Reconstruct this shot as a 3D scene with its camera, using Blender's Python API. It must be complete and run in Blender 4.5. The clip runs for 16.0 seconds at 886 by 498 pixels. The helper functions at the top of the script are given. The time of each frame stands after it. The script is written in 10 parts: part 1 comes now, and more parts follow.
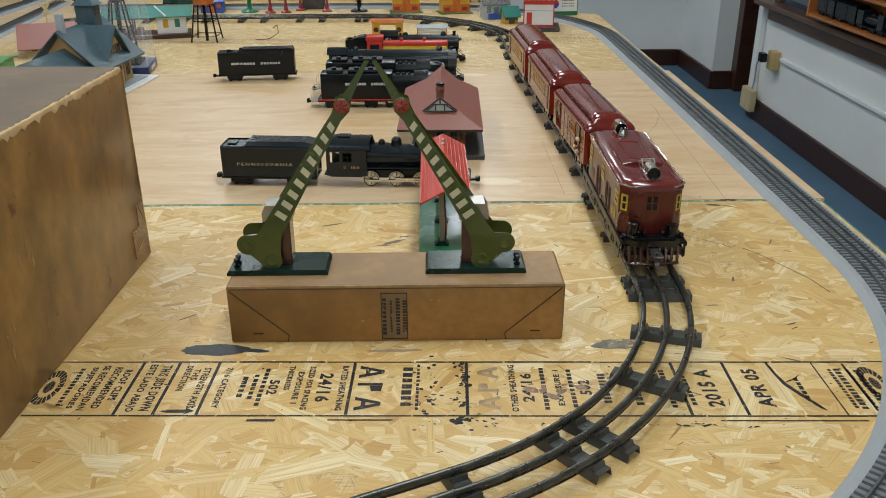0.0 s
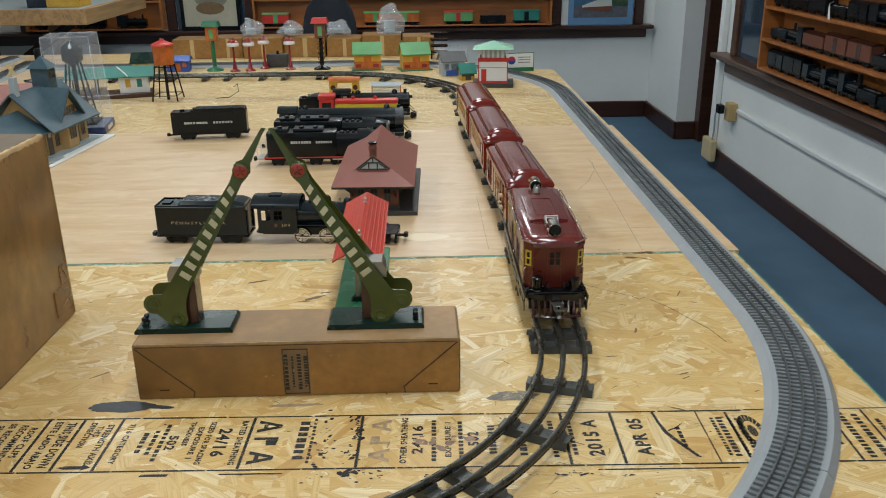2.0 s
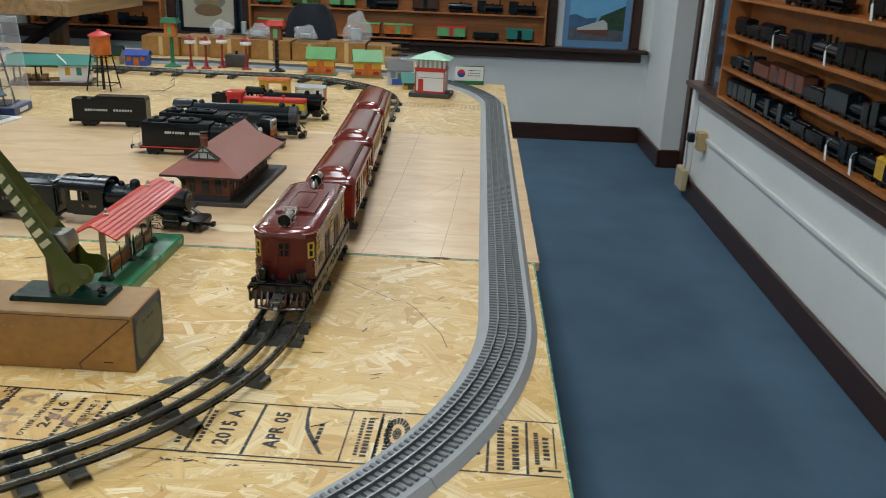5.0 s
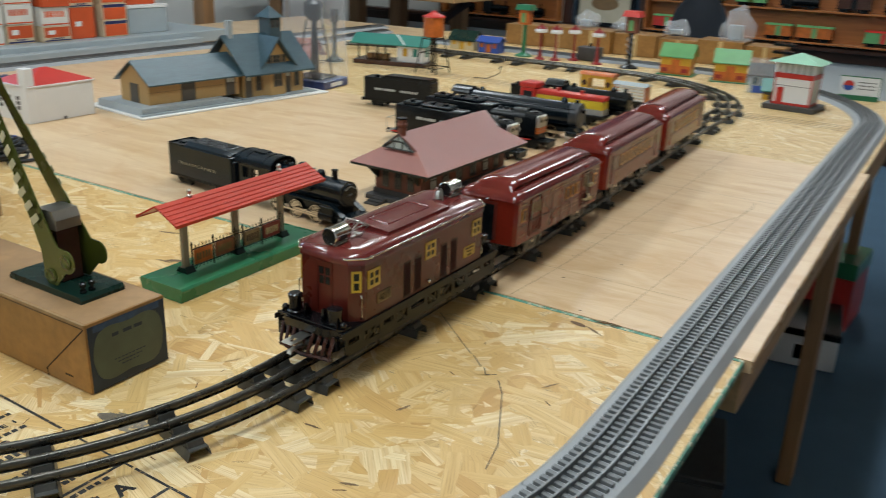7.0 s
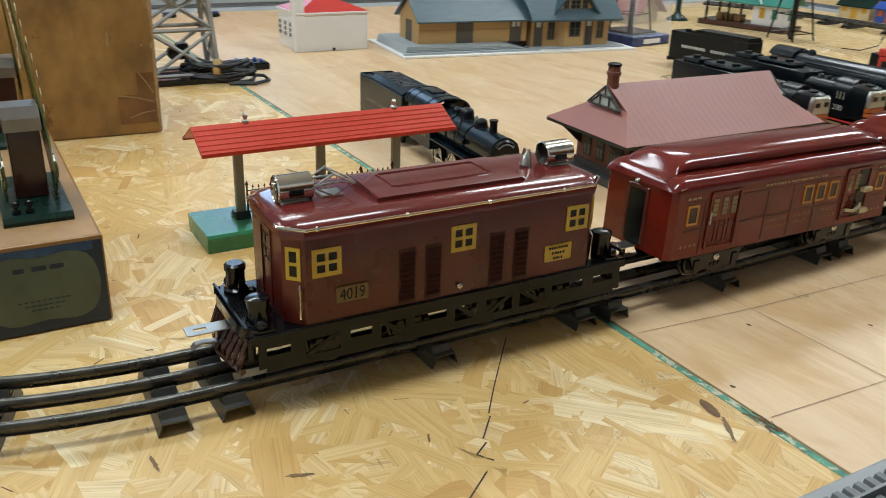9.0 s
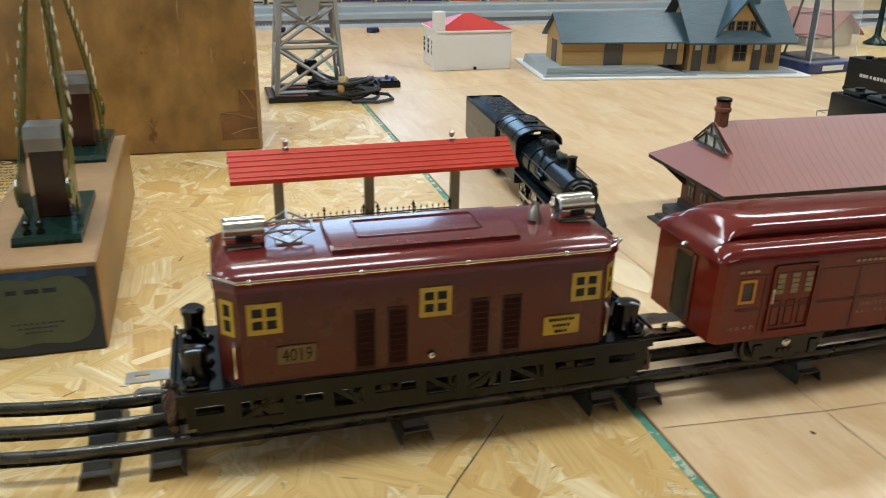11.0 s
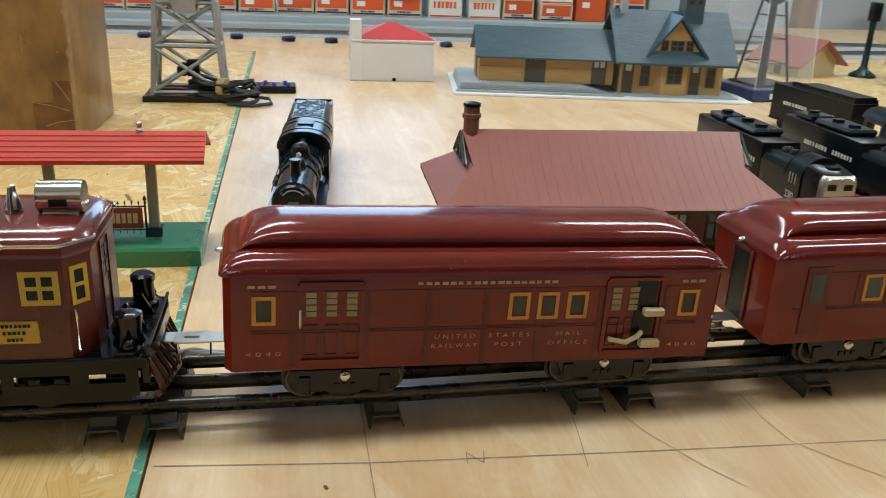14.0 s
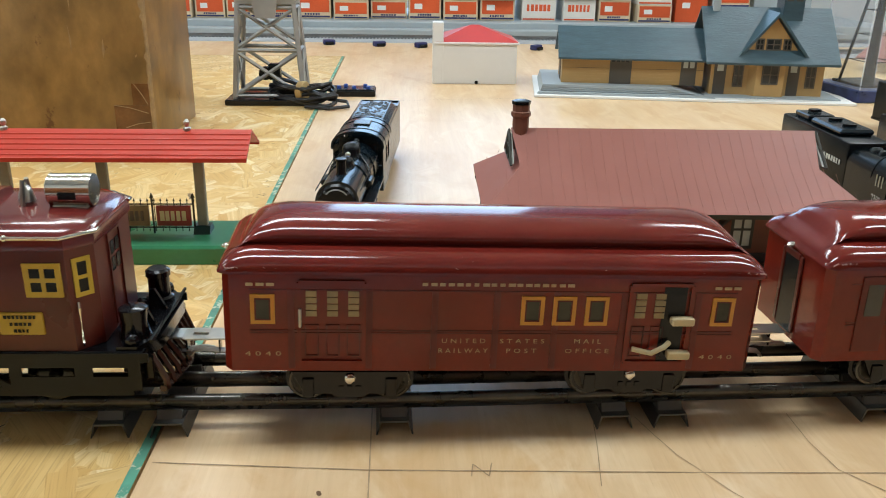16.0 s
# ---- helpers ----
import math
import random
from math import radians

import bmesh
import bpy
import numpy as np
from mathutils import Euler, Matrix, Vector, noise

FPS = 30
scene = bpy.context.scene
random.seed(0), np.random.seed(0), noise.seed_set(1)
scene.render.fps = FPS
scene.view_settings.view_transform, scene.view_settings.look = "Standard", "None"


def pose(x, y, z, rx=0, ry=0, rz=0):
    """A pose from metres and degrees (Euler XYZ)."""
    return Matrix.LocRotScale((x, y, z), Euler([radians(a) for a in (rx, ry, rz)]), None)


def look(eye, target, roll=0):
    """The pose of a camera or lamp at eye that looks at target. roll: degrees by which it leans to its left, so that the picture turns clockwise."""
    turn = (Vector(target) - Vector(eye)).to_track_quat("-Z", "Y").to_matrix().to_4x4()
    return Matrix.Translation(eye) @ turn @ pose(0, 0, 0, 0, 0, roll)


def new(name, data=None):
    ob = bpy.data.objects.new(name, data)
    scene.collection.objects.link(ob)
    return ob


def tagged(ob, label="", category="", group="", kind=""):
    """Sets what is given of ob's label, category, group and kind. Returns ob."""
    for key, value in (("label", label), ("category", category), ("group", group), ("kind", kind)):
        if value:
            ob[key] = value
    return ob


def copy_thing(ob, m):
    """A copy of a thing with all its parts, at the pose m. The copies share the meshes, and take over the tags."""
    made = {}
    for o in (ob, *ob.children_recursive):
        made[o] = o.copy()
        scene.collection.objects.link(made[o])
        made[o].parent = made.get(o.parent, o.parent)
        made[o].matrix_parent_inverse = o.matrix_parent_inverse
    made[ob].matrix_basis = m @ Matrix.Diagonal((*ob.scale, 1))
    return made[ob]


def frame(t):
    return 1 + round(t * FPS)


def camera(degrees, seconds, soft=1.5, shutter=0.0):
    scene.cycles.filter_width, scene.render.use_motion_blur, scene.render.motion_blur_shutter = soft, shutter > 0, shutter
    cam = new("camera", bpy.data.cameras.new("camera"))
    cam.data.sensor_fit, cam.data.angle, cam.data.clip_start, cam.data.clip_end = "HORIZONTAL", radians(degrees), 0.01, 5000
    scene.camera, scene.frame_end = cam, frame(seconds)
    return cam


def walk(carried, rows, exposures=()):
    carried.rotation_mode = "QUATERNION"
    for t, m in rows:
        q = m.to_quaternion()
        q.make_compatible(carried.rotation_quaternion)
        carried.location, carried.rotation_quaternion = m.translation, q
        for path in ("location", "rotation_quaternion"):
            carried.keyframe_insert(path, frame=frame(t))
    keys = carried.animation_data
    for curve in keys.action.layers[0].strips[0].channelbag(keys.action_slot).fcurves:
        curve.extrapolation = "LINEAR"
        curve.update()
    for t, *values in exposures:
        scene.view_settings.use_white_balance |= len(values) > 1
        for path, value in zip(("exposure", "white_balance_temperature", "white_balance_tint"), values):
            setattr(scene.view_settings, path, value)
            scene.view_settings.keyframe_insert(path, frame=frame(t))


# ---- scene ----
cam = camera(55.4, 16.0, 0.95, 0.4)
PATH = [
    (0, (0.067, 0.215, 0.612), (0.096, 2.04, -0.204), -0.2),
    (0.5, (0.064, 0.211, 0.619), (0.119, 2.047, -0.173), 0.3),
    (1, (0.073, 0.211, 0.62), (0.168, 2.078, -0.09), 0.6),
    (1.5, (0.133, 0.188, 0.634), (0.215, 2.055, -0.078), 0.0),
    (2, (0.199, 0.17, 0.642), (0.253, 2.039, -0.068), -0.6),
    (2.5, (0.276, 0.155, 0.659), (0.32, 2.024, -0.053), -0.2),
    (3, (0.4, 0.122, 0.665), (0.436, 1.996, -0.035), 0.7),
    (3.5, (0.484, 0.093, 0.671), (0.57, 1.977, 0.004), 1.2),
    (3.7, (0.488, 0.075, 0.666), (0.598, 1.956, -0.006), 1.4),
    (5.8, (0.868, 0.379, 0.566), (0.591, 2.245, -0.099), 3.1),
    (6, (0.883, 0.444, 0.563), (0.537, 2.297, -0.107), 3.2),
    (6.5, (0.975, 0.613, 0.546), (0.317, 2.374, -0.137), 2.8),
    (7, (1.041, 0.741, 0.515), (0.063, 2.342, -0.178), 2.2),
    (7.5, (1.002, 0.879, 0.466), (-0.171, 2.341, -0.23), 1.7),
    (8, (0.986, 1.016, 0.411), (-0.279, 2.387, -0.311), 2.0),
    (8.5, (1.002, 1.145, 0.389), (-0.441, 2.295, -0.381), 1.5),
    (9, (1.043, 1.281, 0.391), (-0.549, 2.215, -0.38), 2.0),
    (9.2, (1.058, 1.307, 0.393), (-0.579, 2.158, -0.379), 1.3),
    (11.3, (1.016, 1.547, 0.394), (-0.766, 2.058, -0.355), 1.2),
    (11.5, (1.033, 1.6, 0.394), (-0.753, 2.115, -0.346), 1.4),
    (12, (1.069, 1.697, 0.391), (-0.731, 2.2, -0.321), 1.8),
    (12.5, (1.035, 1.751, 0.38), (-0.767, 2.251, -0.328), 1.8),
    (13, (0.992, 1.79, 0.368), (-0.821, 2.268, -0.327), 1.5),
    (13.5, (0.996, 1.849, 0.353), (-0.82, 2.301, -0.352), 1.8),
    (14, (1.02, 1.919, 0.352), (-0.821, 2.264, -0.349), 2.6),
    (14.5, (1.011, 1.949, 0.341), (-0.853, 2.125, -0.363), 1.5),
    (15, (1.001, 1.966, 0.339), (-0.869, 2.07, -0.362), 1.1),
    (15.5, (1.007, 1.978, 0.339), (-0.866, 2.056, -0.359), 0.8),
    (16, (1.002, 1.991, 0.339), (-0.872, 2.084, -0.354), 0.9),
]
EXPOSURE = [(0, -0.16), (3.5, -0.13), (6, -0.05), (8, 0.05), (9, 0.09), (11.5, 0.18), (13, 0.16), (14, 0.19), (14.5, 0.28), (16, 0.36)]
walk(cam, [(t, look(eye, target, roll)) for t, eye, target, roll in PATH], EXPOSURE)

# ---- world and light ----
world = bpy.data.worlds.new("world")
scene.world = world
world.use_nodes = True
_bg = world.node_tree.nodes["Background"]
_sky = world.node_tree.nodes.new("ShaderNodeTexSky")
_sky.sky_type = "NISHITA"
_sky.sun_disc = False
_sky.sun_elevation = radians(35)
_sky.sun_rotation = radians(200)
world.node_tree.links.new(_sky.outputs[0], _bg.inputs[0])
_bg.inputs[1].default_value = 0.06

FLOOR = -0.77
CEIL = 1.95
LAMP_POWER = {-1.25: 15.6, 0.36: 18.8}
LAMPS = [(x, y) for x in (-1.25, 0.36) for y in (-0.8, 1.4, 3.6, 5.8)]


def tube_lamp(x, y):
    data = bpy.data.lights.new("fluorescent_tubes", "AREA")
    data.shape = "RECTANGLE"
    data.size, data.size_y = 0.26, 1.16
    data.energy = LAMP_POWER[x]
    data.color = (0.86, 0.952, 1.0)
    ob = new("fluorescent_tubes", data)
    ob.location = (x, y, CEIL - 0.075)
    tagged(ob, "warm white fluorescent tubes in a ceiling fixture", "lamp", "ceiling lights")


for _x, _y in LAMPS:
    tube_lamp(_x, _y)

# daylight that comes in at the west window
day = bpy.data.lights.new("window_daylight", "AREA")
day.shape = "RECTANGLE"
day.size, day.size_y = 2.4, 1.1
day.energy = 28.0
day.color = (0.44, 0.69, 1.0)
_d = new("window_daylight", day)
_d.matrix_basis = pose(-3.58, 2.2, 1.20, 0, -90, 0)
tagged(_d, "cool daylight in the west window opening", "daylight")

# ---- mesh helpers ----
def B():
    return bmesh.new()


def box(bm, x0, x1, y0, y1, z0, z1, bev=0.0, seg=1):
    vs = [bm.verts.new(p) for p in ((x0, y0, z0), (x1, y0, z0), (x1, y1, z0), (x0, y1, z0), (x0, y0, z1), (x1, y0, z1), (x1, y1, z1), (x0, y1, z1))]
    fs = [bm.faces.new([vs[i] for i in f]) for f in ((3, 2, 1, 0), (4, 5, 6, 7), (0, 1, 5, 4), (1, 2, 6, 5), (2, 3, 7, 6), (3, 0, 4, 7))]
    if bev:
        es = list({e for f in fs for e in f.edges})
        bmesh.ops.bevel(bm, geom=es, offset=bev, segments=seg, affect="EDGES", profile=0.5)
    return bm


def cyl(bm, p, q, r, r2=None, n=16):
    p, q = Vector(p), Vector(q)
    d = q - p
    m = Matrix.Translation((p + q) / 2) @ d.to_track_quat("Z", "Y").to_matrix().to_4x4()
    bmesh.ops.create_cone(bm, cap_ends=True, segments=n, radius1=r, radius2=r if r2 is None else r2, depth=d.length, matrix=m)
    return bm


def ball(bm, c, r, sx=1.0, sy=1.0, sz=1.0, n=12):
    bmesh.ops.create_uvsphere(bm, u_segments=n, v_segments=max(6, n // 2), radius=r, matrix=Matrix.Translation(c) @ Matrix.Diagonal((sx, sy, sz, 1)))
    return bm


def prism(bm, pts, axis, a, b):
    def at(p, w):
        return {"x": (w, p[0], p[1]), "y": (p[0], w, p[1]), "z": (p[0], p[1], w)}[axis]
    lo = [bm.verts.new(at(p, a)) for p in pts]
    hi = [bm.verts.new(at(p, b)) for p in pts]
    n = len(pts)
    bm.faces.new(lo[::-1])
    bm.faces.new(hi)
    for i in range(n):
        bm.faces.new((lo[i], lo[(i + 1) % n], hi[(i + 1) % n], hi[i]))
    return bm


def lathe(bm, prof, n=16, c=(0, 0, 0), m=None):
    m = m or Matrix()
    rings = []
    for r, z in prof:
        rings.append([bm.verts.new(m @ Vector((c[0] + r * math.cos(6.28318 * i / n), c[1] + r * math.sin(6.28318 * i / n), c[2] + z))) for i in range(n)])
    for a, b in zip(rings, rings[1:]):
        for i in range(n):
            bm.faces.new((a[i], a[(i + 1) % n], b[(i + 1) % n], b[i]))
    bm.faces.new(rings[0][::-1])
    bm.faces.new(rings[-1])
    return bm


def loft(bm, rings, cap=True):
    vs = [[bm.verts.new(p) for p in r] for r in rings]
    n = len(vs[0])
    for a, b in zip(vs, vs[1:]):
        for i in range(n):
            bm.faces.new((a[i], a[(i + 1) % n], b[(i + 1) % n], b[i]))
    if cap:
        bm.faces.new(vs[0][::-1])
        bm.faces.new(vs[-1])
    return bm


def sweep(bm, path, prof, closed=True):
    """prof: (sideways, height) points carried along a flat path of (x, y)."""
    rings = []
    for i, p in enumerate(path):
        a, b = path[max(0, i - 1)], path[min(len(path) - 1, i + 1)]
        d = Vector((b[0] - a[0], b[1] - a[1])).normalized()
        rings.append([(p[0] + d.y * u, p[1] - d.x * u, w) for u, w in prof])
    return loft(bm, rings)


def pipe(bm, pts, r, n=6):
    pts = [Vector(p) for p in pts]
    rings = []
    for i, p in enumerate(pts):
        d = (pts[min(len(pts) - 1, i + 1)] - pts[max(0, i - 1)]).normalized()
        q = d.to_track_quat("Z", "Y").to_matrix()
        rings.append([p + q @ Vector((r * math.cos(6.28318 * k / n), r * math.sin(6.28318 * k / n), 0)) for k in range(n)])
    return loft(bm, rings)


def mesh_of(name, bm, mat, smooth=35):
    bmesh.ops.recalc_face_normals(bm, faces=bm.faces[:])
    me = bpy.data.meshes.new(name)
    bm.to_mesh(me)
    bm.free()
    if mat:
        me.materials.append(mat)
    if smooth:
        me.shade_smooth()
        me.set_sharp_from_angle(angle=radians(smooth))
    return me


def part(name, bm, mat, parent=None, label="", smooth=35, kind=""):
    ob = new(name, mesh_of(name, bm, mat, smooth))
    if parent is not None:
        ob.parent = parent
    if label:
        ob["label"] = label
    if kind:
        ob["kind"] = kind
    return ob


def again(name, mesh, parent, m):
    ob = new(name, mesh)
    ob.parent = parent
    ob.matrix_basis = m
    return ob


def thing(name, label, category, m=None, group="", kind=""):
    ob = new(name)
    ob.empty_display_size = 0.02
    if m is not None:
        ob.matrix_basis = m
    return tagged(ob, label, category, group, kind)


def solid(name, bm, mat, label, category, m=None, group="", kind=""):
    ob = part(name, bm, mat)
    if m is not None:
        ob.matrix_basis = m
    return tagged(ob, label, category, group, kind)


def words(s, mat, parent, m, height, width=None, name="lettering", label="", bold=0.0, space=1.0):
    cu = bpy.data.curves.new(name, "FONT")
    cu.body, cu.size, cu.align_x, cu.align_y, cu.resolution_u, cu.offset = s, 1.0, "CENTER", "CENTER", 2, bold
    cu.space_character = space
    tmp = bpy.data.objects.new(name, cu)
    scene.collection.objects.link(tmp)
    bpy.context.view_layer.update()
    me = bpy.data.meshes.new_from_object(tmp.evaluated_get(bpy.context.evaluated_depsgraph_get()))
    bpy.data.objects.remove(tmp)
    co = np.array([v.co[:] for v in me.vertices]).reshape(-1, 3)
    lo, hi = co.min(0), co.max(0)
    sy = height / max(1e-6, hi[1] - lo[1])
    sx = width / max(1e-6, hi[0] - lo[0]) if width else sy
    mid = (lo + hi) / 2
    me.transform(m @ Matrix.Diagonal((sx, sy, 1, 1)) @ Matrix.Translation((-mid[0], -mid[1], 0)))
    me.materials.clear()
    me.materials.append(mat)
    ob = new(name, me)
    ob.parent = parent
    if label:
        ob["label"] = label
    return ob


def bars(bm, m, width, height, n, seed=0, thick=0.0004):
    """A line of writing that cannot be read: short plain bars in the plane of m."""
    r = random.Random(seed)
    x = -width / 2
    step = width / n
    for i in range(n):
        w = step * r.uniform(0.55, 0.85)
        vs = [bm.verts.new(m @ Vector(p)) for p in ((x, -height / 2, thick), (x + w, -height / 2, thick), (x + w, height / 2, thick), (x, height / 2, thick))]
        bm.faces.new(vs)
        x += step
    return bm


# side planes: text on a face whose outward normal is +x, -x, +y, -y or up
def face_px(x, y, z):
    return Matrix.Translation((x, y, z)) @ Matrix(((0, 0, 1, 0), (1, 0, 0, 0), (0, 1, 0, 0), (0, 0, 0, 1)))


def face_ny(x, y, z):
    return Matrix.Translation((x, y, z)) @ Matrix(((1, 0, 0, 0), (0, 0, -1, 0), (0, 1, 0, 0), (0, 0, 0, 1)))


def face_nx(x, y, z):
    return Matrix.Translation((x, y, z)) @ Matrix(((0, 0, -1, 0), (-1, 0, 0, 0), (0, 1, 0, 0), (0, 0, 0, 1)))


def rz(a):
    return pose(0, 0, 0, 0, 0, a)


# ---- materials ----
def nodes_of(name):
    m = bpy.data.materials.new(name)
    m.use_nodes = True
    nt = m.node_tree
    return m, nt, nt.nodes["Principled BSDF"], nt.nodes, nt.links


def mixrgb(N, L, fac, a, b, mode="MIX"):
    x = N.new("ShaderNodeMix")
    x.data_type, x.blend_type = "RGBA", mode
    for i, v in ((0, fac), (6, a), (7, b)):
        if hasattr(v, "is_linked"):
            L.new(v, x.inputs[i])
        elif i == 0:
            x.inputs[0].default_value = v
        else:
            x.inputs[i].default_value = (*v, 1)
    return x.outputs[2]


def ramp(N, L, src, stops):
    r = N.new("ShaderNodeValToRGB")
    els = r.color_ramp.elements
    while len(els) < len(stops):
        els.new(0.5)
    for e, (p, c) in zip(els, stops):
        e.position, e.color = p, ((*c, 1) if isinstance(c, tuple) else (c, c, c, 1))
    L.new(src, r.inputs[0])
    return r.outputs[0]


def coords(N, L, scale=(1, 1, 1), rot=0.0, obj=True):
    t = N.new("ShaderNodeTexCoord")
    m = N.new("ShaderNodeMapping")
    m.inputs[3].default_value = scale
    m.inputs[2].default_value = (0, 0, rot)
    L.new(t.outputs[3], m.inputs[0])
    return m.outputs[0]


def noise_of(N, L, vec, scale, detail=4.0, rough=0.55, dist=0.0):
    n = N.new("ShaderNodeTexNoise")
    n.inputs["Scale"].default_value, n.inputs["Detail"].default_value = scale, detail
    n.inputs["Roughness"].default_value, n.inputs["Distortion"].default_value = rough, dist
    L.new(vec, n.inputs["Vector"])
    return n.outputs["Fac"]


def bumped(N, L, bsdf, height, strength, dist):
    b = N.new("ShaderNodeBump")
    b.inputs["Strength"].default_value, b.inputs["Distance"].default_value = strength, dist
    L.new(height, b.inputs["Height"])
    L.new(b.outputs[0], bsdf.inputs["Normal"])


def paint(name, rgb, rough=0.5, metal=0.0, var=0.18, big=9.0, fine=160.0, bump=0.12, coat=0.0, worn=None, wear=0.0, spec=0.5, stretch=(1, 1, 1), vary=0.0):
    """A surface with broad stains and fine grain; worn: colour that shows through in small chips."""
    m, nt, bs, N, L = nodes_of(name)
    v = coords(N, L, stretch)
    a = noise_of(N, L, v, big, 5)
    b = noise_of(N, L, v, fine, 3)
    dark = tuple(c * (1 - var) for c in rgb)
    lite = tuple(min(1, c * (1 + var * 0.7)) for c in rgb)
    col = mixrgb(N, L, ramp(N, L, a, ((0.32, 0.0), (0.68, 1.0))), dark, lite)
    col = mixrgb(N, L, ramp(N, L, b, ((0.35, 0.0), (0.7, 0.5))), col, tuple(c * (1 - var * 0.8) for c in rgb))
    if vary:
        oi = N.new("ShaderNodeObjectInfo")
        hs = N.new("ShaderNodeHueSaturation")
        mr = N.new("ShaderNodeMapRange")
        mr.inputs[3].default_value, mr.inputs[4].default_value = 1 - vary, 1 + vary
        L.new(oi.outputs["Random"], mr.inputs[0])
        L.new(mr.outputs[0], hs.inputs["Value"])
        L.new(col, hs.inputs["Color"])
        col = hs.outputs[0]
    if worn:
        c = noise_of(N, L, v, fine * 0.45, 6, 0.7)
        col = mixrgb(N, L, ramp(N, L, c, ((0.70 - wear, 0.0), (0.74 - wear, 1.0))), col, worn)
    L.new(col, bs.inputs["Base Color"])
    rr = N.new("ShaderNodeMapRange")
    rr.inputs[3].default_value, rr.inputs[4].default_value = max(0.03, rough * 0.75), min(1, rough * 1.25)
    L.new(a, rr.inputs[0])
    L.new(rr.outputs[0], bs.inputs["Roughness"])
    bs.inputs["Metallic"].default_value = metal
    bs.inputs["Specular IOR Level"].default_value = spec
    bs.inputs["Coat Weight"].default_value = coat
    bs.inputs["Coat Roughness"].default_value = 0.06
    if bump:
        bumped(N, L, bs, b, bump, 0.0006)
    return m


def osb(name):
    """Pressed strands: four layers of long flakes in crossing directions, the topmost of each spot showing."""
    m, nt, bs, N, L = nodes_of(name)
    top = colour = None
    hgt = None
    for k, (rot, off) in enumerate(((0.25, 0.0), (1.9, 3.1), (2.75, 7.7), (1.15, 11.3), (0.7, 17.1))):
        tc = N.new("ShaderNodeTexCoord")
        warp = N.new("ShaderNodeTexNoise")
        warp.inputs["Scale"].default_value = 9.0
        L.new(tc.outputs[3], warp.inputs["Vector"])
        add = N.new("ShaderNodeMixRGB")
        add.blend_type = "ADD"
        add.inputs[0].default_value = 0.009
        L.new(tc.outputs[3], add.inputs[1])
        L.new(warp.outputs["Color"], add.inputs[2])
        turn = N.new("ShaderNodeMapping")
        turn.inputs[2].default_value = (0, 0, rot)
        L.new(add.outputs[0], turn.inputs[0])
        mp = N.new("ShaderNodeMapping")
        mp.inputs[1].default_value = (off, off * 0.7, 0)
        mp.inputs[3].default_value = (9.5, 58.0, 1.0)
        L.new(turn.outputs[0], mp.inputs[0])
        vo = N.new("ShaderNodeTexVoronoi")
        vo.voronoi_dimensions = "2D"
        vo.distance = "CHEBYCHEV"
        vo.inputs["Scale"].default_value = 1.0
        L.new(mp.outputs[0], vo.inputs["Vector"])
        sp = N.new("ShaderNodeSeparateColor")
        L.new(vo.outputs["Color"], sp.inputs[0])
        gr = N.new("ShaderNodeTexNoise")
        gr.inputs["Scale"].default_value, gr.inputs["Detail"].default_value = 4.0, 6.0
        mg = N.new("ShaderNodeMapping")
        mg.inputs[3].default_value = (3.0, 190.0, 1.0)
        L.new(turn.outputs[0], mg.inputs[0])
        L.new(mg.outputs[0], gr.inputs["Vector"])
        base = ramp(N, L, sp.outputs[1], ((0.0, (0.52, 0.315, 0.115)), (0.08, (0.64, 0.43, 0.175)), (0.25, (0.70, 0.495, 0.225)), (0.65, (0.75, 0.55, 0.265)), (0.9, (0.82, 0.65, 0.37)), (1.0, (0.88, 0.74, 0.48))))
        col = mixrgb(N, L, ramp(N, L, gr.outputs["Fac"], ((0.46, 0.0), (0.64, 0.72))), base, (0.40, 0.225, 0.08))
        if colour is None:
            top, colour = sp.outputs[0], col
        else:
            gt = N.new("ShaderNodeMath")
            gt.operation = "GREATER_THAN"
            L.new(sp.outputs[0], gt.inputs[0])
            L.new(top, gt.inputs[1])
            colour = mixrgb(N, L, gt.outputs[0], colour, col)
            mx = N.new("ShaderNodeMath")
            mx.operation = "MAXIMUM"
            L.new(sp.outputs[0], mx.inputs[0])
            L.new(top, mx.inputs[1])
            top = mx.outputs[0]
    v = coords(N, L)
    bits = noise_of(N, L, coords(N, L, (40, 110, 1), 0.5), 1.0, 3, 0.6)
    colour = mixrgb(N, L, ramp(N, L, bits, ((0.715, 0.0), (0.745, 0.8))), colour, (0.14, 0.075, 0.03))
    for rot, lo in ((0.35, 0.635), (2.0, 0.64), (2.8, 0.645), (1.2, 0.65)):
        fine = noise_of(N, L, coords(N, L, (26, 520, 1), rot), 1.0, 3, 0.6)
        colour = mixrgb(N, L, ramp(N, L, fine, ((lo - 0.01, 0.0), (lo + 0.03, 0.8))), colour, (0.20, 0.105, 0.04))
    broad = noise_of(N, L, v, 2.6, 3)
    colour = mixrgb(N, L, ramp(N, L, broad, ((0.3, 0.0), (0.75, 0.22))), colour, (0.60, 0.40, 0.16))
    L.new(colour, bs.inputs["Base Color"])
    bs.inputs["Roughness"].default_value = 0.42
    bs.inputs["Specular IOR Level"].default_value = 0.4
    bumped(N, L, bs, top, 0.6, 0.0014)
    return m


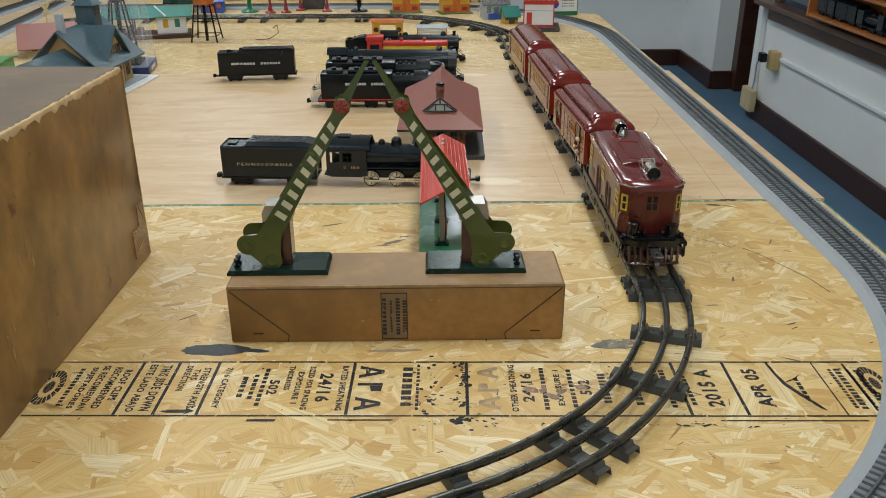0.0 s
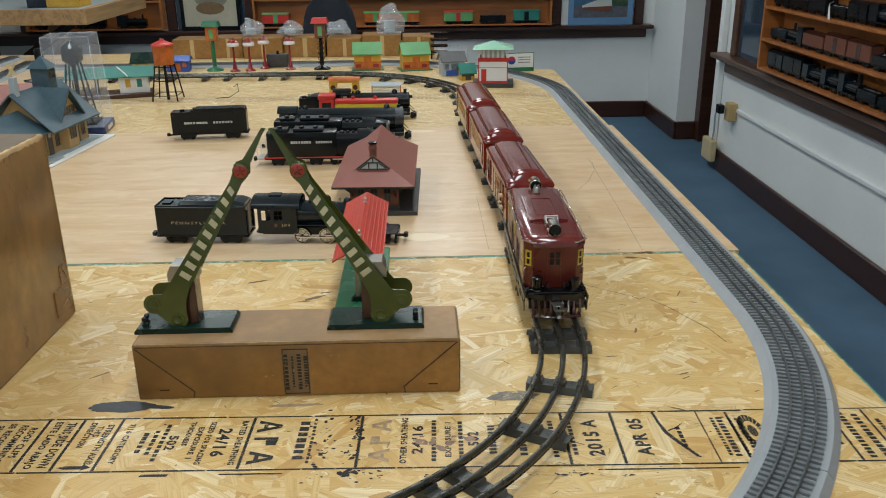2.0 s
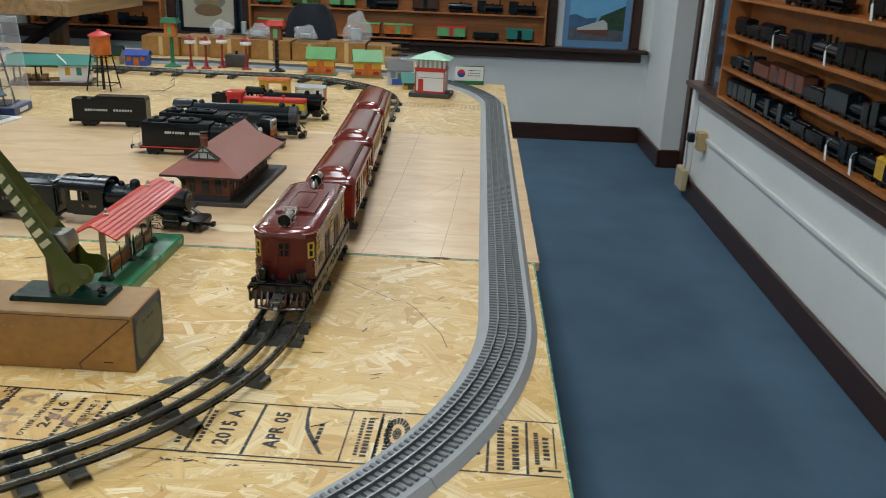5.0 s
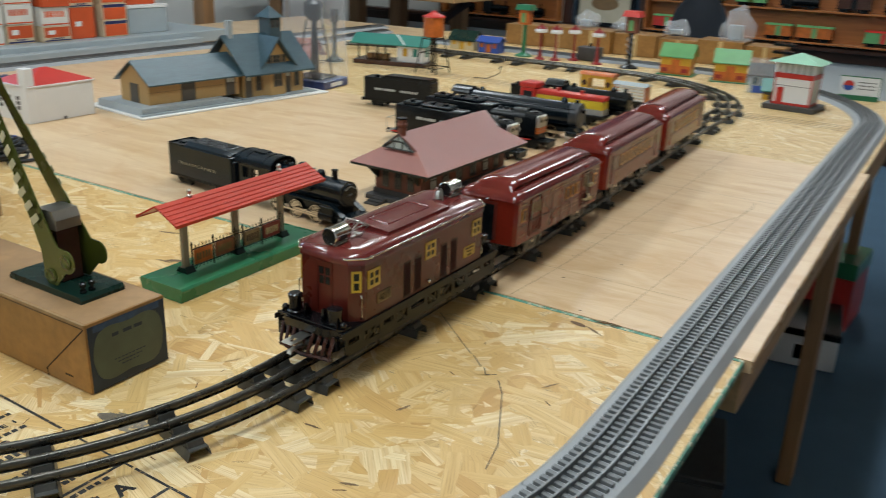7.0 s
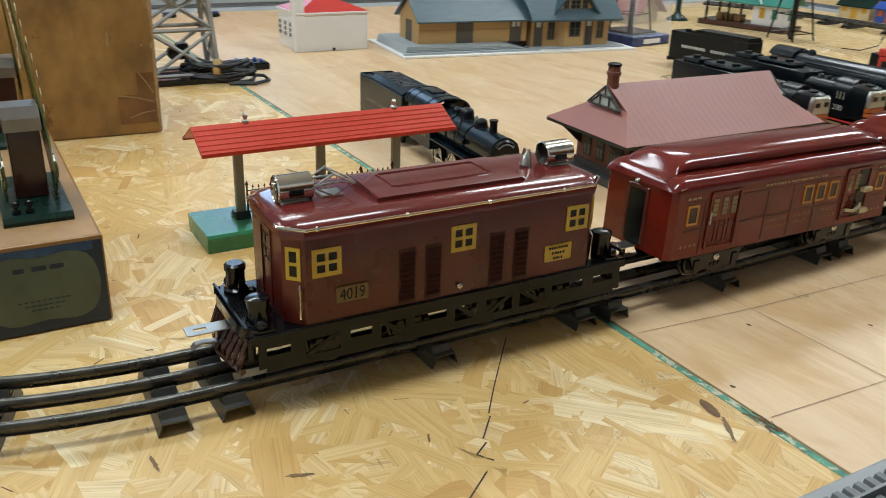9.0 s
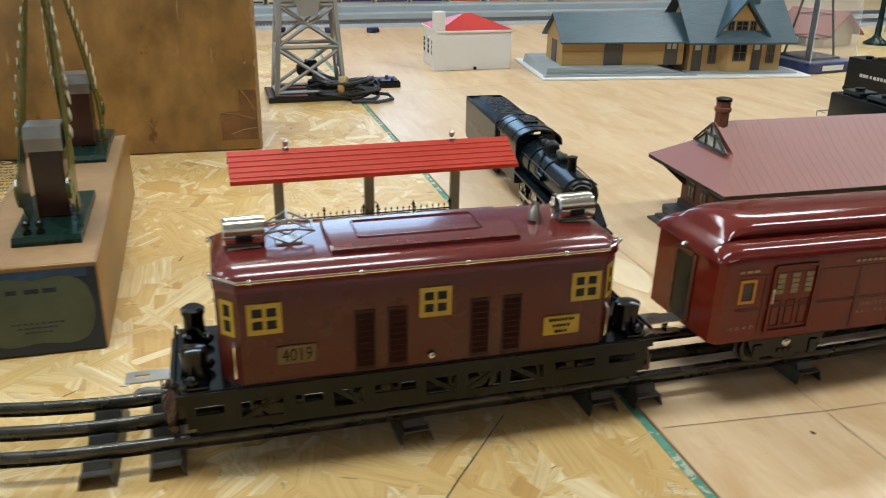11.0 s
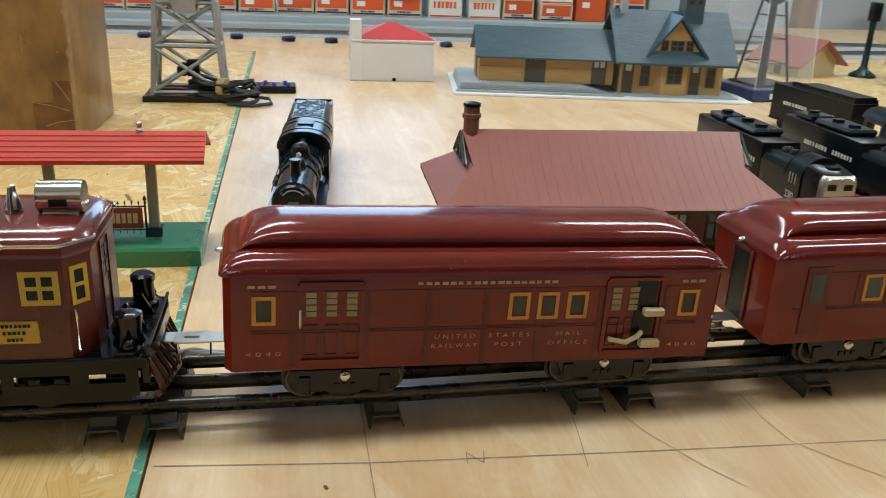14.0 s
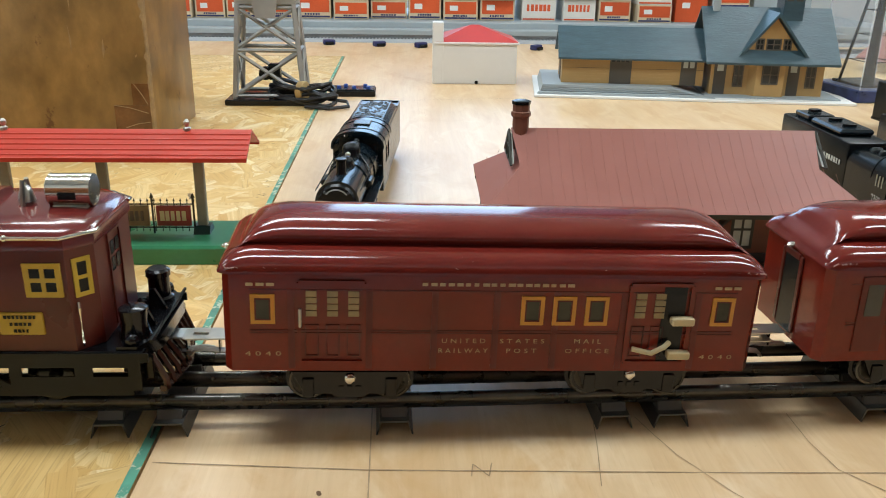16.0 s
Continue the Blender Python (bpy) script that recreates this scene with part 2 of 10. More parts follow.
def strands(name):
    """Single wood strands: a tone of its own for each, grain drawn out along the strand."""
    m, nt, bs, N, L = nodes_of(name)
    geo = N.new("ShaderNodeNewGeometry")
    tc = N.new("ShaderNodeTexCoord")

    def along_grain(sx, sy, detail, dist=0.0):
        mp = N.new("ShaderNodeMapping")
        mp.inputs[3].default_value = (sx, sy, 1.0)
        L.new(tc.outputs[2], mp.inputs[0])
        return noise_of(N, L, mp.outputs[0], 1.0, detail, 0.6, dist)

    base = ramp(N, L, geo.outputs["Random Per Island"], ((0.0, (0.50, 0.270, 0.082)), (0.06, (0.62, 0.375, 0.128)), (0.22, (0.690, 0.455, 0.172)), (0.55, (0.730, 0.510, 0.215)), (0.80, (0.785, 0.590, 0.295)), (1.0, (0.88, 0.745, 0.47))))
    bands = along_grain(4.0, 110.0, 4, 1.2)
    fibre = along_grain(14.0, 620.0, 4)
    col = mixrgb(N, L, ramp(N, L, bands, ((0.40, 0.0), (0.68, 0.70))), base, (0.575, 0.345, 0.112))
    col = mixrgb(N, L, ramp(N, L, fibre, ((0.52, 0.0), (0.70, 0.62))), col, (0.36, 0.19, 0.06))
    broad = noise_of(N, L, coords(N, L), 2.6, 3)
    col = mixrgb(N, L, ramp(N, L, broad, ((0.35, 0.0), (0.75, 0.20))), col, (0.62, 0.40, 0.15))
    L.new(col, bs.inputs["Base Color"])
    bs.inputs["Roughness"].default_value = 0.42
    bs.inputs["Specular IOR Level"].default_value = 0.4
    bumped(N, L, bs, bands, 0.35, 0.0010)
    return m


def sanded_ply(name):
    """Rotary-cut veneer: broad wavering figure, fine pores and a few dark specks."""
    m, nt, bs, N, L = nodes_of(name)
    figure = noise_of(N, L, coords(N, L, (1.1, 7.0, 1.0)), 1.0, 6, 0.55, 2.6)
    fine = noise_of(N, L, coords(N, L, (5.0, 120.0, 1.0)), 1.0, 5, 0.65, 1.2)
    pores = noise_of(N, L, coords(N, L, (34.0, 620.0, 1.0)), 1.0, 3, 0.6)
    broad = noise_of(N, L, coords(N, L), 2.3, 5, 0.6, 0.8)
    specks = noise_of(N, L, coords(N, L, (60.0, 150.0, 1.0)), 1.0, 2, 0.5)
    col = mixrgb(N, L, ramp(N, L, figure, ((0.33, 0.0), (0.66, 1.0))), (0.635, 0.418, 0.208), (0.765, 0.570, 0.345))
    col = mixrgb(N, L, ramp(N, L, fine, ((0.42, 0.0), (0.68, 0.36))), col, (0.53, 0.320, 0.150))
    col = mixrgb(N, L, ramp(N, L, pores, ((0.60, 0.0), (0.72, 0.22))), col, (0.38, 0.215, 0.100))
    col = mixrgb(N, L, ramp(N, L, broad, ((0.38, 0.0), (0.66, 0.55))), col, (0.735, 0.530, 0.345))
    stain = noise_of(N, L, coords(N, L, (5.0, 13.0, 1.0)), 1.0, 5, 0.62, 1.4)
    col = mixrgb(N, L, ramp(N, L, stain, ((0.50, 0.0), (0.66, 0.55))), col, (0.585, 0.350, 0.150))
    cloud = noise_of(N, L, coords(N, L, (9.0, 20.0, 1.0)), 1.0, 4, 0.6, 0.8)
    col = mixrgb(N, L, ramp(N, L, cloud, ((0.55, 0.0), (0.70, 0.45))), col, (0.81, 0.640, 0.430))
    col = mixrgb(N, L, ramp(N, L, specks, ((0.775, 0.0), (0.80, 0.75))), col, (0.22, 0.12, 0.055))
    L.new(col, bs.inputs["Base Color"])
    rr = N.new("ShaderNodeMapRange")
    rr.inputs[3].default_value, rr.inputs[4].default_value = 0.28, 0.42
    L.new(broad, rr.inputs[0])
    L.new(rr.outputs[0], bs.inputs["Roughness"])
    bs.inputs["Specular IOR Level"].default_value = 0.5
    bumped(N, L, bs, fine, 0.12, 0.0005)
    return m


def timber(name, rgb, grain=(2.0, 60.0, 60.0), rough=0.5, dark=0.55, wave=0.5, spec=0.5, vary=0.0):
    """Wood with grain drawn out along x."""
    m, nt, bs, N, L = nodes_of(name)
    v = coords(N, L, grain)
    a = noise_of(N, L, v, 1.0, 6, 0.6, wave)
    b = noise_of(N, L, coords(N, L, (grain[0] * 0.4, grain[1] * 0.2, grain[2] * 0.2)), 1.0, 3, 0.5, 1.2)
    d = tuple(c * dark for c in rgb)
    col = mixrgb(N, L, ramp(N, L, a, ((0.34, 0.0), (0.62, 1.0))), d, rgb)
    col = mixrgb(N, L, ramp(N, L, b, ((0.3, 0.0), (0.75, 0.55))), col, tuple(min(1, c * 1.18) for c in rgb))
    if vary:
        oi = N.new("ShaderNodeObjectInfo")
        hs = N.new("ShaderNodeHueSaturation")
        mr = N.new("ShaderNodeMapRange")
        mr.inputs[3].default_value, mr.inputs[4].default_value = 1 - vary, 1 + vary
        L.new(oi.outputs["Random"], mr.inputs[0])
        L.new(mr.outputs[0], hs.inputs["Value"])
        L.new(col, hs.inputs["Color"])
        col = hs.outputs[0]
    L.new(col, bs.inputs["Base Color"])
    bs.inputs["Roughness"].default_value = rough
    bs.inputs["Specular IOR Level"].default_value = spec
    bumped(N, L, bs, a, 0.15, 0.0006)
    return m


def clear(name, rgb=(0.80, 0.84, 0.90), rough=0.10, haze=0.10):
    """Thin hazy plastic film."""
    m, nt, bs, N, L = nodes_of(name)
    bs.inputs["Base Color"].default_value = (*rgb, 1)
    bs.inputs["Alpha"].default_value = haze
    bs.inputs["Roughness"].default_value = rough
    bs.inputs["Specular IOR Level"].default_value = 0.7
    return m


OSB = osb("pressed_strand_board")
STRAND = strands("single_wood_strands")
PLY = sanded_ply("sanded_plywood")
DARKSLIVER = paint("gap_shade_and_dark_splinters", (0.20, 0.105, 0.040), 0.8, var=0.5, big=60, bump=0.0)
PLUG = timber("pale_plywood_plug", (0.78, 0.62, 0.40), (3.0, 60.0, 60.0), 0.4, 0.9)
LUMBER = timber("pine_lumber", (0.43, 0.255, 0.105), (40.0, 2.0, 40.0), 0.6, 0.5)
DARKWOOD = timber("dark_stained_wood", (0.050, 0.018, 0.010), (3.0, 40.0, 40.0), 0.32, 0.5)
SILLWOOD = timber("worn_brown_sill_wood", (0.115, 0.052, 0.026), (40.0, 3.0, 40.0), 0.38, 0.45)
SHELFWOOD = timber("orange_stained_shelf_wood", (0.40, 0.135, 0.030), (3.0, 30.0, 30.0), 0.4, 0.6)
POSTWOOD = timber("old_pine_post", (0.33, 0.17, 0.07), (30.0, 30.0, 2.0), 0.55, 0.6)
WALL = paint("cool_white_wall_paint", (0.80, 0.80, 0.77), 0.6, var=0.06, big=1.5, fine=90, bump=0.1)
CEILING = paint("white_ceiling_paint", (0.78, 0.77, 0.73), 0.8, var=0.05, big=2, fine=60)
CARPET = paint("blue_grey_carpet", (0.092, 0.158, 0.230), 0.95, var=0.15, big=2.6, fine=300, bump=1.0, spec=0.1)
KRAFT = paint("brown_corrugated_card", (0.300, 0.146, 0.036), 0.40, var=0.45, big=6, fine=70, bump=0.25, coat=0.1, worn=(0.44, 0.27, 0.11), wear=0.03)
BIGCARD = paint("scuffed_brown_carton", (0.300, 0.162, 0.047), 0.36, var=0.48, big=15, fine=42, bump=0.3, coat=0.15, worn=(0.15, 0.065, 0.02), wear=0.075, stretch=(1.0, 1.0, 0.7))
OLDTAPE = paint("old_brown_packing_tape", (0.175, 0.072, 0.023), 0.22, var=0.4, big=30, bump=0.1, coat=0.4)
# Top sheet of the long carton, paler than its sides.
PALETOP = paint("pale_brown_card", (0.335, 0.195, 0.085), 0.55, var=0.35, big=9, fine=60, bump=0.2)
# Carton tops and lids, darker and greyer than the sides.
CARDTOP = paint("grey_brown_carton_top", (0.175, 0.122, 0.078), 0.7, var=0.3, big=10, fine=60, bump=0.2)
CARDWORN = paint("rubbed_card_edge", (0.36, 0.225, 0.10), 0.7, var=0.35, big=40, fine=200, bump=0.2)
CARDEDGE = paint("torn_card_edge", (0.60, 0.40, 0.19), 0.8, var=0.35, big=30, fine=120, bump=0.4)
MAROON = paint("glossy_maroon_enamel", (0.150, 0.0160, 0.0110), 0.12, var=0.20, big=20, fine=200, bump=0.02, coat=0.1, worn=(0.55, 0.36, 0.33), wear=-0.030)
MAROON2 = paint("satin_maroon_lithograph", (0.104, 0.0135, 0.0080), 0.28, var=0.2, big=14, fine=200, bump=0.02, coat=0.25, spec=0.35)
ROOFMAROON = paint("dulled_maroon_roof_enamel", (0.138, 0.0175, 0.0145), 0.18, var=0.22, big=18, fine=220, bump=0.03, coat=0.40, worn=(0.50, 0.34, 0.31), wear=-0.05, spec=0.6)
CHIP = paint("pale_chipped_paint", (0.46, 0.26, 0.22), 0.5, var=0.3, big=90, bump=0.0)
LITHO = paint("lithographed_red_brown_tin", (0.185, 0.0182, 0.0088), 0.18, var=0.24, big=14, fine=200, bump=0.02, coat=0.55, worn=(0.5, 0.3, 0.25), wear=-0.065, spec=0.1)
LITHODARK = paint("dark_red_printed_lines", (0.125, 0.0112, 0.0070), 0.30, var=0.2, bump=0.0, spec=0.25, coat=0.3)
LOUVRE = paint("dark_brown_printed_louvres", (0.042, 0.0085, 0.0060), 0.35, var=0.25, bump=0.0, spec=0.25)
PANEOLIVE = paint("dim_olive_printed_pane", (0.060, 0.058, 0.036), 0.30, var=0.3, big=90, bump=0.0, spec=0.3)
YELLOW = paint("chrome_yellow_lithograph", (0.55, 0.36, 0.025), 0.3, var=0.1, bump=0.0, coat=0.3)
ORANGE = paint("orange_yellow_print", (0.62, 0.28, 0.03), 0.3, var=0.12, bump=0.0)
GOLD = paint("pale_gold_print", (0.46, 0.31, 0.16), 0.4, var=0.1, bump=0.0)
LETTERGOLD = paint("thin_gold_lettering", (0.52, 0.42, 0.25), 0.45, var=0.2, bump=0.0)
LETTERWHITE = paint("thin_white_lettering", (0.50, 0.50, 0.46), 0.45, var=0.25, big=90, bump=0.0)
PANEGOLD = paint("dim_gold_printed_panes", (0.34, 0.25, 0.12), 0.4, var=0.3, big=60, bump=0.0)
IVORY = paint("yellowed_ivory_paint", (0.58, 0.47, 0.27), 0.45, var=0.15, bump=0.05)
BLACKTIN = paint("black_enamelled_tin", (0.005, 0.005, 0.006), 0.18, var=0.3, big=30, bump=0.02, coat=0.15, spec=0.35)
BRASSPLATE = paint("dim_brass_plate", (0.20, 0.135, 0.06), 0.4, 0.4, var=0.3, big=60, bump=0.05)
FRAMEGREY = paint("dark_olive_grey_tin", (0.014, 0.014, 0.011), 0.30, var=0.2, big=25, bump=0.05, spec=0.25)
# Slight blue in this base black stands in for reflected window daylight.
BLACK = paint("satin_black_plastic", (0.0038, 0.0058, 0.0072), 0.25, var=0.25, big=40, bump=0.06, spec=0.30)
SMOKEGREY = paint("dull_graphite_grey_paint", (0.060, 0.064, 0.068), 0.40, 0.2, var=0.25, big=30, bump=0.06)
LEMON = paint("lemon_yellow_paint", (0.62, 0.46, 0.03), 0.35, var=0.12, big=20, bump=0.02)
# Stronger blue tint here: the window's reflection is put into the base colour.
BLACKBLUE = paint("worn_black_plastic_daylight_tint", (0.0050, 0.0110, 0.0160), 0.22, var=0.3, big=40, bump=0.10, spec=0.42)
COAL = paint("black_moulded_coal", (0.009, 0.010, 0.012), 0.35, var=0.4, big=90, fine=200, bump=0.9)
CHROME = paint("bright_nickel_plate", (0.72, 0.69, 0.62), 0.14, 1.0, var=0.08, big=40, bump=0.0)
STEEL = paint("dull_tinplate", (0.52, 0.50, 0.45), 0.32, 1.0, var=0.2, big=40, bump=0.03)
RAIL = paint("darkened_tubular_rail", (0.095, 0.090, 0.076), 0.28, 0.7, var=0.35, big=40, fine=140, bump=0.06, worn=(0.34, 0.31, 0.25), wear=0.0)
TIE = paint("dark_gunmetal_pressed_tie", (0.080, 0.080, 0.074), 0.36, 0.35, var=0.35, big=40, bump=0.1, worn=(0.045, 0.042, 0.04), wear=0.01)
GREYPLASTIC = paint("grey_plastic_roadbed", (0.335, 0.352, 0.362), 0.62, var=0.10, big=8, fine=400, bump=0.5)
GREYDARK = paint("dark_grey_plastic_ties", (0.172, 0.182, 0.186), 0.55, var=0.15, big=20, bump=0.1)
RAILBRIGHT = paint("grey_nickel_rail", (0.24, 0.25, 0.255), 0.42, 0.9, var=0.2, big=30, bump=0.0)
REDROOF = paint("bright_red_enamel", (0.52, 0.040, 0.018), 0.36, var=0.1, big=12, bump=0.02, coat=0.08)
GREENBASE = paint("jade_green_enamel", (0.035, 0.22, 0.10), 0.28, var=0.18, big=12, bump=0.05, coat=0.1)
DARKGREEN = paint("dark_green_enamel", (0.005, 0.024, 0.017), 0.28, var=0.2, big=15, bump=0.08, coat=0.05, spec=0.3)
OLIVE = paint("olive_green_enamel", (0.060, 0.075, 0.010), 0.26, var=0.18, big=15, bump=0.03, coat=0.3)
DARKRED = paint("dark_brown_red_tin", (0.055, 0.018, 0.012), 0.25, var=0.2, big=15, bump=0.02, coat=0.3)
REDDISC = paint("red_lens_paint", (0.33, 0.035, 0.018), 0.30, var=0.35, big=120, bump=0.2)
CREAM = paint("cream_stripe_paint", (0.58, 0.53, 0.33), 0.4, var=0.2, bump=0.05)
POSTGREY = paint("khaki_grey_post_paint", (0.24, 0.22, 0.165), 0.4, var=0.2, bump=0.05)
SHINGLE = paint("matt_maroon_plastic_shingles", (0.315, 0.112, 0.084), 0.40, var=0.07, big=18, fine=150, bump=0.1)
BRICKRED = paint("brick_red_plastic", (0.17, 0.055, 0.03), 0.6, var=0.25, big=30, fine=120, bump=0.3)
TRIMDARK = paint("dark_green_brown_trim", (0.030, 0.030, 0.020), 0.5, var=0.2, bump=0.05)
STUCCO = paint("pale_stucco_panel", (0.52, 0.55, 0.50), 0.6, var=0.08, bump=0.1)
STONE = paint("dark_grey_stone_plastic", (0.06, 0.055, 0.05), 0.6, var=0.3, big=40, bump=0.3)
BLUEROOF = paint("slate_blue_plastic_shingles", (0.046, 0.088, 0.108), 0.38, var=0.22, big=24, fine=110, bump=0.9, stretch=(3.2, 0.8, 3.2))
TAN = paint("tan_plastic_clapboard", (0.44, 0.275, 0.105), 0.5, var=0.1, big=10, bump=0.05)
BROWNDOOR = paint("grey_brown_plastic_door", (0.075, 0.066, 0.052), 0.5, var=0.12, bump=0.05)
GREYBLUE = paint("pale_grey_plastic_deck", (0.34, 0.385, 0.40), 0.5, var=0.08, bump=0.05)
WHITE = paint("white_plastic", (0.76, 0.76, 0.74), 0.35, var=0.04, big=10, bump=0.03)
WHITEBOARD = paint("white_foam_board", (0.78, 0.78, 0.75), 0.55, var=0.05, bump=0.05)
REDTOY = paint("red_toy_plastic", (0.55, 0.035, 0.025), 0.35, var=0.1, bump=0.03)
SILVERGREY = paint("grey_tin_structure", (0.37, 0.37, 0.355), 0.38, 0.3, var=0.15, big=20, bump=0.05)
DARKGLASS = paint("dark_window_pane", (0.02, 0.024, 0.026), 0.1, var=0.1, bump=0.0, coat=0.3)
TEAL = paint("teal_green_roof_plastic", (0.025, 0.20, 0.155), 0.38, var=0.12, big=15, bump=0.05)
GREENROOF = paint("apple_green_tin_roof", (0.13, 0.36, 0.13), 0.4, var=0.15, big=15, bump=0.03)
MINT = paint("mint_green_tin_roof", (0.26, 0.52, 0.35), 0.4, var=0.1, big=15, bump=0.03)
TOYYELLOW = paint("yellow_printed_tin", (0.60, 0.34, 0.03), 0.35, var=0.2, big=25, bump=0.0)
TOYORANGE = paint("orange_red_printed_tin", (0.52, 0.13, 0.02), 0.35, var=0.35, big=30, bump=0.0)
TOYBLUE = paint("blue_tin", (0.03, 0.08, 0.35), 0.35, var=0.15, bump=0.03)
CARDBLUE = paint("dark_blue_printed_card", (0.030, 0.052, 0.17), 0.30, var=0.5, big=40, bump=0.0)
TOYRUST = paint("rust_red_printed_tin", (0.26, 0.075, 0.03), 0.4, var=0.4, big=60, bump=0.0)
TOYTAN = paint("tan_printed_tin", (0.30, 0.19, 0.08), 0.4, var=0.4, big=60, bump=0.0)
TOYRED = paint("red_lamp_post_enamel", (0.26, 0.022, 0.020), 0.3, var=0.2, bump=0.02)
TOYGREEN = paint("green_post_enamel", (0.02, 0.16, 0.07), 0.3, var=0.15, bump=0.02)
BOXORANGE = paint("orange_box_print", (0.60, 0.085, 0.018), 0.5, var=0.12, big=12, bump=0.03, vary=0.12)
BOXWHITE = paint("white_box_card", (0.66, 0.64, 0.58), 0.55, var=0.08, big=15, bump=0.05)
BOXCREAM = paint("cream_box_card", (0.62, 0.50, 0.33), 0.6, var=0.1, big=15, bump=0.05)
BOXBLUE = paint("navy_box_stripe", (0.02, 0.025, 0.10), 0.5, var=0.1, bump=0.0)
LABELGREEN = paint("faded_green_label", (0.092, 0.118, 0.078), 0.45, var=0.28, big=20, bump=0.05)
LABELNAVY = paint("navy_label_border", (0.014, 0.030, 0.055), 0.50, var=0.3, big=30, bump=0.05, worn=(0.26, 0.19, 0.10), wear=-0.02)
LABELBLUE = paint("faded_blue_label_strip", (0.030, 0.075, 0.16), 0.45, var=0.35, big=60, bump=0.05, worn=(0.26, 0.19, 0.10), wear=0.02)
LABELTAN = paint("brown_paper_label", (0.21, 0.125, 0.055), 0.6, var=0.25, big=40, bump=0.05)
INK = paint("black_stencil_ink", (0.018, 0.016, 0.015), 0.55, var=0.4, big=60, fine=300, bump=0.0, worn=(0.42, 0.27, 0.11), wear=0.10)
CREASE = paint("dark_carton_crease", (0.050, 0.024, 0.009), 0.7, var=0.3, big=40, bump=0.0)
BARK = paint("brown_bark_fleck", (0.17, 0.095, 0.045), 0.8, var=0.4, big=60, bump=0.1)
STAIN = paint("faint_purple_brown_stain", (0.30, 0.175, 0.110), 0.5, var=0.4, big=70, bump=0.0, worn=(0.62, 0.42, 0.19), wear=0.14)
FAINT = paint("faint_grey_smear", (0.22, 0.185, 0.135), 0.5, var=0.6, big=60, bump=0.05, worn=(0.55, 0.38, 0.17), wear=0.16)
SMUDGE = paint("grey_ink_smear", (0.050, 0.052, 0.055), 0.5, var=0.5, big=50, bump=0.05)
PENCIL = paint("pencil_line", (0.43, 0.29, 0.165), 0.6, var=0.4, big=60, bump=0.0)
GREENEDGE = paint("green_painted_board_edge", (0.10, 0.32, 0.22), 0.6, var=0.5, big=40, bump=0.1, worn=(0.50, 0.50, 0.36), wear=0.16)
CAPMETAL = paint("dull_grey_cap_metal", (0.36, 0.34, 0.30), 0.34, 0.9, var=0.25, big=40, bump=0.05)
CLEAR = clear("thin_clear_plastic", (0.82, 0.86, 0.92), 0.10, 0.15)
FOLDGLINT = clear("fold_highlight_film", (0.88, 0.92, 0.97), 0.08, 0.30)
BAG = clear("crinkled_clear_bag", (0.84, 0.87, 0.90), 0.07, 0.24)
FABRIC = paint("black_blue_chair_fabric", (0.018, 0.022, 0.030), 0.85, var=0.2, big=20, fine=300, bump=0.4)
PANE = paint("dim_window_glass", (0.035, 0.06, 0.09), 0.08, var=0.15, big=3, bump=0.0, coat=0.5)
POSTERBLUE = paint("poster_border_blue", (0.12, 0.26, 0.45), 0.3, var=0.06, bump=0.0, coat=0.4)
PAPER = paint("aged_print_paper", (0.50, 0.45, 0.33), 0.6, var=0.12, big=12, bump=0.02)
CORK = paint("masking_tape_tan", (0.55, 0.38, 0.16), 0.6, var=0.15, bump=0.1)
TAG = paint("white_paper_tag", (0.75, 0.75, 0.72), 0.6, var=0.05, bump=0.0)
CABLE = paint("black_cable", (0.012, 0.012, 0.013), 0.4, var=0.2, bump=0.0)

# ---- room ----
X0, X1, Y0, Y1 = -3.6, 2.05, -1.9, 6.78


def slab(name, x0, x1, y0, y1, z0, z1, mat, label, category, bev=0.0):
    return solid(name, box(B(), x0, x1, y0, y1, z0, z1, bev), mat, label, category, kind="structure")


slab("floor", X0 - 0.2, X1 + 1.4, Y0 - 0.2, Y1 + 0.2, FLOOR - 0.05, FLOOR, CARPET, "blue-grey low-pile carpet over the whole room", "floor")
slab("ceiling", X0 - 0.2, X1 + 1.4, Y0 - 0.2, Y1 + 0.2, CEIL, CEIL + 0.06, CEILING, "plain white painted ceiling", "ceiling")
b = B()
box(b, X0 - 0.15, X0, Y0, 0.95, FLOOR, CEIL)
box(b, X0 - 0.15, X0, 3.45, Y1, FLOOR, CEIL)
box(b, X0 - 0.15, X0, 0.95, 3.45, FLOOR, 0.60)
box(b, X0 - 0.15, X0, 0.95, 3.45, 1.80, CEIL)
solid("wall_west", b, WALL, "off-white painted wall with a window opening", "wall", kind="structure")
slab("wall_south", X0 - 0.15, X1 + 0.15, Y0 - 0.15, Y0, FLOOR, CEIL, WALL, "off-white painted wall", "wall")
slab("wall_north", X0 - 0.15, X1 + 0.15, Y1, Y1 + 0.15, FLOOR, CEIL, WALL, "off-white painted wall under a row of dark wooden windows", "wall")
slab("wall_east", X1, X1 + 0.15, Y0, 5.30, FLOOR, CEIL, WALL, "off-white painted wall with conduit and sill", "wall")
slab("wall_corner", X1 - 0.03, X1 + 0.25, 6.0, Y1, FLOOR, CEIL, WALL, "off-white corner pier beside a doorway", "wall")
# Added dark panel: its colour stands in for shade in the passage.
slab("wall_doorway", X1 + 0.55, X1 + 0.6, 5.0, 6.9, FLOOR, CEIL, DARKWOOD, "dark panel standing in for the unlit passage behind the doorway", "wall")
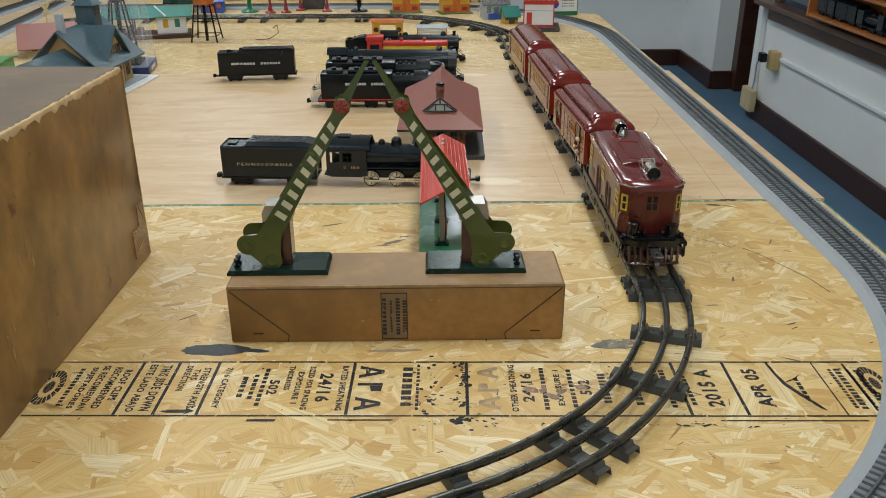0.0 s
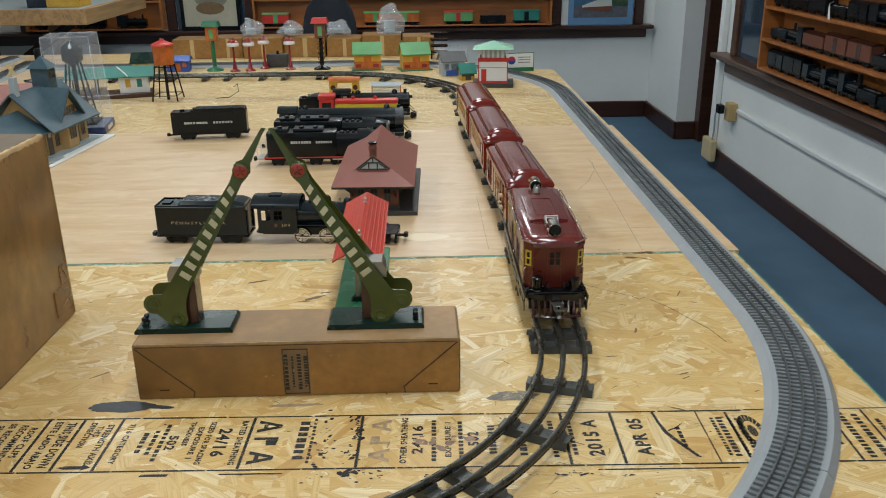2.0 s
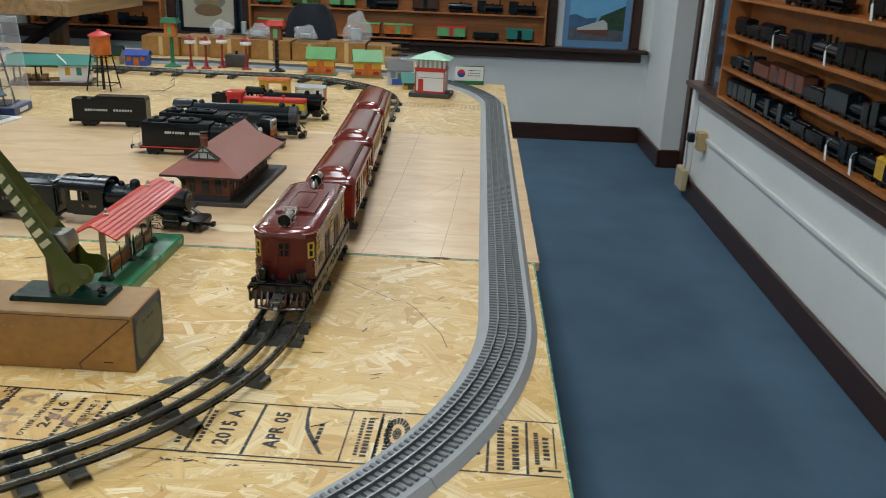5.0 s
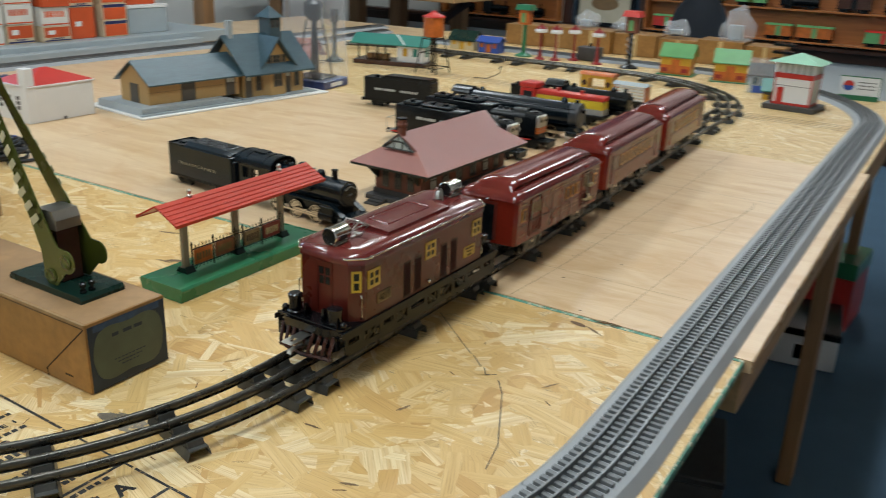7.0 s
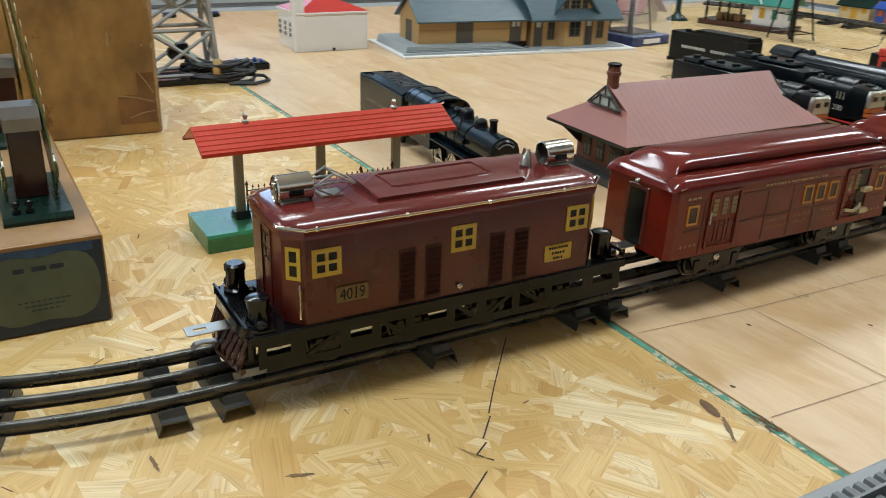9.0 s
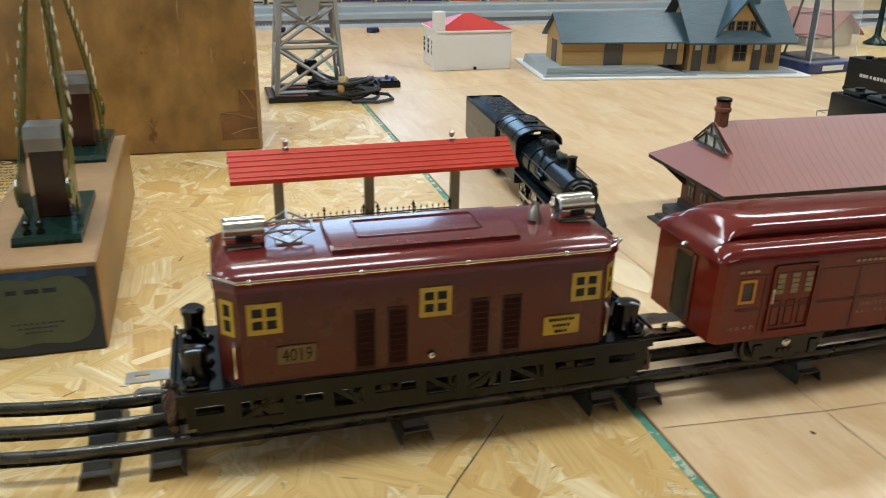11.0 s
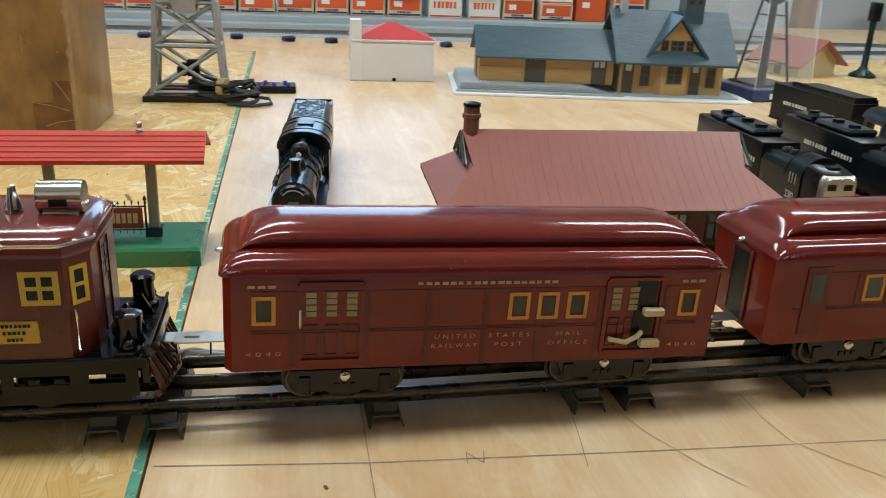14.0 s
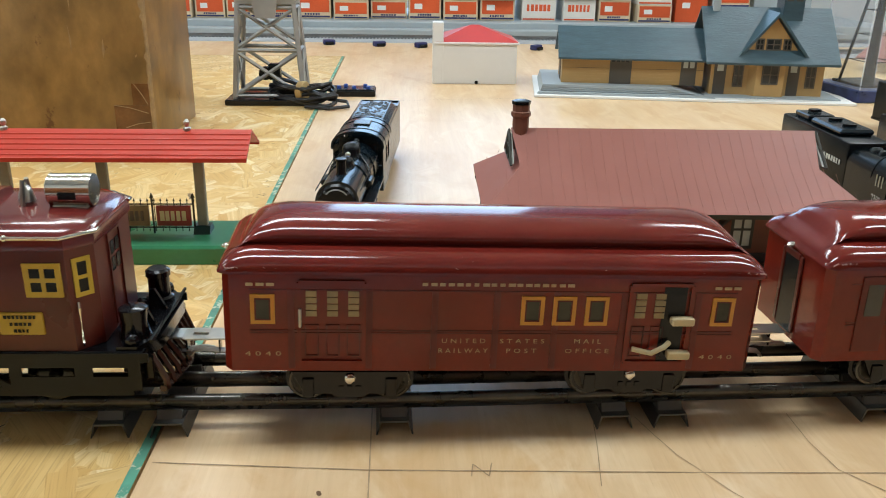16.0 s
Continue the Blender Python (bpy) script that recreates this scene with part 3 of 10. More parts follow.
# dark door casing in the recess
dc = thing("door_1", "dark stained wooden door casing in the corner", "door", kind="structure")
part("casing", box(B(), X1 + 0.10, X1 + 0.20, 5.90, 5.998, FLOOR, CEIL - 0.002, 0.004), DARKWOOD, dc)
part("door_leaf", box(B(), X1 + 0.20, X1 + 0.24, 5.302, 5.899, FLOOR + 0.01, CEIL - 0.1, 0.004), DARKWOOD, dc)


def skirting(name, x0, x1, y0, y1):
    slab(name, x0, x1, y0, y1, FLOOR, FLOOR + 0.125, DARKWOOD, "dark stained wooden baseboard", "baseboard", 0.006)


skirting("baseboard_north", X0, X1 - 0.052, Y1 - 0.022, Y1 - 0.001)
skirting("baseboard_corner", X1 - 0.052, X1 - 0.031, 5.975, Y1 - 0.001)
skirting("baseboard_return", X1 - 0.03, X1 + 0.10, 5.975, 5.998)
skirting("baseboard_east", X1 - 0.022, X1 - 0.001, Y0, 5.31)

# ceiling fixtures round the tubes
for _x, _y in LAMPS:
    fx = thing("ceiling_light", "white metal fluorescent ceiling fixture", "lamp", pose(_x, _y, CEIL), "ceiling lights")
    b = B()
    for s in (-1, 1):
        box(b, s * 0.17 - 0.012, s * 0.17 + 0.012, -0.62, 0.62, -0.10, -0.001, 0.003)
        box(b, -0.157, 0.157, s * 0.61 - 0.009, s * 0.61 + 0.009, -0.10, -0.001)
    part("housing", b, WHITE, fx)
    part("reflector", box(B(), -0.157, 0.157, -0.6, 0.6, -0.02, -0.001), WHITE, fx)

# ---- the layout table ----
TX = 0.86
S1, S2, TFAR = 1.815, 3.034, 5.06
table = thing("layout_table", "large train table of strand board and plywood sheets on pine legs", "table")


def sheet(name, pts, z0, z1, mat, label):
    return part(name, prism(B(), pts, "z", z0, z1), mat, table, label, 0)


sheet("near_sheet", [(-1.58, 0.596), (TX, 0.596), (TX, S1 - 0.0012), (-1.58, S1 - 0.0012)], -0.0115, 0.0, OSB, "golden pressed strand board printed with grade stamps")
sheet("plywood_sheet", [(-1.58, S1 + 0.0012), (TX + 0.012, S1 + 0.0012), (TX + 0.012, S2 - 0.001), (-1.58, S2 - 0.001)], -0.0180, 0.0008, PLY, "smooth pale sanded plywood with oval plugs")
sheet("far_sheet", [(-1.58, S2 + 0.001), (TX, S2 + 0.001), (TX, 4.27), (0.50, 4.36), (0.36, TFAR), (-1.58, TFAR)], -0.0115, 0.0, OSB, "golden pressed strand board with a faded grade stamp")
sheet("side_sheet", [(-2.75, 0.596), (-1.583, 0.596), (-1.583, TFAR), (-2.75, TFAR)], -0.0150, 0.0004, PLY, "pale plywood along the far side")
b = B()
box(b, -1.58, TX, S1 - 0.0085, S1 - 0.0013, -0.011, 0.0005)
part("painted_edge", b, GREENEDGE, table, "remains of green edge paint on the strand board")
b = B()
box(b, TX + 0.0005, TX + 0.003, 0.6, S1 - 0.002, -0.0115, 0.0004)
part("painted_edge", b, GREENEDGE, table)
part("apron", box(B(), TX - 0.036, TX + 0.003, S1 + 0.002, S2, -0.084, -0.019, 0.002), LUMBER, table)
part("apron", box(B(), TX - 0.300, TX - 0.262, 0.6, S1 - 0.102, -0.100, -0.0125, 0.002), LUMBER, table)
part("apron", box(B(), TX - 0.04, TX - 0.002, S2 + 0.003, 4.25, -0.100, -0.0125, 0.002), LUMBER, table)
part("cross_beam", box(B(), -1.5, TX - 0.12, S1 - 0.1, S1 - 0.062, -0.100, -0.0125, 0.002), LUMBER, table)
part("cross_beam", box(B(), -1.5, TX - 0.042, S2 + 0.05, S2 + 0.09, -0.100, -0.0125, 0.002), LUMBER, table)
part("cross_beam", box(B(), -1.5, TX - 0.302, 0.62, 0.66, -0.100, -0.0125, 0.002), LUMBER, table)
leg = part("leg", box(B(), -0.018, 0.018, -0.030, 0.030, FLOOR, -0.0845, 0.003), POSTWOOD, table)
leg.matrix_basis = pose(TX - 0.014, 2.80, 0.0)
for lx, ly in ((TX - 0.062, 4.0), (TX - 0.34, 0.8), (TX - 0.34, 1.7), (-1.4, 0.7), (-1.4, 2.02), (-1.4, 3.2), (-1.4, 4.9), (-2.6, 0.8), (-2.6, 2.6), (-2.6, 4.9), (0.2, 4.9)):
    again("leg", leg.data, table, pose(lx, ly, 0.0))

lip = random.Random(18)
for z0, z1, out in ((-0.0176, -0.0122, 0.0030), (-0.0118, -0.0066, 0.0016), (-0.0062, -0.0006, 0.0026)):
    b = B()
    y = S1 + 0.004
    while y < S2 - 0.01:
        step = lip.uniform(0.010, 0.060)
        d = out * lip.uniform(0.1, 1.0)
        box(b, TX + 0.0121, TX + 0.0121 + d, y, min(S2 - 0.002, y + step), z0, z1)
        y += step
    part("veneer_edge", b, (LUMBER, PLUG, LUMBER)[int(out * 1000) % 3], table, "splintered veneer along the plywood edge", 0, "stuff")

# loose-looking strands pressed into the near sheet, each lying its own way
near_board = next(o for o in table.children if o.name.startswith("near_sheet"))
rw = random.Random(404)


def strand(bm, uv, x, y, L, W, a, z, lift):
    ca, sa = math.cos(a), math.sin(a)
    cut0, cut1 = rw.uniform(-0.8, 0.8) * W, rw.uniform(-0.8, 0.8) * W
    n = 4
    outline = [(-L / 2 + cut0 * 0.5 + L * i / n, -W / 2 + W * rw.uniform(-0.10, 0.13)) for i in range(n + 1)]
    outline[-1] = (L / 2 + cut1 * 0.5, outline[-1][1])
    back = [(-L / 2 - cut0 * 0.5 + L * i / n, W / 2 + W * rw.uniform(-0.13, 0.10)) for i in range(n + 1)]
    back[-1] = (L / 2 - cut1 * 0.5, back[-1][1])
    pts = outline + [(L / 2 + rw.uniform(-0.3, 0.35) * W, 0.0)] + back[::-1] + [(-L / 2 + rw.uniform(-0.35, 0.3) * W, 0.0)]
    u0, v0 = rw.uniform(0, 40), rw.uniform(0, 40)
    vs = []
    for u, v in pts:
        px, py = x + u * ca - v * sa, y + u * sa + v * ca
        px, py = min(TX - 0.0012, max(-1.578, px)), min(S1 - 0.0088, max(0.598, py))
        vs.append(bm.verts.new((px, py, z + lift * (u / L))))
    f = bm.faces.new(vs)
    if uv:
        for lp, (u, v) in zip(f.loops, pts):
            lp[uv].uv = (u0 + u, v0 + v)


b = B()
uvl = b.loops.layers.uv.new("UVMap")
for k in range(5200):
    L_ = min(0.170, max(0.024, rw.lognormvariate(-2.55, 0.45)))
    W_ = min(0.048, max(0.005, rw.lognormvariate(-4.12, 0.55)))
    a_ = rw.gauss(0.0, 0.62) if rw.random() < 0.7 else rw.uniform(0, math.pi)
    strand(b, uvl, rw.uniform(-1.25, TX), rw.uniform(0.598, S1 - 0.008), L_, W_, a_, rw.uniform(0.00010, 0.00032), rw.uniform(-0.00020, 0.00020))
part("strand", b, STRAND, near_board, "pale and golden pressed wood strands", 0, "stuff")
# Thin dark slivers on top draw the shade of gaps between strands.
b = B()
for k in range(190):
    strand(b, None, rw.uniform(-1.25, TX), rw.uniform(0.61, S1 - 0.02), rw.uniform(0.004, 0.014), rw.uniform(0.0005, 0.0020), rw.uniform(0, math.pi), 0.00052, 0.0)
part("strand_gap", b, DARKSLIVER, near_board, "dark slivers standing in for shaded gaps between strands", 0, "stuff")

# ---- tracks ----
def arc(cx, cy, r, a0, a1, n):
    return [(cx + r * math.cos(radians(a0 + (a1 - a0) * i / n)), cy + r * math.sin(radians(a0 + (a1 - a0) * i / n))) for i in range(n + 1)]


def along(path, step, start=0.0):
    """Points every step metres along a path, with the direction there."""
    out, left = [], start
    for a, b in zip(path, path[1:]):
        a, b = Vector(a), Vector(b)
        d = (b - a).length
        while left < d:
            out.append((a + (b - a) * (left / d), math.degrees(math.atan2(b.y - a.y, b.x - a.x))))
            left += step
        left -= d
    return out


# wide-gauge tubular track: near curve, long straight, far curve, far straight
XA, YA, XB, YB, R1, RN = 0.424, 1.415, 0.386, 3.50, 0.615, 0.545
LINE = [(XA, YA), (0.4265, 1.55), (0.4260, 2.0), (0.4125, 2.45), (0.3930, 2.9), (0.3860, 3.2), (XB, YB)]


def line_x(y):
    for (xa, ya), (xb, yb) in zip(LINE, LINE[1:]):
        if y <= yb:
            return xa + (xb - xa) * (y - ya) / (yb - ya)
    return XB


BEND = -66.0
PX, PY = XA - RN + RN * math.cos(radians(BEND)), YA + RN * math.sin(radians(BEND))
DX, DY = math.sin(radians(BEND)), -math.cos(radians(BEND))
WIDE = arc(PX + 0.5 * DX + RN * DY, PY + 0.5 * DY - RN * DX, RN, BEND - 50, BEND, 20) + [(PX + k * DX, PY + k * DY) for k in (0.375, 0.25, 0.125)] + arc(XA - RN, YA, RN, BEND, -3, 26) + LINE + arc(XB - R1, YB, R1, 3, 90, 30) + [(-0.6, YB + R1), (-1.2, YB + R1)] + arc(-1.2, YB + R1 - 0.6, 0.6, 93, 125, 10)
wide = thing("wide_gauge_track", "dark three-rail tubular toy track on black pressed metal ties", "toy track")
for u in (-0.0335, 0.0, 0.0335):
    prof = [(u + 0.0044 * math.cos(a), 0.0223 + 0.0044 * math.sin(a)) for a in (-0.5, 0.0, 0.45, 0.9, 1.25, 1.57, 1.89, 2.24, 2.69, 3.14, 3.64)]
    prof = [(u + 0.0026, 0.0186)] + prof + [(u - 0.0026, 0.0186), (u - 0.0018, 0.0170), (u - 0.0034, 0.0160), (u + 0.0034, 0.0160), (u + 0.0018, 0.0170)]
    part("rail", sweep(B(), WIDE, prof), RAIL, wide)
b = B()
prism(b, [(-0.0135, 0.0), (-0.0125, 0.0), (-0.0095, 0.0098), (0.0095, 0.0098), (0.0125, 0.0), (0.0135, 0.0), (0.0105, 0.0112), (-0.0105, 0.0112)], "x", -0.049, 0.049)
for u in (-0.0335, 0.0, 0.0335):
    box(b, u - 0.0050, u + 0.0050, -0.0098, 0.0098, 0.0113, 0.0151)
    for e in (-1, 1):
        prism(b, [(u + e * 0.0051, 0.0112), (u + e * 0.0095, 0.0112), (u + e * 0.0070, 0.0172), (u + e * 0.0051, 0.0172)], "y", -0.0090, 0.0090)
for u in (-0.018, 0.018):
    cyl(b, (u, 0, 0.0112), (u, 0, 0.0118), 0.002, n=8)
tie_mesh = mesh_of("tie", b, TIE)
def lay_tie(x, y, a):
    again("tie", tie_mesh, wide, pose(x, y, 0.0009, 0, 0, a + random.uniform(-1, 1)))


# a pair of ties at each joint and one between
lay_tie(line_x(1.431), 1.431, 1.0)
for k in range(6):
    y = 1.437 + 0.3645 * k
    for dy in (-0.021, 0.021, 0.1815):
        if 1.5 < y + dy < YB:
            lay_tie(line_x(y + dy), y + dy, 1.5)
for s_ in (0.030, 0.158, 0.292, 0.432, 0.483, 0.620, 0.760, 0.900, 1.03):
    a = max(-s_ / RN, radians(BEND))
    over = max(0.0, s_ + RN * radians(BEND))
    if over:
        lay_tie(PX + over * DX, PY + over * DY, BEND)
        continue
    lay_tie(XA - RN + RN * math.cos(a), YA + RN * math.sin(a), math.degrees(a))
for k in range(7):
    a = (0.08 + 0.145 * k) / R1
    lay_tie(XB - R1 + R1 * math.cos(a), YB + R1 * math.sin(a), math.degrees(a))
for k in range(8):
    lay_tie(-0.25 - 0.13 * k - 0.03 * (k % 2), YB + R1, 90)


# grey plastic track with moulded roadbed along the table's edge
def grey_track(name, path, label):
    t = thing(name, label, "toy track")
    n = 0
    chunk = [path[i : i + 7] for i in range(0, len(path) - 1, 6)]
    for c in chunk:
        part("roadbed", sweep(B(), c, [(-0.050, 0.0008), (0.050, 0.0008), (0.040, 0.0115), (-0.040, 0.0115)]), GREYPLASTIC, t)
    sl = B()
    for p, a in along(path, 0.0118):
        m = pose(p.x, p.y, 0, 0, 0, a)
        vs = [sl.verts.new(m @ Vector(q)) for q in ((-0.0031, -0.0315, 0.0112), (0.0031, -0.0315, 0.0112), (0.0031, 0.0315, 0.0112), (-0.0031, 0.0315, 0.0112), (-0.0027, -0.031, 0.0153), (0.0027, -0.031, 0.0153), (0.0027, 0.031, 0.0153), (-0.0027, 0.031, 0.0153))]
        for f in ((4, 5, 6, 7), (0, 1, 5, 4), (1, 2, 6, 5), (2, 3, 7, 6), (3, 0, 4, 7)):
            sl.faces.new([vs[i] for i in f])
    part("sleeper_strip", sl, GREYDARK, t, "rows of small dark grey moulded sleepers", 0, "stuff")
    for u in (-0.0165, 0.0, 0.0165):
        part("rail", sweep(B(), path, [(u - 0.0016, 0.0145), (u + 0.0016, 0.0145), (u + 0.0012, 0.0205), (u - 0.0012, 0.0205)]), RAILBRIGHT, t)
    return t


R2 = 0.90
XF = 0.799
FAST = arc(XF - 0.87, 1.52, 0.87, -56, -1.5, 28) + [(XF, 1.52 + 0.1 * i) for i in range(0, 21)] + arc(XF - R2, 3.62, R2, 1.5, 90, 36) + [(XF - R2 - 0.12 * i, 3.62 + R2) for i in range(1, 14)]
grey_track("grey_roadbed_track", FAST, "grey plastic three-rail track with moulded ballast roadbed")
grey_track("grey_roadbed_track", [(-1.66 - 0.012 * i, 3.15 + 0.12 * i) for i in range(0, 14)], "grey plastic three-rail track beside the far buildings")
grey_track("grey_roadbed_track", [(-1.98, 0.7 + 0.12 * i) for i in range(0, 36)], "grey plastic three-rail track along the box shelf")

# ---- the maroon wide-gauge train ----
def window_frame(bm, x, y, z, w, h, bar, depth, side, mullion=True):
    """A flat pressed frame in a wall facing +x or -x; side is +1 or -1."""
    a, c = (x, x + depth * side) if side > 0 else (x + depth * side, x)
    box(bm, a, c, y - w / 2, y - w / 2 + bar, z - h / 2, z + h / 2)
    box(bm, a, c, y + w / 2 - bar, y + w / 2, z - h / 2, z + h / 2)
    box(bm, a, c, y - w / 2 + bar, y + w / 2 - bar, z + h / 2 - bar, z + h / 2)
    box(bm, a, c, y - w / 2 + bar, y + w / 2 - bar, z - h / 2, z - h / 2 + bar)
    if mullion:
        e = bar * 0.75
        box(bm, a, c, y - e / 2, y + e / 2, z - h / 2 + bar, z + h / 2 - bar)
        box(bm, a, c, y - w / 2 + bar, y - e / 2, z - e / 2, z + e / 2)
        box(bm, a, c, y + e / 2, y + w / 2 - bar, z - e / 2, z + e / 2)


def wheel(bm, x, y, z, r, t=0.006, n=20):
    s = 1 if x > 0 else -1
    m = Matrix.Translation((x, y, z)) @ Matrix.Rotation(radians(90), 4, "Y")
    lathe(bm, [(r + 0.0022, -t * s * 0.5), (r + 0.0022, -t * s * 0.2), (r, -t * s * 0.1), (r * 0.97, t * s * 0.5), (r * 0.72, t * s * 0.5), (r * 0.66, t * s * 0.15), (r * 0.25, t * s * 0.15), (r * 0.22, t * s * 0.55)], n, (0, 0, 0), m)


def truck(parent, yc, zr=0.0267):
    t = part("truck", box(B(), -0.020, 0.020, yc - 0.028, yc + 0.028, zr + 0.0155, zr + 0.0235), BLACKTIN, parent, "black pressed metal truck")
    for s in (-1, 1):
        b = B()
        x0, x1 = (0.0405, 0.0425) if s > 0 else (-0.0425, -0.0405)
        prism(b, [(yc - 0.034, zr + 0.011), (yc - 0.031, zr + 0.006), (yc - 0.022, zr + 0.006), (yc - 0.013, zr + 0.0065), (yc - 0.010, zr + 0.0035), (yc + 0.010, zr + 0.0035), (yc + 0.013, zr + 0.0065), (yc + 0.022, zr + 0.006), (yc + 0.031, zr + 0.006), (yc + 0.034, zr + 0.011), (yc + 0.040, zr + 0.0235), (yc - 0.040, zr + 0.0235)], "x", x0, x1)
        for dy in (-0.029, 0.029):
            box(b, x1 if s > 0 else x0 - 0.0015, x1 + 0.0015 if s > 0 else x0, yc + dy - 0.004, yc + dy + 0.004, zr + 0.004, zr + 0.019, 0.0006)
        for dy in (-0.006, 0.0, 0.006):
            box(b, x1 if s > 0 else x0 - 0.001, x1 + 0.001 if s > 0 else x0, yc + dy - 0.0018, yc + dy + 0.0018, zr + 0.009, zr + 0.0125)
        part("side_frame", b, BLACKTIN, t)
        rb = B()
        ball(rb, (s * 0.0430, yc, zr + 0.0185), 0.0042, 0.5, 1, 1, 10)
        part("rivet", rb, CHROME, t, "bright domed rivet")
        for dy in (-0.029, 0.029):
            wb = B()
            wheel(wb, s * 0.0345, yc + dy, zr + 0.0140, 0.0140)
            part("wheel", wb, BLACKTIN, t)
            wr = B()
            m = Matrix.Translation((s * 0.0378, yc + dy, zr + 0.0140)) @ Matrix.Rotation(radians(90), 4, "Y")
            lathe(wr, [(0.0136, -0.0004), (0.0136, 0.0004), (0.0122, 0.0004), (0.0122, -0.0004)], 20, (0, 0, 0), m)
            part("wheel_rim", wr, RAIL, t, "dull steel wheel rim")
    return t


def coupler(parent, y, z, s):
    """Stamped tin coupler: slotted plate, drop strip and the hook below it."""
    b = B()
    for x0, x1 in ((-0.0085, -0.0022), (0.0022, 0.0085)):
        box(b, x0, x1, min(y + s * 0.014, y + s * 0.034), max(y + s * 0.014, y + s * 0.034), z + 0.0035, z + 0.0047)
    for a0, a1 in ((0.0, 0.019), (0.029, 0.036)):
        box(b, -0.0080, 0.0080, min(y + s * a0, y + s * a1), max(y + s * a0, y + s * a1), z + 0.0036, z + 0.0048, 0.0004)
    cp = part("coupler", b, STEEL, parent, "plain tinplate hook coupler")
    b = B()
    box(b, -0.0040, 0.0040, min(y + s * 0.010, y + s * 0.0112), max(y + s * 0.010, y + s * 0.0112), z - 0.0085, z + 0.0036, 0.0004)
    part("drop_strip", b, BLACKTIN, cp)
    b = B()
    for xx in (-0.0022, 0.0, 0.0022):
        pipe(b, [(xx, y - s * 0.004, z - 0.0088), (xx, y + s * 0.012, z - 0.0086), (xx, y + s * 0.022, z - 0.0072), (xx, y + s * 0.029, z - 0.0082), (xx, y + s * 0.0315, z - 0.0115)], 0.0013, 6)
    part("hook", b, STEEL, cp, "bent tin hook")


def car_roof(L, W, z0, z1):
    """Curved-end clerestory roof, ridge along y."""
    rings = []
    n = 64
    for k in range(n + 1):
        y = -L / 2 * math.cos(math.pi * k / n)
        e = min(1.0, (L / 2 - abs(y)) / 0.026)
        f = max(0.12, math.sqrt(max(0.0, 1 - (1 - e) ** 2.2)))
        h0 = z1 - z0
        ec = min(1.0, max(0.0, (L / 2 - abs(y) - 0.014) / 0.034))
        fc = math.sqrt(max(0.0, 1 - (1 - ec) ** 2))
        w = W * (0.86 + 0.14 * math.sqrt(max(0.0, 1 - (1 - min(1.0, e * 2.0)) ** 2)))
        lo = [(1.0, 0.0), (1.0, 0.07), (0.992, 0.16), (0.97, 0.25), (0.93, 0.335), (0.87, 0.40), (0.79, 0.445), (0.70, 0.47), (0.635, 0.475)]
        hi = [(0.600, 0.50), (0.640, 0.60), (0.650, 0.66), (0.630, 0.74), (0.57, 0.83), (0.46, 0.91), (0.31, 0.965), (0.15, 0.992), (0.0, 1.0)]
        pts = [(w * a, c * h0 * f + 0.001) for a, c in lo]
        base = 0.465 + 0.012
        pts += [(w * a, (base + (c - base) * fc) * h0 * f + 0.001) for a, c in hi]
        full = pts + [(-a, c) for a, c in pts[-2::-1]]
        rings.append([(a, y, z0 + c) for a, c in full])
    b = B()
    loft(b, rings)
    return b


CW = 0.0505
CB, CE, CT = 0.054, 0.1250, 0.1550


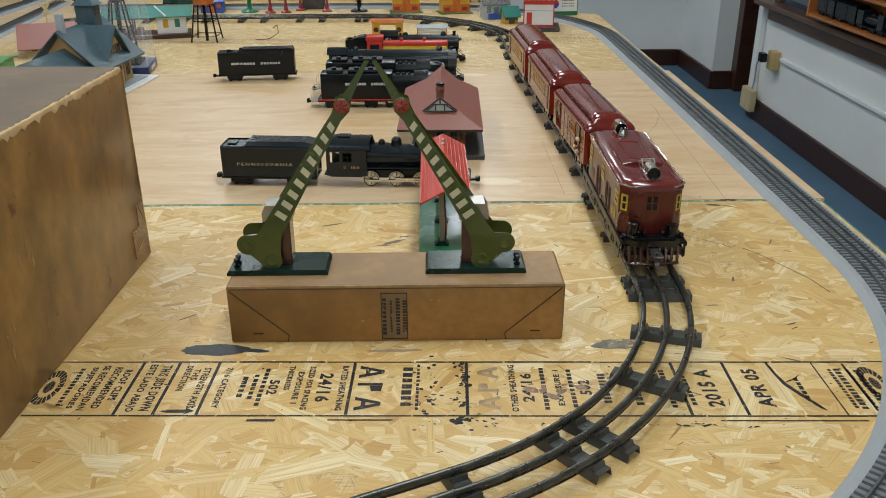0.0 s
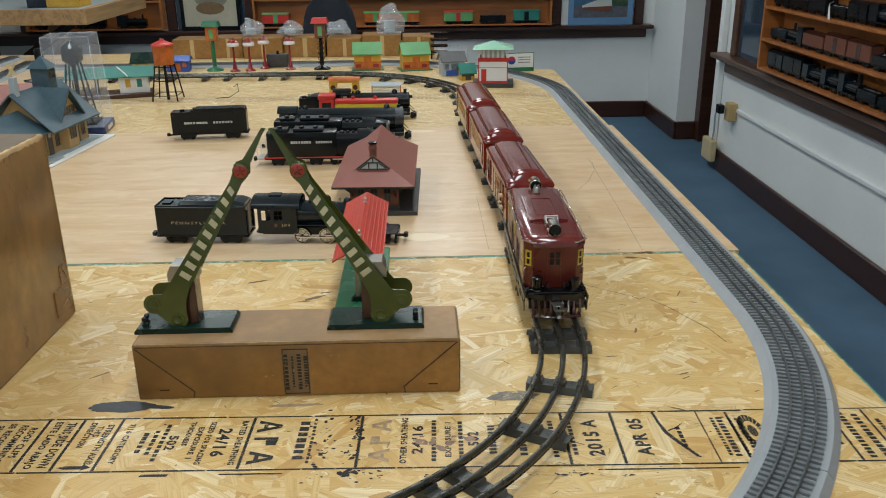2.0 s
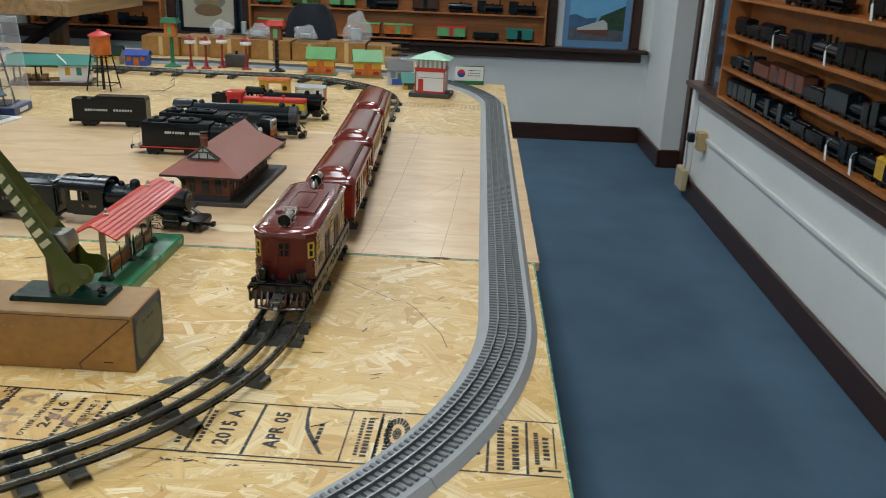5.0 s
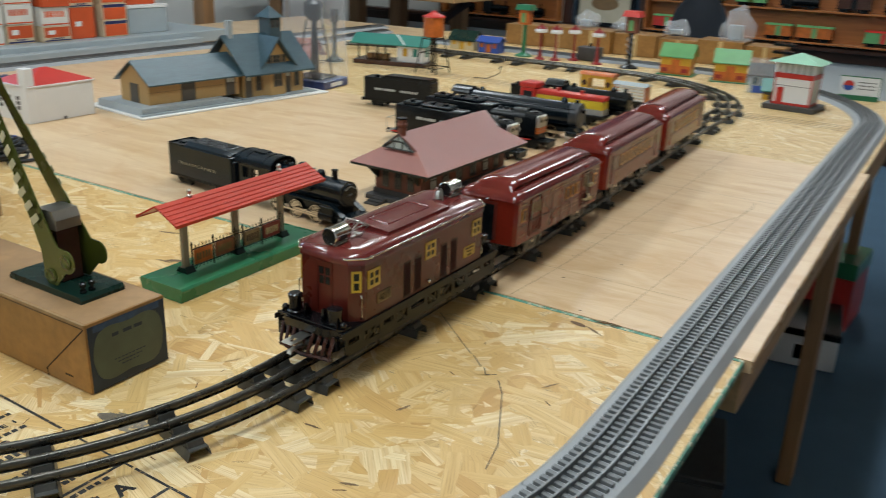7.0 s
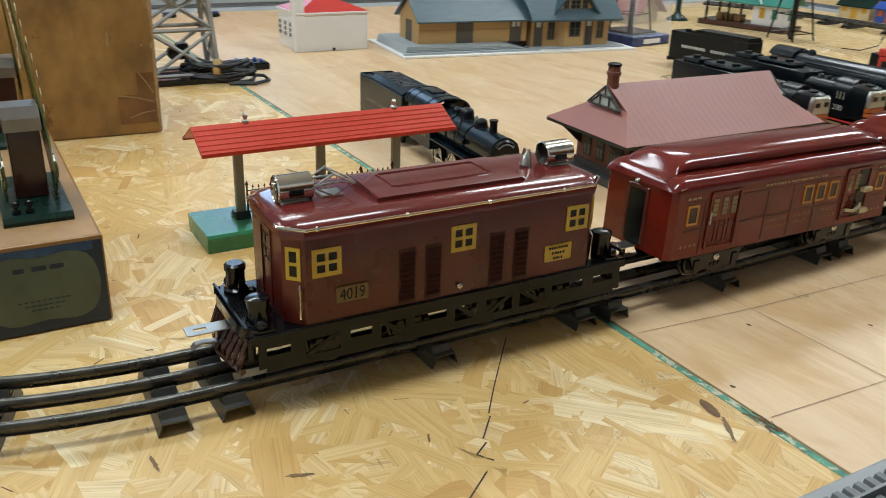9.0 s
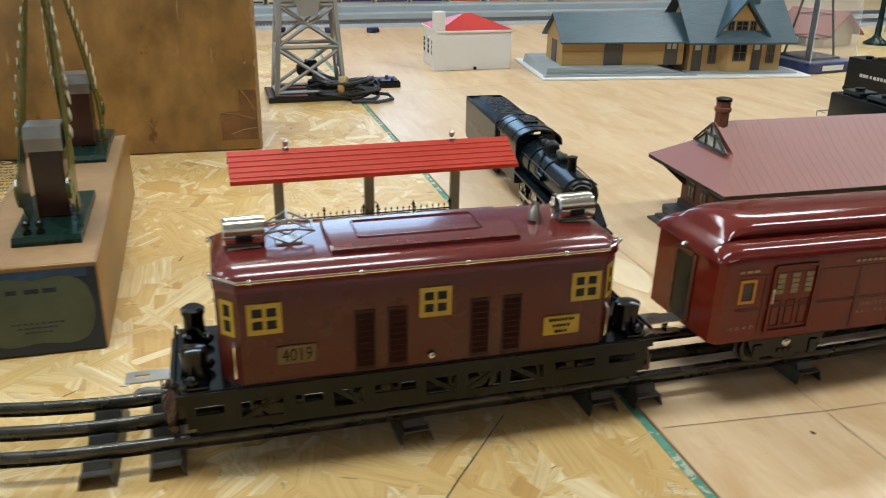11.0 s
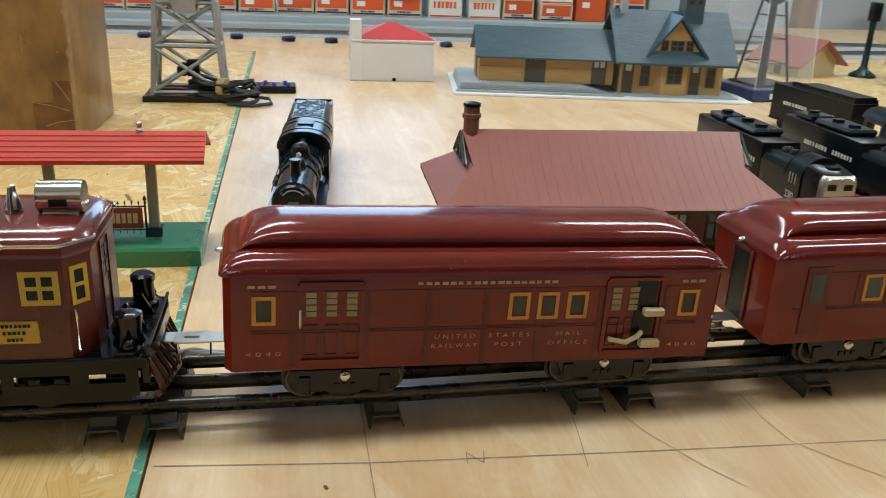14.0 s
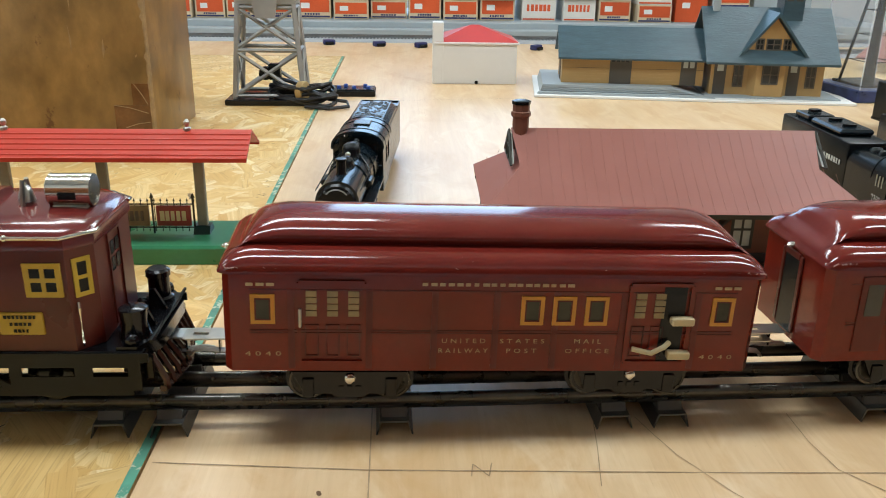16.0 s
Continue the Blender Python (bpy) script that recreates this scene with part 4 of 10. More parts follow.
def coach(name, label, yc, rot, dx, mail, pitch=0.0):
    L = 0.368
    car = thing(name, label, "toy train car", pose(dx, yc, 0, pitch, 0, rot) @ Matrix.Diagonal((1, 1.008 if mail else 1.0, 1, 1)), "maroon passenger train")
    hl = L / 2
    # body shell with bowed vestibule ends
    out = [(CW, -hl + 0.005), (CW, hl - 0.005), (CW - 0.006, hl), (-CW + 0.006, hl), (-CW, hl - 0.005), (-CW, -hl + 0.005), (-CW + 0.006, -hl), (CW - 0.006, -hl)]
    part("body", prism(B(), out, "z", CB, CE), LITHO, car, "red-brown lithographed tin body", 25)
    part("roof", car_roof(L + 0.006, CW + 0.0022, CE - 0.0005, CT), MAROON, car, "glossy maroon curved clerestory roof", 50)
    nick = random.Random(int(yc * 1000))
    b = B()
    for k in range(46):
        y, u = nick.uniform(-hl + 0.004, hl - 0.004), nick.choice((0.2, 0.45, 0.62, 0.93, 0.98))
        if nick.random() < 0.35:
            y = math.copysign(hl - abs(nick.gauss(0.004, 0.012)) - 0.002, y)
        z = {0.2: 0.988, 0.45: 0.913, 0.62: 0.76, 0.93: 0.335, 0.98: 0.21}[u] * (CT - CE) + CE - 0.0005
        if abs(y) > hl - 0.05:
            u, z = 0.985, CE + 0.0048
        ln, a = nick.uniform(0.0006, 0.0035), nick.uniform(0, math.pi)
        x = u * (CW + 0.0022)
        dz = -0.35 * math.sin(a) * ln
        pipe(b, [(x, y - ln * math.cos(a), z - dz), (x, y + ln * math.cos(a), z + dz)], 0.00045, 4)
    part("paint_chip", b, CHIP, car, "small pale paint chips", 0, "stuff")
    part("underframe", box(B(), -0.040, 0.040, -hl + 0.02, hl - 0.02, CB - 0.003, CB - 0.0002), BLACKTIN, car)
    b = B()
    box(b, -0.026, 0.026, -0.035, 0.028, 0.0405, CB - 0.0032, 0.002)
    part("battery_box", b, BLACKTIN, car)
    sag = math.tan(radians(pitch)) * (hl - 0.084) * 0.6
    truck(car, -hl + 0.084, 0.0267 + sag)
    truck(car, hl - 0.084, 0.0267 - sag)
    coupler(car, -hl - 0.001, CB - 0.0015, -1)
    coupler(car, hl + 0.001, CB - 0.0015, 1)
    for s in (-1, 1):
        # Black plate on the end wall draws the shade inside the open doorway.
        b = B()
        box(b, -0.0110, 0.0110, s * hl - 0.0012 if s < 0 else s * hl, s * hl if s < 0 else s * hl + 0.0012, CB + 0.004, CE - 0.008, 0.0005)
        dr = part("end_doorway", b, BLACK, car, "black plate standing in for the shaded open vestibule doorway")
        b = B()
        for u in (-0.0155, 0.0110):
            box(b, u, u + 0.0045, min(s * hl, s * hl + s * 0.0018), max(s * hl, s * hl + s * 0.0018), CB + 0.006, CE - 0.004, 0.0006)
        box(b, -0.011, 0.011, min(s * hl, s * hl + s * 0.0018), max(s * hl, s * hl + s * 0.0018), CE - 0.0080, CE - 0.003, 0.0005)
        part("door_surround", b, MAROON2, car)
        b = B()
        ball(b, (0, s * (hl + 0.003), CE + 0.0015), 0.0028, 1, 1.6, 0.8, 8)
        part("roof_latch", b, CHROME, car, "small bright roof latch")
    for s in (-1, 1):
        xs = s * CW

        def strip(y0, y1, z0, z1, bm=None, d=0.0005):
            line = bm is None
            bm = bm or B()
            box(bm, min(xs, xs + s * d), max(xs, xs + s * d), y0, y1, z0, z1)
            if line:
                part("panel_line", bm, LITHODARK, car, smooth=0)

        # printed belt and panel lines
        strip(-hl + 0.018, hl - 0.018, CB + 0.0285, CB + 0.0292)
        strip(-hl + 0.018, hl - 0.018, CB + 0.0300, CB + 0.0312)
        strip(-hl + 0.018, hl - 0.018, CB + 0.0600, CB + 0.0608)
        fl = face_px if s > 0 else face_nx
        if mail:
            for y in (-0.139, -0.087, -0.043, -0.001, 0.040, 0.087, 0.139):
                strip(y * s - 0.0022, y * s + 0.0022, CB + 0.002, CB + 0.0600)
            for yd, op in ((-0.112, False), (0.112, True)):
                yy = yd * s
                b = B()
                w2, z0, z1 = 0.0215, CB + 0.008, CB + 0.066
                for e in (-1, 1):
                    strip(yy + e * w2 - 0.0013, yy + e * w2 + 0.0013, z0, z1, b, 0.0020)
                strip(yy - w2, yy + w2, z1 - 0.0005, z1 + 0.0018, b, 0.0020)
                strip(yy - w2, yy + w2, z0 - 0.0016, z0 + 0.0005, b, 0.0020)
                door = part("sliding_door", b, LITHO, car, "panelled baggage door")
                if op:
                    # Flat black strip paints the shade of the half-open door's gap.
                    g = B()
                    strip(yy + 0.010 * s - 0.008, yy + 0.010 * s + 0.008, z0 + 0.0005, z1 - 0.0005, g, 0.0009)
                    part("dark_opening", g, BLACK, door, "black strip standing in for shade in the open door gap")
                    g = B()
                    pipe(g, [(xs + s * 0.003, yy - 0.017 * s, z0 + 0.011), (xs + s * 0.006, yy - 0.004 * s, z0 + 0.009), (xs + s * 0.006, yy + 0.005 * s, z0 + 0.014), (xs + s * 0.003, yy + 0.009 * s, z0 + 0.016)], 0.0020, 8)
                    part("mail_hook", g, IVORY, door, "ivory bent mail hook")
                    for zz in (z0 + 0.004, z0 + 0.030):
                        g = B()
                        box(g, min(xs + s * 0.0005, xs + s * 0.007), max(xs + s * 0.0005, xs + s * 0.007), yy + 0.0160 * s - 0.008, yy + 0.0160 * s + 0.008, zz, zz + 0.0058, 0.0008)
                        part("door_bracket", g, IVORY, door, "ivory door bracket")
                else:
                    g = B()
                    box(g, min(xs, xs + s * 0.004), max(xs, xs + s * 0.004), yy - 0.021 * s - 0.001, yy - 0.021 * s + 0.001, z0 + 0.026, z0 + 0.040, 0.0008)
                    part("door_handle", g, STEEL, door)
                pn = [-0.0135, 0.0005, 0.0145] if not op else [-0.0135, 0.0]
                for dy in pn:
                    g, fr = B(), B()
                    for k in range(4):
                        strip(yy + dy * s - 0.0036, yy + dy * s + 0.0036, z0 + 0.0335 + 0.0048 * k, z0 + 0.0335 + 0.0048 * k + 0.0040, g, 0.0010)
                    part("door_pane", g, PANEGOLD, door, "dim gold printed louvred pane")
                    for e in (-1, 1):
                        strip(yy + dy * s + e * 0.0042 - 0.0004, yy + dy * s + e * 0.0042 + 0.0004, z0 + 0.004, z0 + 0.027, fr, 0.0009)
                    strip(yy + dy * s - 0.0042, yy + dy * s + 0.0042, z0 + 0.0265, z0 + 0.0272, fr, 0.0009)
                    strip(yy + dy * s - 0.0042, yy + dy * s + 0.0042, z0 + 0.0036, z0 + 0.0043, fr, 0.0009)
                    part("door_panel", fr, LITHODARK, door)
            for yw in (-0.1575, 0.0235, 0.0455, 0.0680, 0.1570):
                w = B()
                window_frame(w, xs, yw * s, CB + 0.0465, 0.0160, 0.0215, 0.0028, 0.0010, s, False)
                wo = part("window", w, ORANGE, car, "orange-framed printed window")
                w = B()
                window_frame(w, xs, yw * s, CB + 0.0465, 0.0104, 0.0160, 0.0009, 0.0013, s, False)
                part("inner_line", w, LITHODARK, wo)
                w = B()
                strip(yw * s - 0.0043, yw * s + 0.0043, CB + 0.0394, CB + 0.0536, w, 0.0007)
                part("pane", w, PANEOLIVE, wo)
            part("maker_lettering", bars(B(), fl(xs + s * 0.0006, 0.0, CB + 0.0655), 0.104, 0.0024, 18, 3), GOLD, car, "pale gold printed line of lettering")
            for ye in (-0.158, 0.159):
                part("maker_lettering", bars(B(), fl(xs + s * 0.0006, ye * s, CB + 0.0645), 0.020, 0.0023, 3, 5), GOLD, car)
            for txt, yy, zz, wd in (("UNITED", -0.0225, 0.0235, 0.030), ("RAILWAY", -0.0225, 0.0160, 0.034), ("STATES", 0.0180, 0.0235, 0.031), ("POST", 0.0180, 0.0160, 0.021), ("MAIL", 0.0640, 0.0235, 0.019), ("OFFICE", 0.0640, 0.0160, 0.031), ("4040", -0.158, 0.0135, 0.024), ("4040", 0.157, 0.0115, 0.024)):
                words(txt, GOLD, car, fl(xs + s * 0.0007, yy * s, CB + zz), 0.0034, wd, space=1.6)
        else:
            for k in range(9):
                y = -0.110 + 0.0275 * k
                strip(y - 0.0016, y + 0.0016, CB + 0.0325, CB + 0.0590)
            for k in range(8):
                y = -0.096 + 0.0275 * k
                w = B()
                window_frame(w, xs, y, CB + 0.0465, 0.0190, 0.0230, 0.0026, 0.0011, s, False)
                wo = part("window", w, ORANGE, car, "orange-framed printed window")
                w = B()
                strip(y - 0.0066, y + 0.0066, CB + 0.0378, CB + 0.0552, w, 0.0007)
                part("pane", w, DARKGLASS, wo)
            for ye in (-0.148, 0.148):
                w = B()
                strip(ye - 0.0105, ye + 0.0105, CB + 0.008, CB + 0.066, w, 0.0010)
                do = part("end_door", w, LITHODARK, car, "dark recessed end door")
                w = B()
                strip(ye - 0.0060, ye + 0.0060, CB + 0.036, CB + 0.060, w, 0.0014)
                part("pane", w, DARKGLASS, do)
            lt = B()
            bars(lt, fl(xs + s * 0.0006, 0.0, CB + 0.0655), 0.104, 0.0034, 18, 3)
            part("maker_lettering", lt, GOLD, car, "pale gold printed line of lettering")
    return car


coach("mail_car", "red-brown tin railway mail car with glossy maroon roof", 2.0510, 1.9, 0.4275, True, -1.6)
coach("passenger_coach", "red-brown tin passenger coach with orange-framed windows", 2.470, 2.2, 0.4110, False)
coach("passenger_coach", "red-brown tin passenger coach with orange-framed windows", 2.887, 2.4, 0.3930, False)


def electric_loco():
    lo = thing("electric_locomotive", "maroon tin box-cab electric locomotive with yellow windows", "toy locomotive", pose(0.4255, 1.631, 0, 0, 0, -0.6), "maroon passenger train")
    h, w, c = 0.1535, 0.0505, 0.0145
    zb, ze, zt = 0.0715, 0.1505, 0.1610
    out = [(w, -h + c), (w, h - c), (w - c, h), (-w + c, h), (-w, h - c), (-w, -h + c), (-w + c, -h), (w - c, -h)]
    part("cab", prism(B(), out, "z", zb, ze), MAROON2, lo, "satin maroon tin cab", 25)
    # roof: cove up from the eaves to a flat crown
    rings = []
    for ins, z in ((-0.0015, ze - 0.006), (-0.0015, ze), (0.0, ze + 0.0035), (0.003, ze + 0.0065), (0.008, ze + 0.0088), (0.016, ze + 0.0100), (0.026, zt)):
        k = c * (1 - ins / 0.06)
        W, H = w - ins, h - ins
        rings.append([(W, -H + k, z), (W, H - k, z), (W - k, H, z), (-W + k, H, z), (-W, H - k, z), (-W, -H + k, z), (-W + k, -H, z), (W - k, -H, z)])
    b = B()
    loft(b, rings)
    part("roof", b, ROOFMAROON, lo, "dulled maroon coved roof", 40)
    b = B()
    prism(b, [(-0.034, zt - 0.002), (0.034, zt - 0.002), (0.0335, zt + 0.0028), (0.020, zt + 0.0048), (0.0, zt + 0.0056), (-0.020, zt + 0.0048), (-0.0335, zt + 0.0028)], "y", -0.070, 0.074)
    bmesh.ops.bevel(b, geom=[x for x in b.edges if abs(x.verts[0].co.y - x.verts[1].co.y) < 1e-6 and x.verts[0].co.z > zt + 0.001], offset=0.0012, segments=2, affect="EDGES")
    hatch = part("roof_hatch", b, ROOFMAROON, lo, "raised maroon roof hatch", 30)
    for sx in (-1, 1):
        b = B()
        pipe(b, [(0.0, -0.048, zt + 0.0058), (sx * 0.0165, -0.048, zt + 0.0052), (sx * 0.0180, -0.044, zt + 0.0051), (sx * 0.0180, 0.044, zt + 0.0051), (sx * 0.0165, 0.048, zt + 0.0052), (0.0, 0.048, zt + 0.0058)], 0.0010, 6)
        part("hatch_rib", b, ROOFMAROON, hatch)
    # nickel handrails along the eaves
    for s in (-1, 1):
        pts = [(s * (w - c - 0.004), -h - 0.0028, ze + 0.003), (s * (w - c + 0.001), -h - 0.003, ze + 0.003), (s * (w + 0.003), -h + c, ze + 0.003), (s * (w + 0.003), h - c, ze + 0.003), (s * (w - c + 0.001), h + 0.003, ze + 0.003), (s * (w - c - 0.004), h + 0.0028, ze + 0.003)]
        b = B()
        pipe(b, pts, 0.0013, 8)
        hr = part("handrail", b, CHROME, lo, "bright nickel handrail")
        for y in (-0.13, -0.052, 0.026, 0.104):
            part("rail_stanchion", ball(B(), (s * (w + 0.003), y, ze + 0.003), 0.0023, 1, 1, 1, 8), CHROME, hr)
    # cylindrical headlights
    for s in (-1, 1):
        b = B()
        y0 = s * 0.130
        m = Matrix.Translation((0, y0, zt + 0.0100)) @ Matrix.Rotation(radians(90), 4, "X")
        lathe(b, [(0.0104, -0.0150), (0.0112, -0.0150), (0.0116, -0.0125), (0.0112, 0.0125), (0.0116, 0.0140), (0.0104, 0.0150), (0.0092, 0.010), (0.0092, -0.010)], 28, (0, 0, 0), m)
        hl = part("headlight", b, CHROME, lo, "bright nickel drum headlight")
        b = B()
        lathe(b, [(0.0090, -0.0105), (0.0090, 0.0105)], 12, (0, 0, 0), m)
        part("lamp_core", b, BLACK, hl)
        b = B()
        box(b, -0.009, 0.009, y0 - 0.012, y0 + 0.012, zt - 0.003, zt + 0.0008, 0.001)
        part("lamp_foot", b, STEEL, hl)
        b = B()
        box(b, 0.0100, 0.0119, y0 - 0.006, y0 + 0.006, zt + 0.0060, zt + 0.0110)
        part("lamp_slot", b, BLACK, hl)
    # bell and folded pantograph
    b = B()
    for dx in (-0.006, 0.006):
        pipe(b, [(dx * 1.3, 0.098, zt - 0.001), (dx * 0.9, 0.098, zt + 0.010), (dx * 0.5, 0.098, zt + 0.017)], 0.0017, 6)
    lathe(b, [(0.0062, 0.002), (0.0052, 0.006), (0.0036, 0.011), (0.0016, 0.013)], 12, (0, 0.098, zt))
    part("bell", b, STEEL, lo, "dull metal bell on a bracket")
    b = B()
    y0 = -0.098
    for s in (-1, 1):
        x = s * 0.010
        pipe(b, [(x, y0, zt + 0.0012), (x, y0 - 0.0185, zt + 0.0105), (x, y0, zt + 0.0200), (x, y0 + 0.0185, zt + 0.0105), (x, y0, zt + 0.0012)], 0.0011, 6)
        pipe(b, [(x, y0 - 0.0185, zt + 0.0105), (x, y0 - 0.006, zt + 0.0125), (x, y0 + 0.006, zt + 0.0125), (x, y0 + 0.0185, zt + 0.0105)], 0.0009, 6)
    for yy, zz in ((y0 - 0.0185, 0.0105), (y0 + 0.0185, 0.0105), (y0, 0.0200)):
        pipe(b, [(-0.0115, yy, zt + zz), (0.0115, yy, zt + zz)], 0.0011, 6)
    box(b, -0.008, 0.008, y0 - 0.010, y0 + 0.010, zt - 0.002, zt + 0.0018, 0.0005)
    part("pantograph", b, STEEL, lo, "half-raised tin wire pantograph")
    # windows, doors and plates on both sides
    for s in (-1, 1):
        xs = s * w
        for y in (-0.1215, 0.0030, 0.1235):
            b = B()
            window_frame(b, xs, y, 0.1235, 0.0245, 0.0240, 0.0038, 0.0011, s)
            wo = part("window", b, YELLOW, lo, "yellow four-pane window frame")
            b = B()
            box(b, min(xs, xs + s * 0.0005), max(xs, xs + s * 0.0005), y - 0.0095, y + 0.0095, 0.1145, 0.1325)
            part("pane", b, BLACK, wo)
        for y in (-0.0500, -0.0255, 0.0380, 0.0635):
            b = B()
            box(b, min(xs, xs + s * 0.0004), max(xs, xs + s * 0.0004), y * s - 0.0078, y * s + 0.0078, 0.0735, 0.1225)
            d = part("louvre_door", b, LOUVRE, lo, "dark louvred side door")
            b = B()
            for k in range(9):
                z = 0.077 + 0.0049 * k
                prism(b, [(xs + s * 0.0004, z), (xs + s * 0.0016, z), (xs + s * 0.0004, z + 0.0035)], "y", y * s - 0.0062, y * s + 0.0062)
            part("louvre", b, LOUVRE, d)
        fl = face_px if s > 0 else face_nx
        b = B()
        box(b, min(xs, xs + s * 0.0010), max(xs, xs + s * 0.0010), -0.1000 * s - 0.0145, -0.1000 * s + 0.0145, 0.0855, 0.1005, 0.0008)
        pl = part("number_plate", b, BRASSPLATE, lo, "small brass number plate")
        words("4019", BLACK, pl, fl(xs + s * 0.0013, -0.1000 * s, 0.093), 0.0105, 0.022)
        b = B()
        box(b, min(xs, xs + s * 0.0010), max(xs, xs + s * 0.0010), 0.1050 * s - 0.0150, 0.1050 * s + 0.0150, 0.0840, 0.1005, 0.0008)
        pl = part("name_plate", b, YELLOW, lo, "yellow printed maker's plate")
        b = B()
        for k, wd in enumerate((0.022, 0.015, 0.011)):
            bars(b, fl(xs + s * 0.0012, 0.1050 * s, 0.0973 - 0.0050 * k), wd, 0.0024, (8, 5, 4)[k], k)
        part("lettering", b, BLACK, pl)
        b = B()
        ball(b, (xs + s * 0.002, 0.0, 0.0795), 0.0030, 0.8, 1, 1, 8)
        part("body_screw", b, CHROME, lo, "small bright screw")
        for e in (-1, 1):
            b = B()
            pipe(b, [(xs + s * 0.001 - s * 0.004, e * (h - c + 0.004), 0.0745), (xs + s * 0.0035 - s * 0.004, e * (h - c + 0.005), 0.078), (xs + s * 0.0035 - s * 0.004, e * (h - c + 0.005), 0.103), (xs + s * 0.001 - s * 0.004, e * (h - c + 0.004), 0.106)], 0.0010, 6)
            part("grab_rail", b, CHROME, lo, "bright vertical grab rail")
    # cab ends: corner windows and middle door
    for e in (-1, 1):
        for s in (-1, 1):
            mx, my = s * (w - c / 2), e * (h - c / 2)
            m = Matrix.Translation((mx, my, 0)) @ rz(math.degrees(math.atan2(e, s)))
            b = B()
            window_frame(b, 0.0, 0.0, 0.1235, 0.0125, 0.0275, 0.0030, 0.0011, 1, False)
            box(b, 0, 0.0011, -0.0042, 0.0042, 0.1222, 0.1248)
            bmesh.ops.transform(b, matrix=m, verts=b.verts[:])
            wo = part("corner_window", b, YELLOW, lo, "narrow yellow corner window frame")
            b = B()
            box(b, 0, 0.0005, -0.0050, 0.0050, 0.112, 0.135)
            bmesh.ops.transform(b, matrix=m, verts=b.verts[:])
            part("pane", b, BLACK, wo)
        b = B()
        y0, y1 = sorted((e * h, e * (h + 0.0012)))
        box(b, -0.0125, -0.0105, y0, y1, 0.0745, 0.1425)
        box(b, 0.0105, 0.0125, y0, y1, 0.0745, 0.1425)
        box(b, -0.0105, 0.0105, y0, y1, 0.1405, 0.1425)
        dr = part("end_door", b, MAROON2, lo, "maroon cab end door with dark panes")
        b = B()
        y0, y1 = sorted((e * h, e * (h + 0.0006)))
        for s in (-1, 1):
            box(b, s * 0.0048 - 0.0034, s * 0.0048 + 0.0034, y0, y1, 0.1255, 0.1350)
            box(b, s * 0.0048 - 0.0034, s * 0.0048 + 0.0034, y0, y1, 0.1130, 0.1230)
        part("pane", b, BLACK, dr)
    # frame with cut-outs
    fl_ = 0.1865
    part("deck", box(B(), -0.0515, 0.0515, -fl_ + 0.004, fl_ - 0.004, 0.0680, 0.0712, 0.0008), BLACKTIN, lo, "glossy black deck")
    for s in (-1, 1):
        b = B()
        x0, x1 = sorted((s * 0.0520, s * 0.0535))
        box(b, x0, x1, -fl_, fl_, 0.0640, 0.0705)
        box(b, x0, x1, -fl_ + 0.012, fl_ - 0.012, 0.0385, 0.0425)
        # cut-outs: (start, end, kind)
        cuts = ((-0.174, -0.154, 1), (-0.142, -0.112, 2), (-0.103, -0.083, 1), (-0.075, -0.052, 3), (-0.044, -0.012, 1), (-0.004, 0.020, 3), (0.028, 0.056, 2), (0.064, 0.092, 3), (0.100, 0.136, 1), (0.148, 0.172, 1))
        edge = -fl_ + 0.006
        for ca, cb, kind in cuts:
            box(b, x0, x1, edge, ca, 0.0425, 0.0640)
            edge = cb
            if kind == 1:
                box(b, x0, x1, ca, cb, 0.0600, 0.0640)
                box(b, x0, x1, ca, cb, 0.0425, 0.0530)
            else:
                e1, e2 = (0.0425, 0.0640) if kind == 2 else (0.0640, 0.0425)
                k = 0.0045 if kind == 2 else -0.0045
                prism(b, [(ca, e1), (ca, e1 + k), (cb, e2), (cb, e2 - k)], "x", x0, x1)
                box(b, x0, x1, ca, cb, 0.0425, 0.0460)
                box(b, x0, x1, ca, cb, 0.0600, 0.0640)
        box(b, x0, x1, edge, fl_ - 0.006, 0.0425, 0.0640)
        part("side_frame", b, FRAMEGREY, lo, "olive-grey pressed side frame with cut-outs")
    # drive box and wheels
    part("motor_box", box(B(), -0.022, 0.022, -0.08, 0.08, 0.048, 0.0675, 0.003), BLACKTIN, lo)
    for y in (-0.115, -0.040, 0.040, 0.115):
        for s in (-1, 1):
            b = B()
            r = 0.0185
            wheel(b, s * 0.0345, y, 0.0267 + r, r, 0.008, 24)
            part("wheel", b, BLACKTIN, lo)
    # pilots, rails and lamps at both ends
    for e in (-1, 1):
        ye = e * fl_
        b = B()
        prism(b, [(-0.050, 0.0), (0.050, 0.0), (0.050, 0.014), (0.030, 0.026), (-0.030, 0.026), (-0.050, 0.014)], "z", 0.0640, 0.0740)
        bmesh.ops.transform(b, matrix=Matrix.Translation((0, e * (fl_ - 0.022), 0)) @ Matrix.Diagonal((1, e, 1, 1)), verts=b.verts[:])
        part("end_beam", b, BLACKTIN, lo, "glossy black buffer beam")
        b = B()
        pipe(b, [(-0.041, ye + e * 0.004, 0.0365), (0.0, ye + e * 0.012, 0.0365), (0.041, ye + e * 0.004, 0.0365)], 0.0030, 6)
        cow = part("cowcatcher", b, DARKRED, lo, "dark red slatted cowcatcher")
        for k in range(9):
            b = B()
            x = -0.040 + 0.010 * k
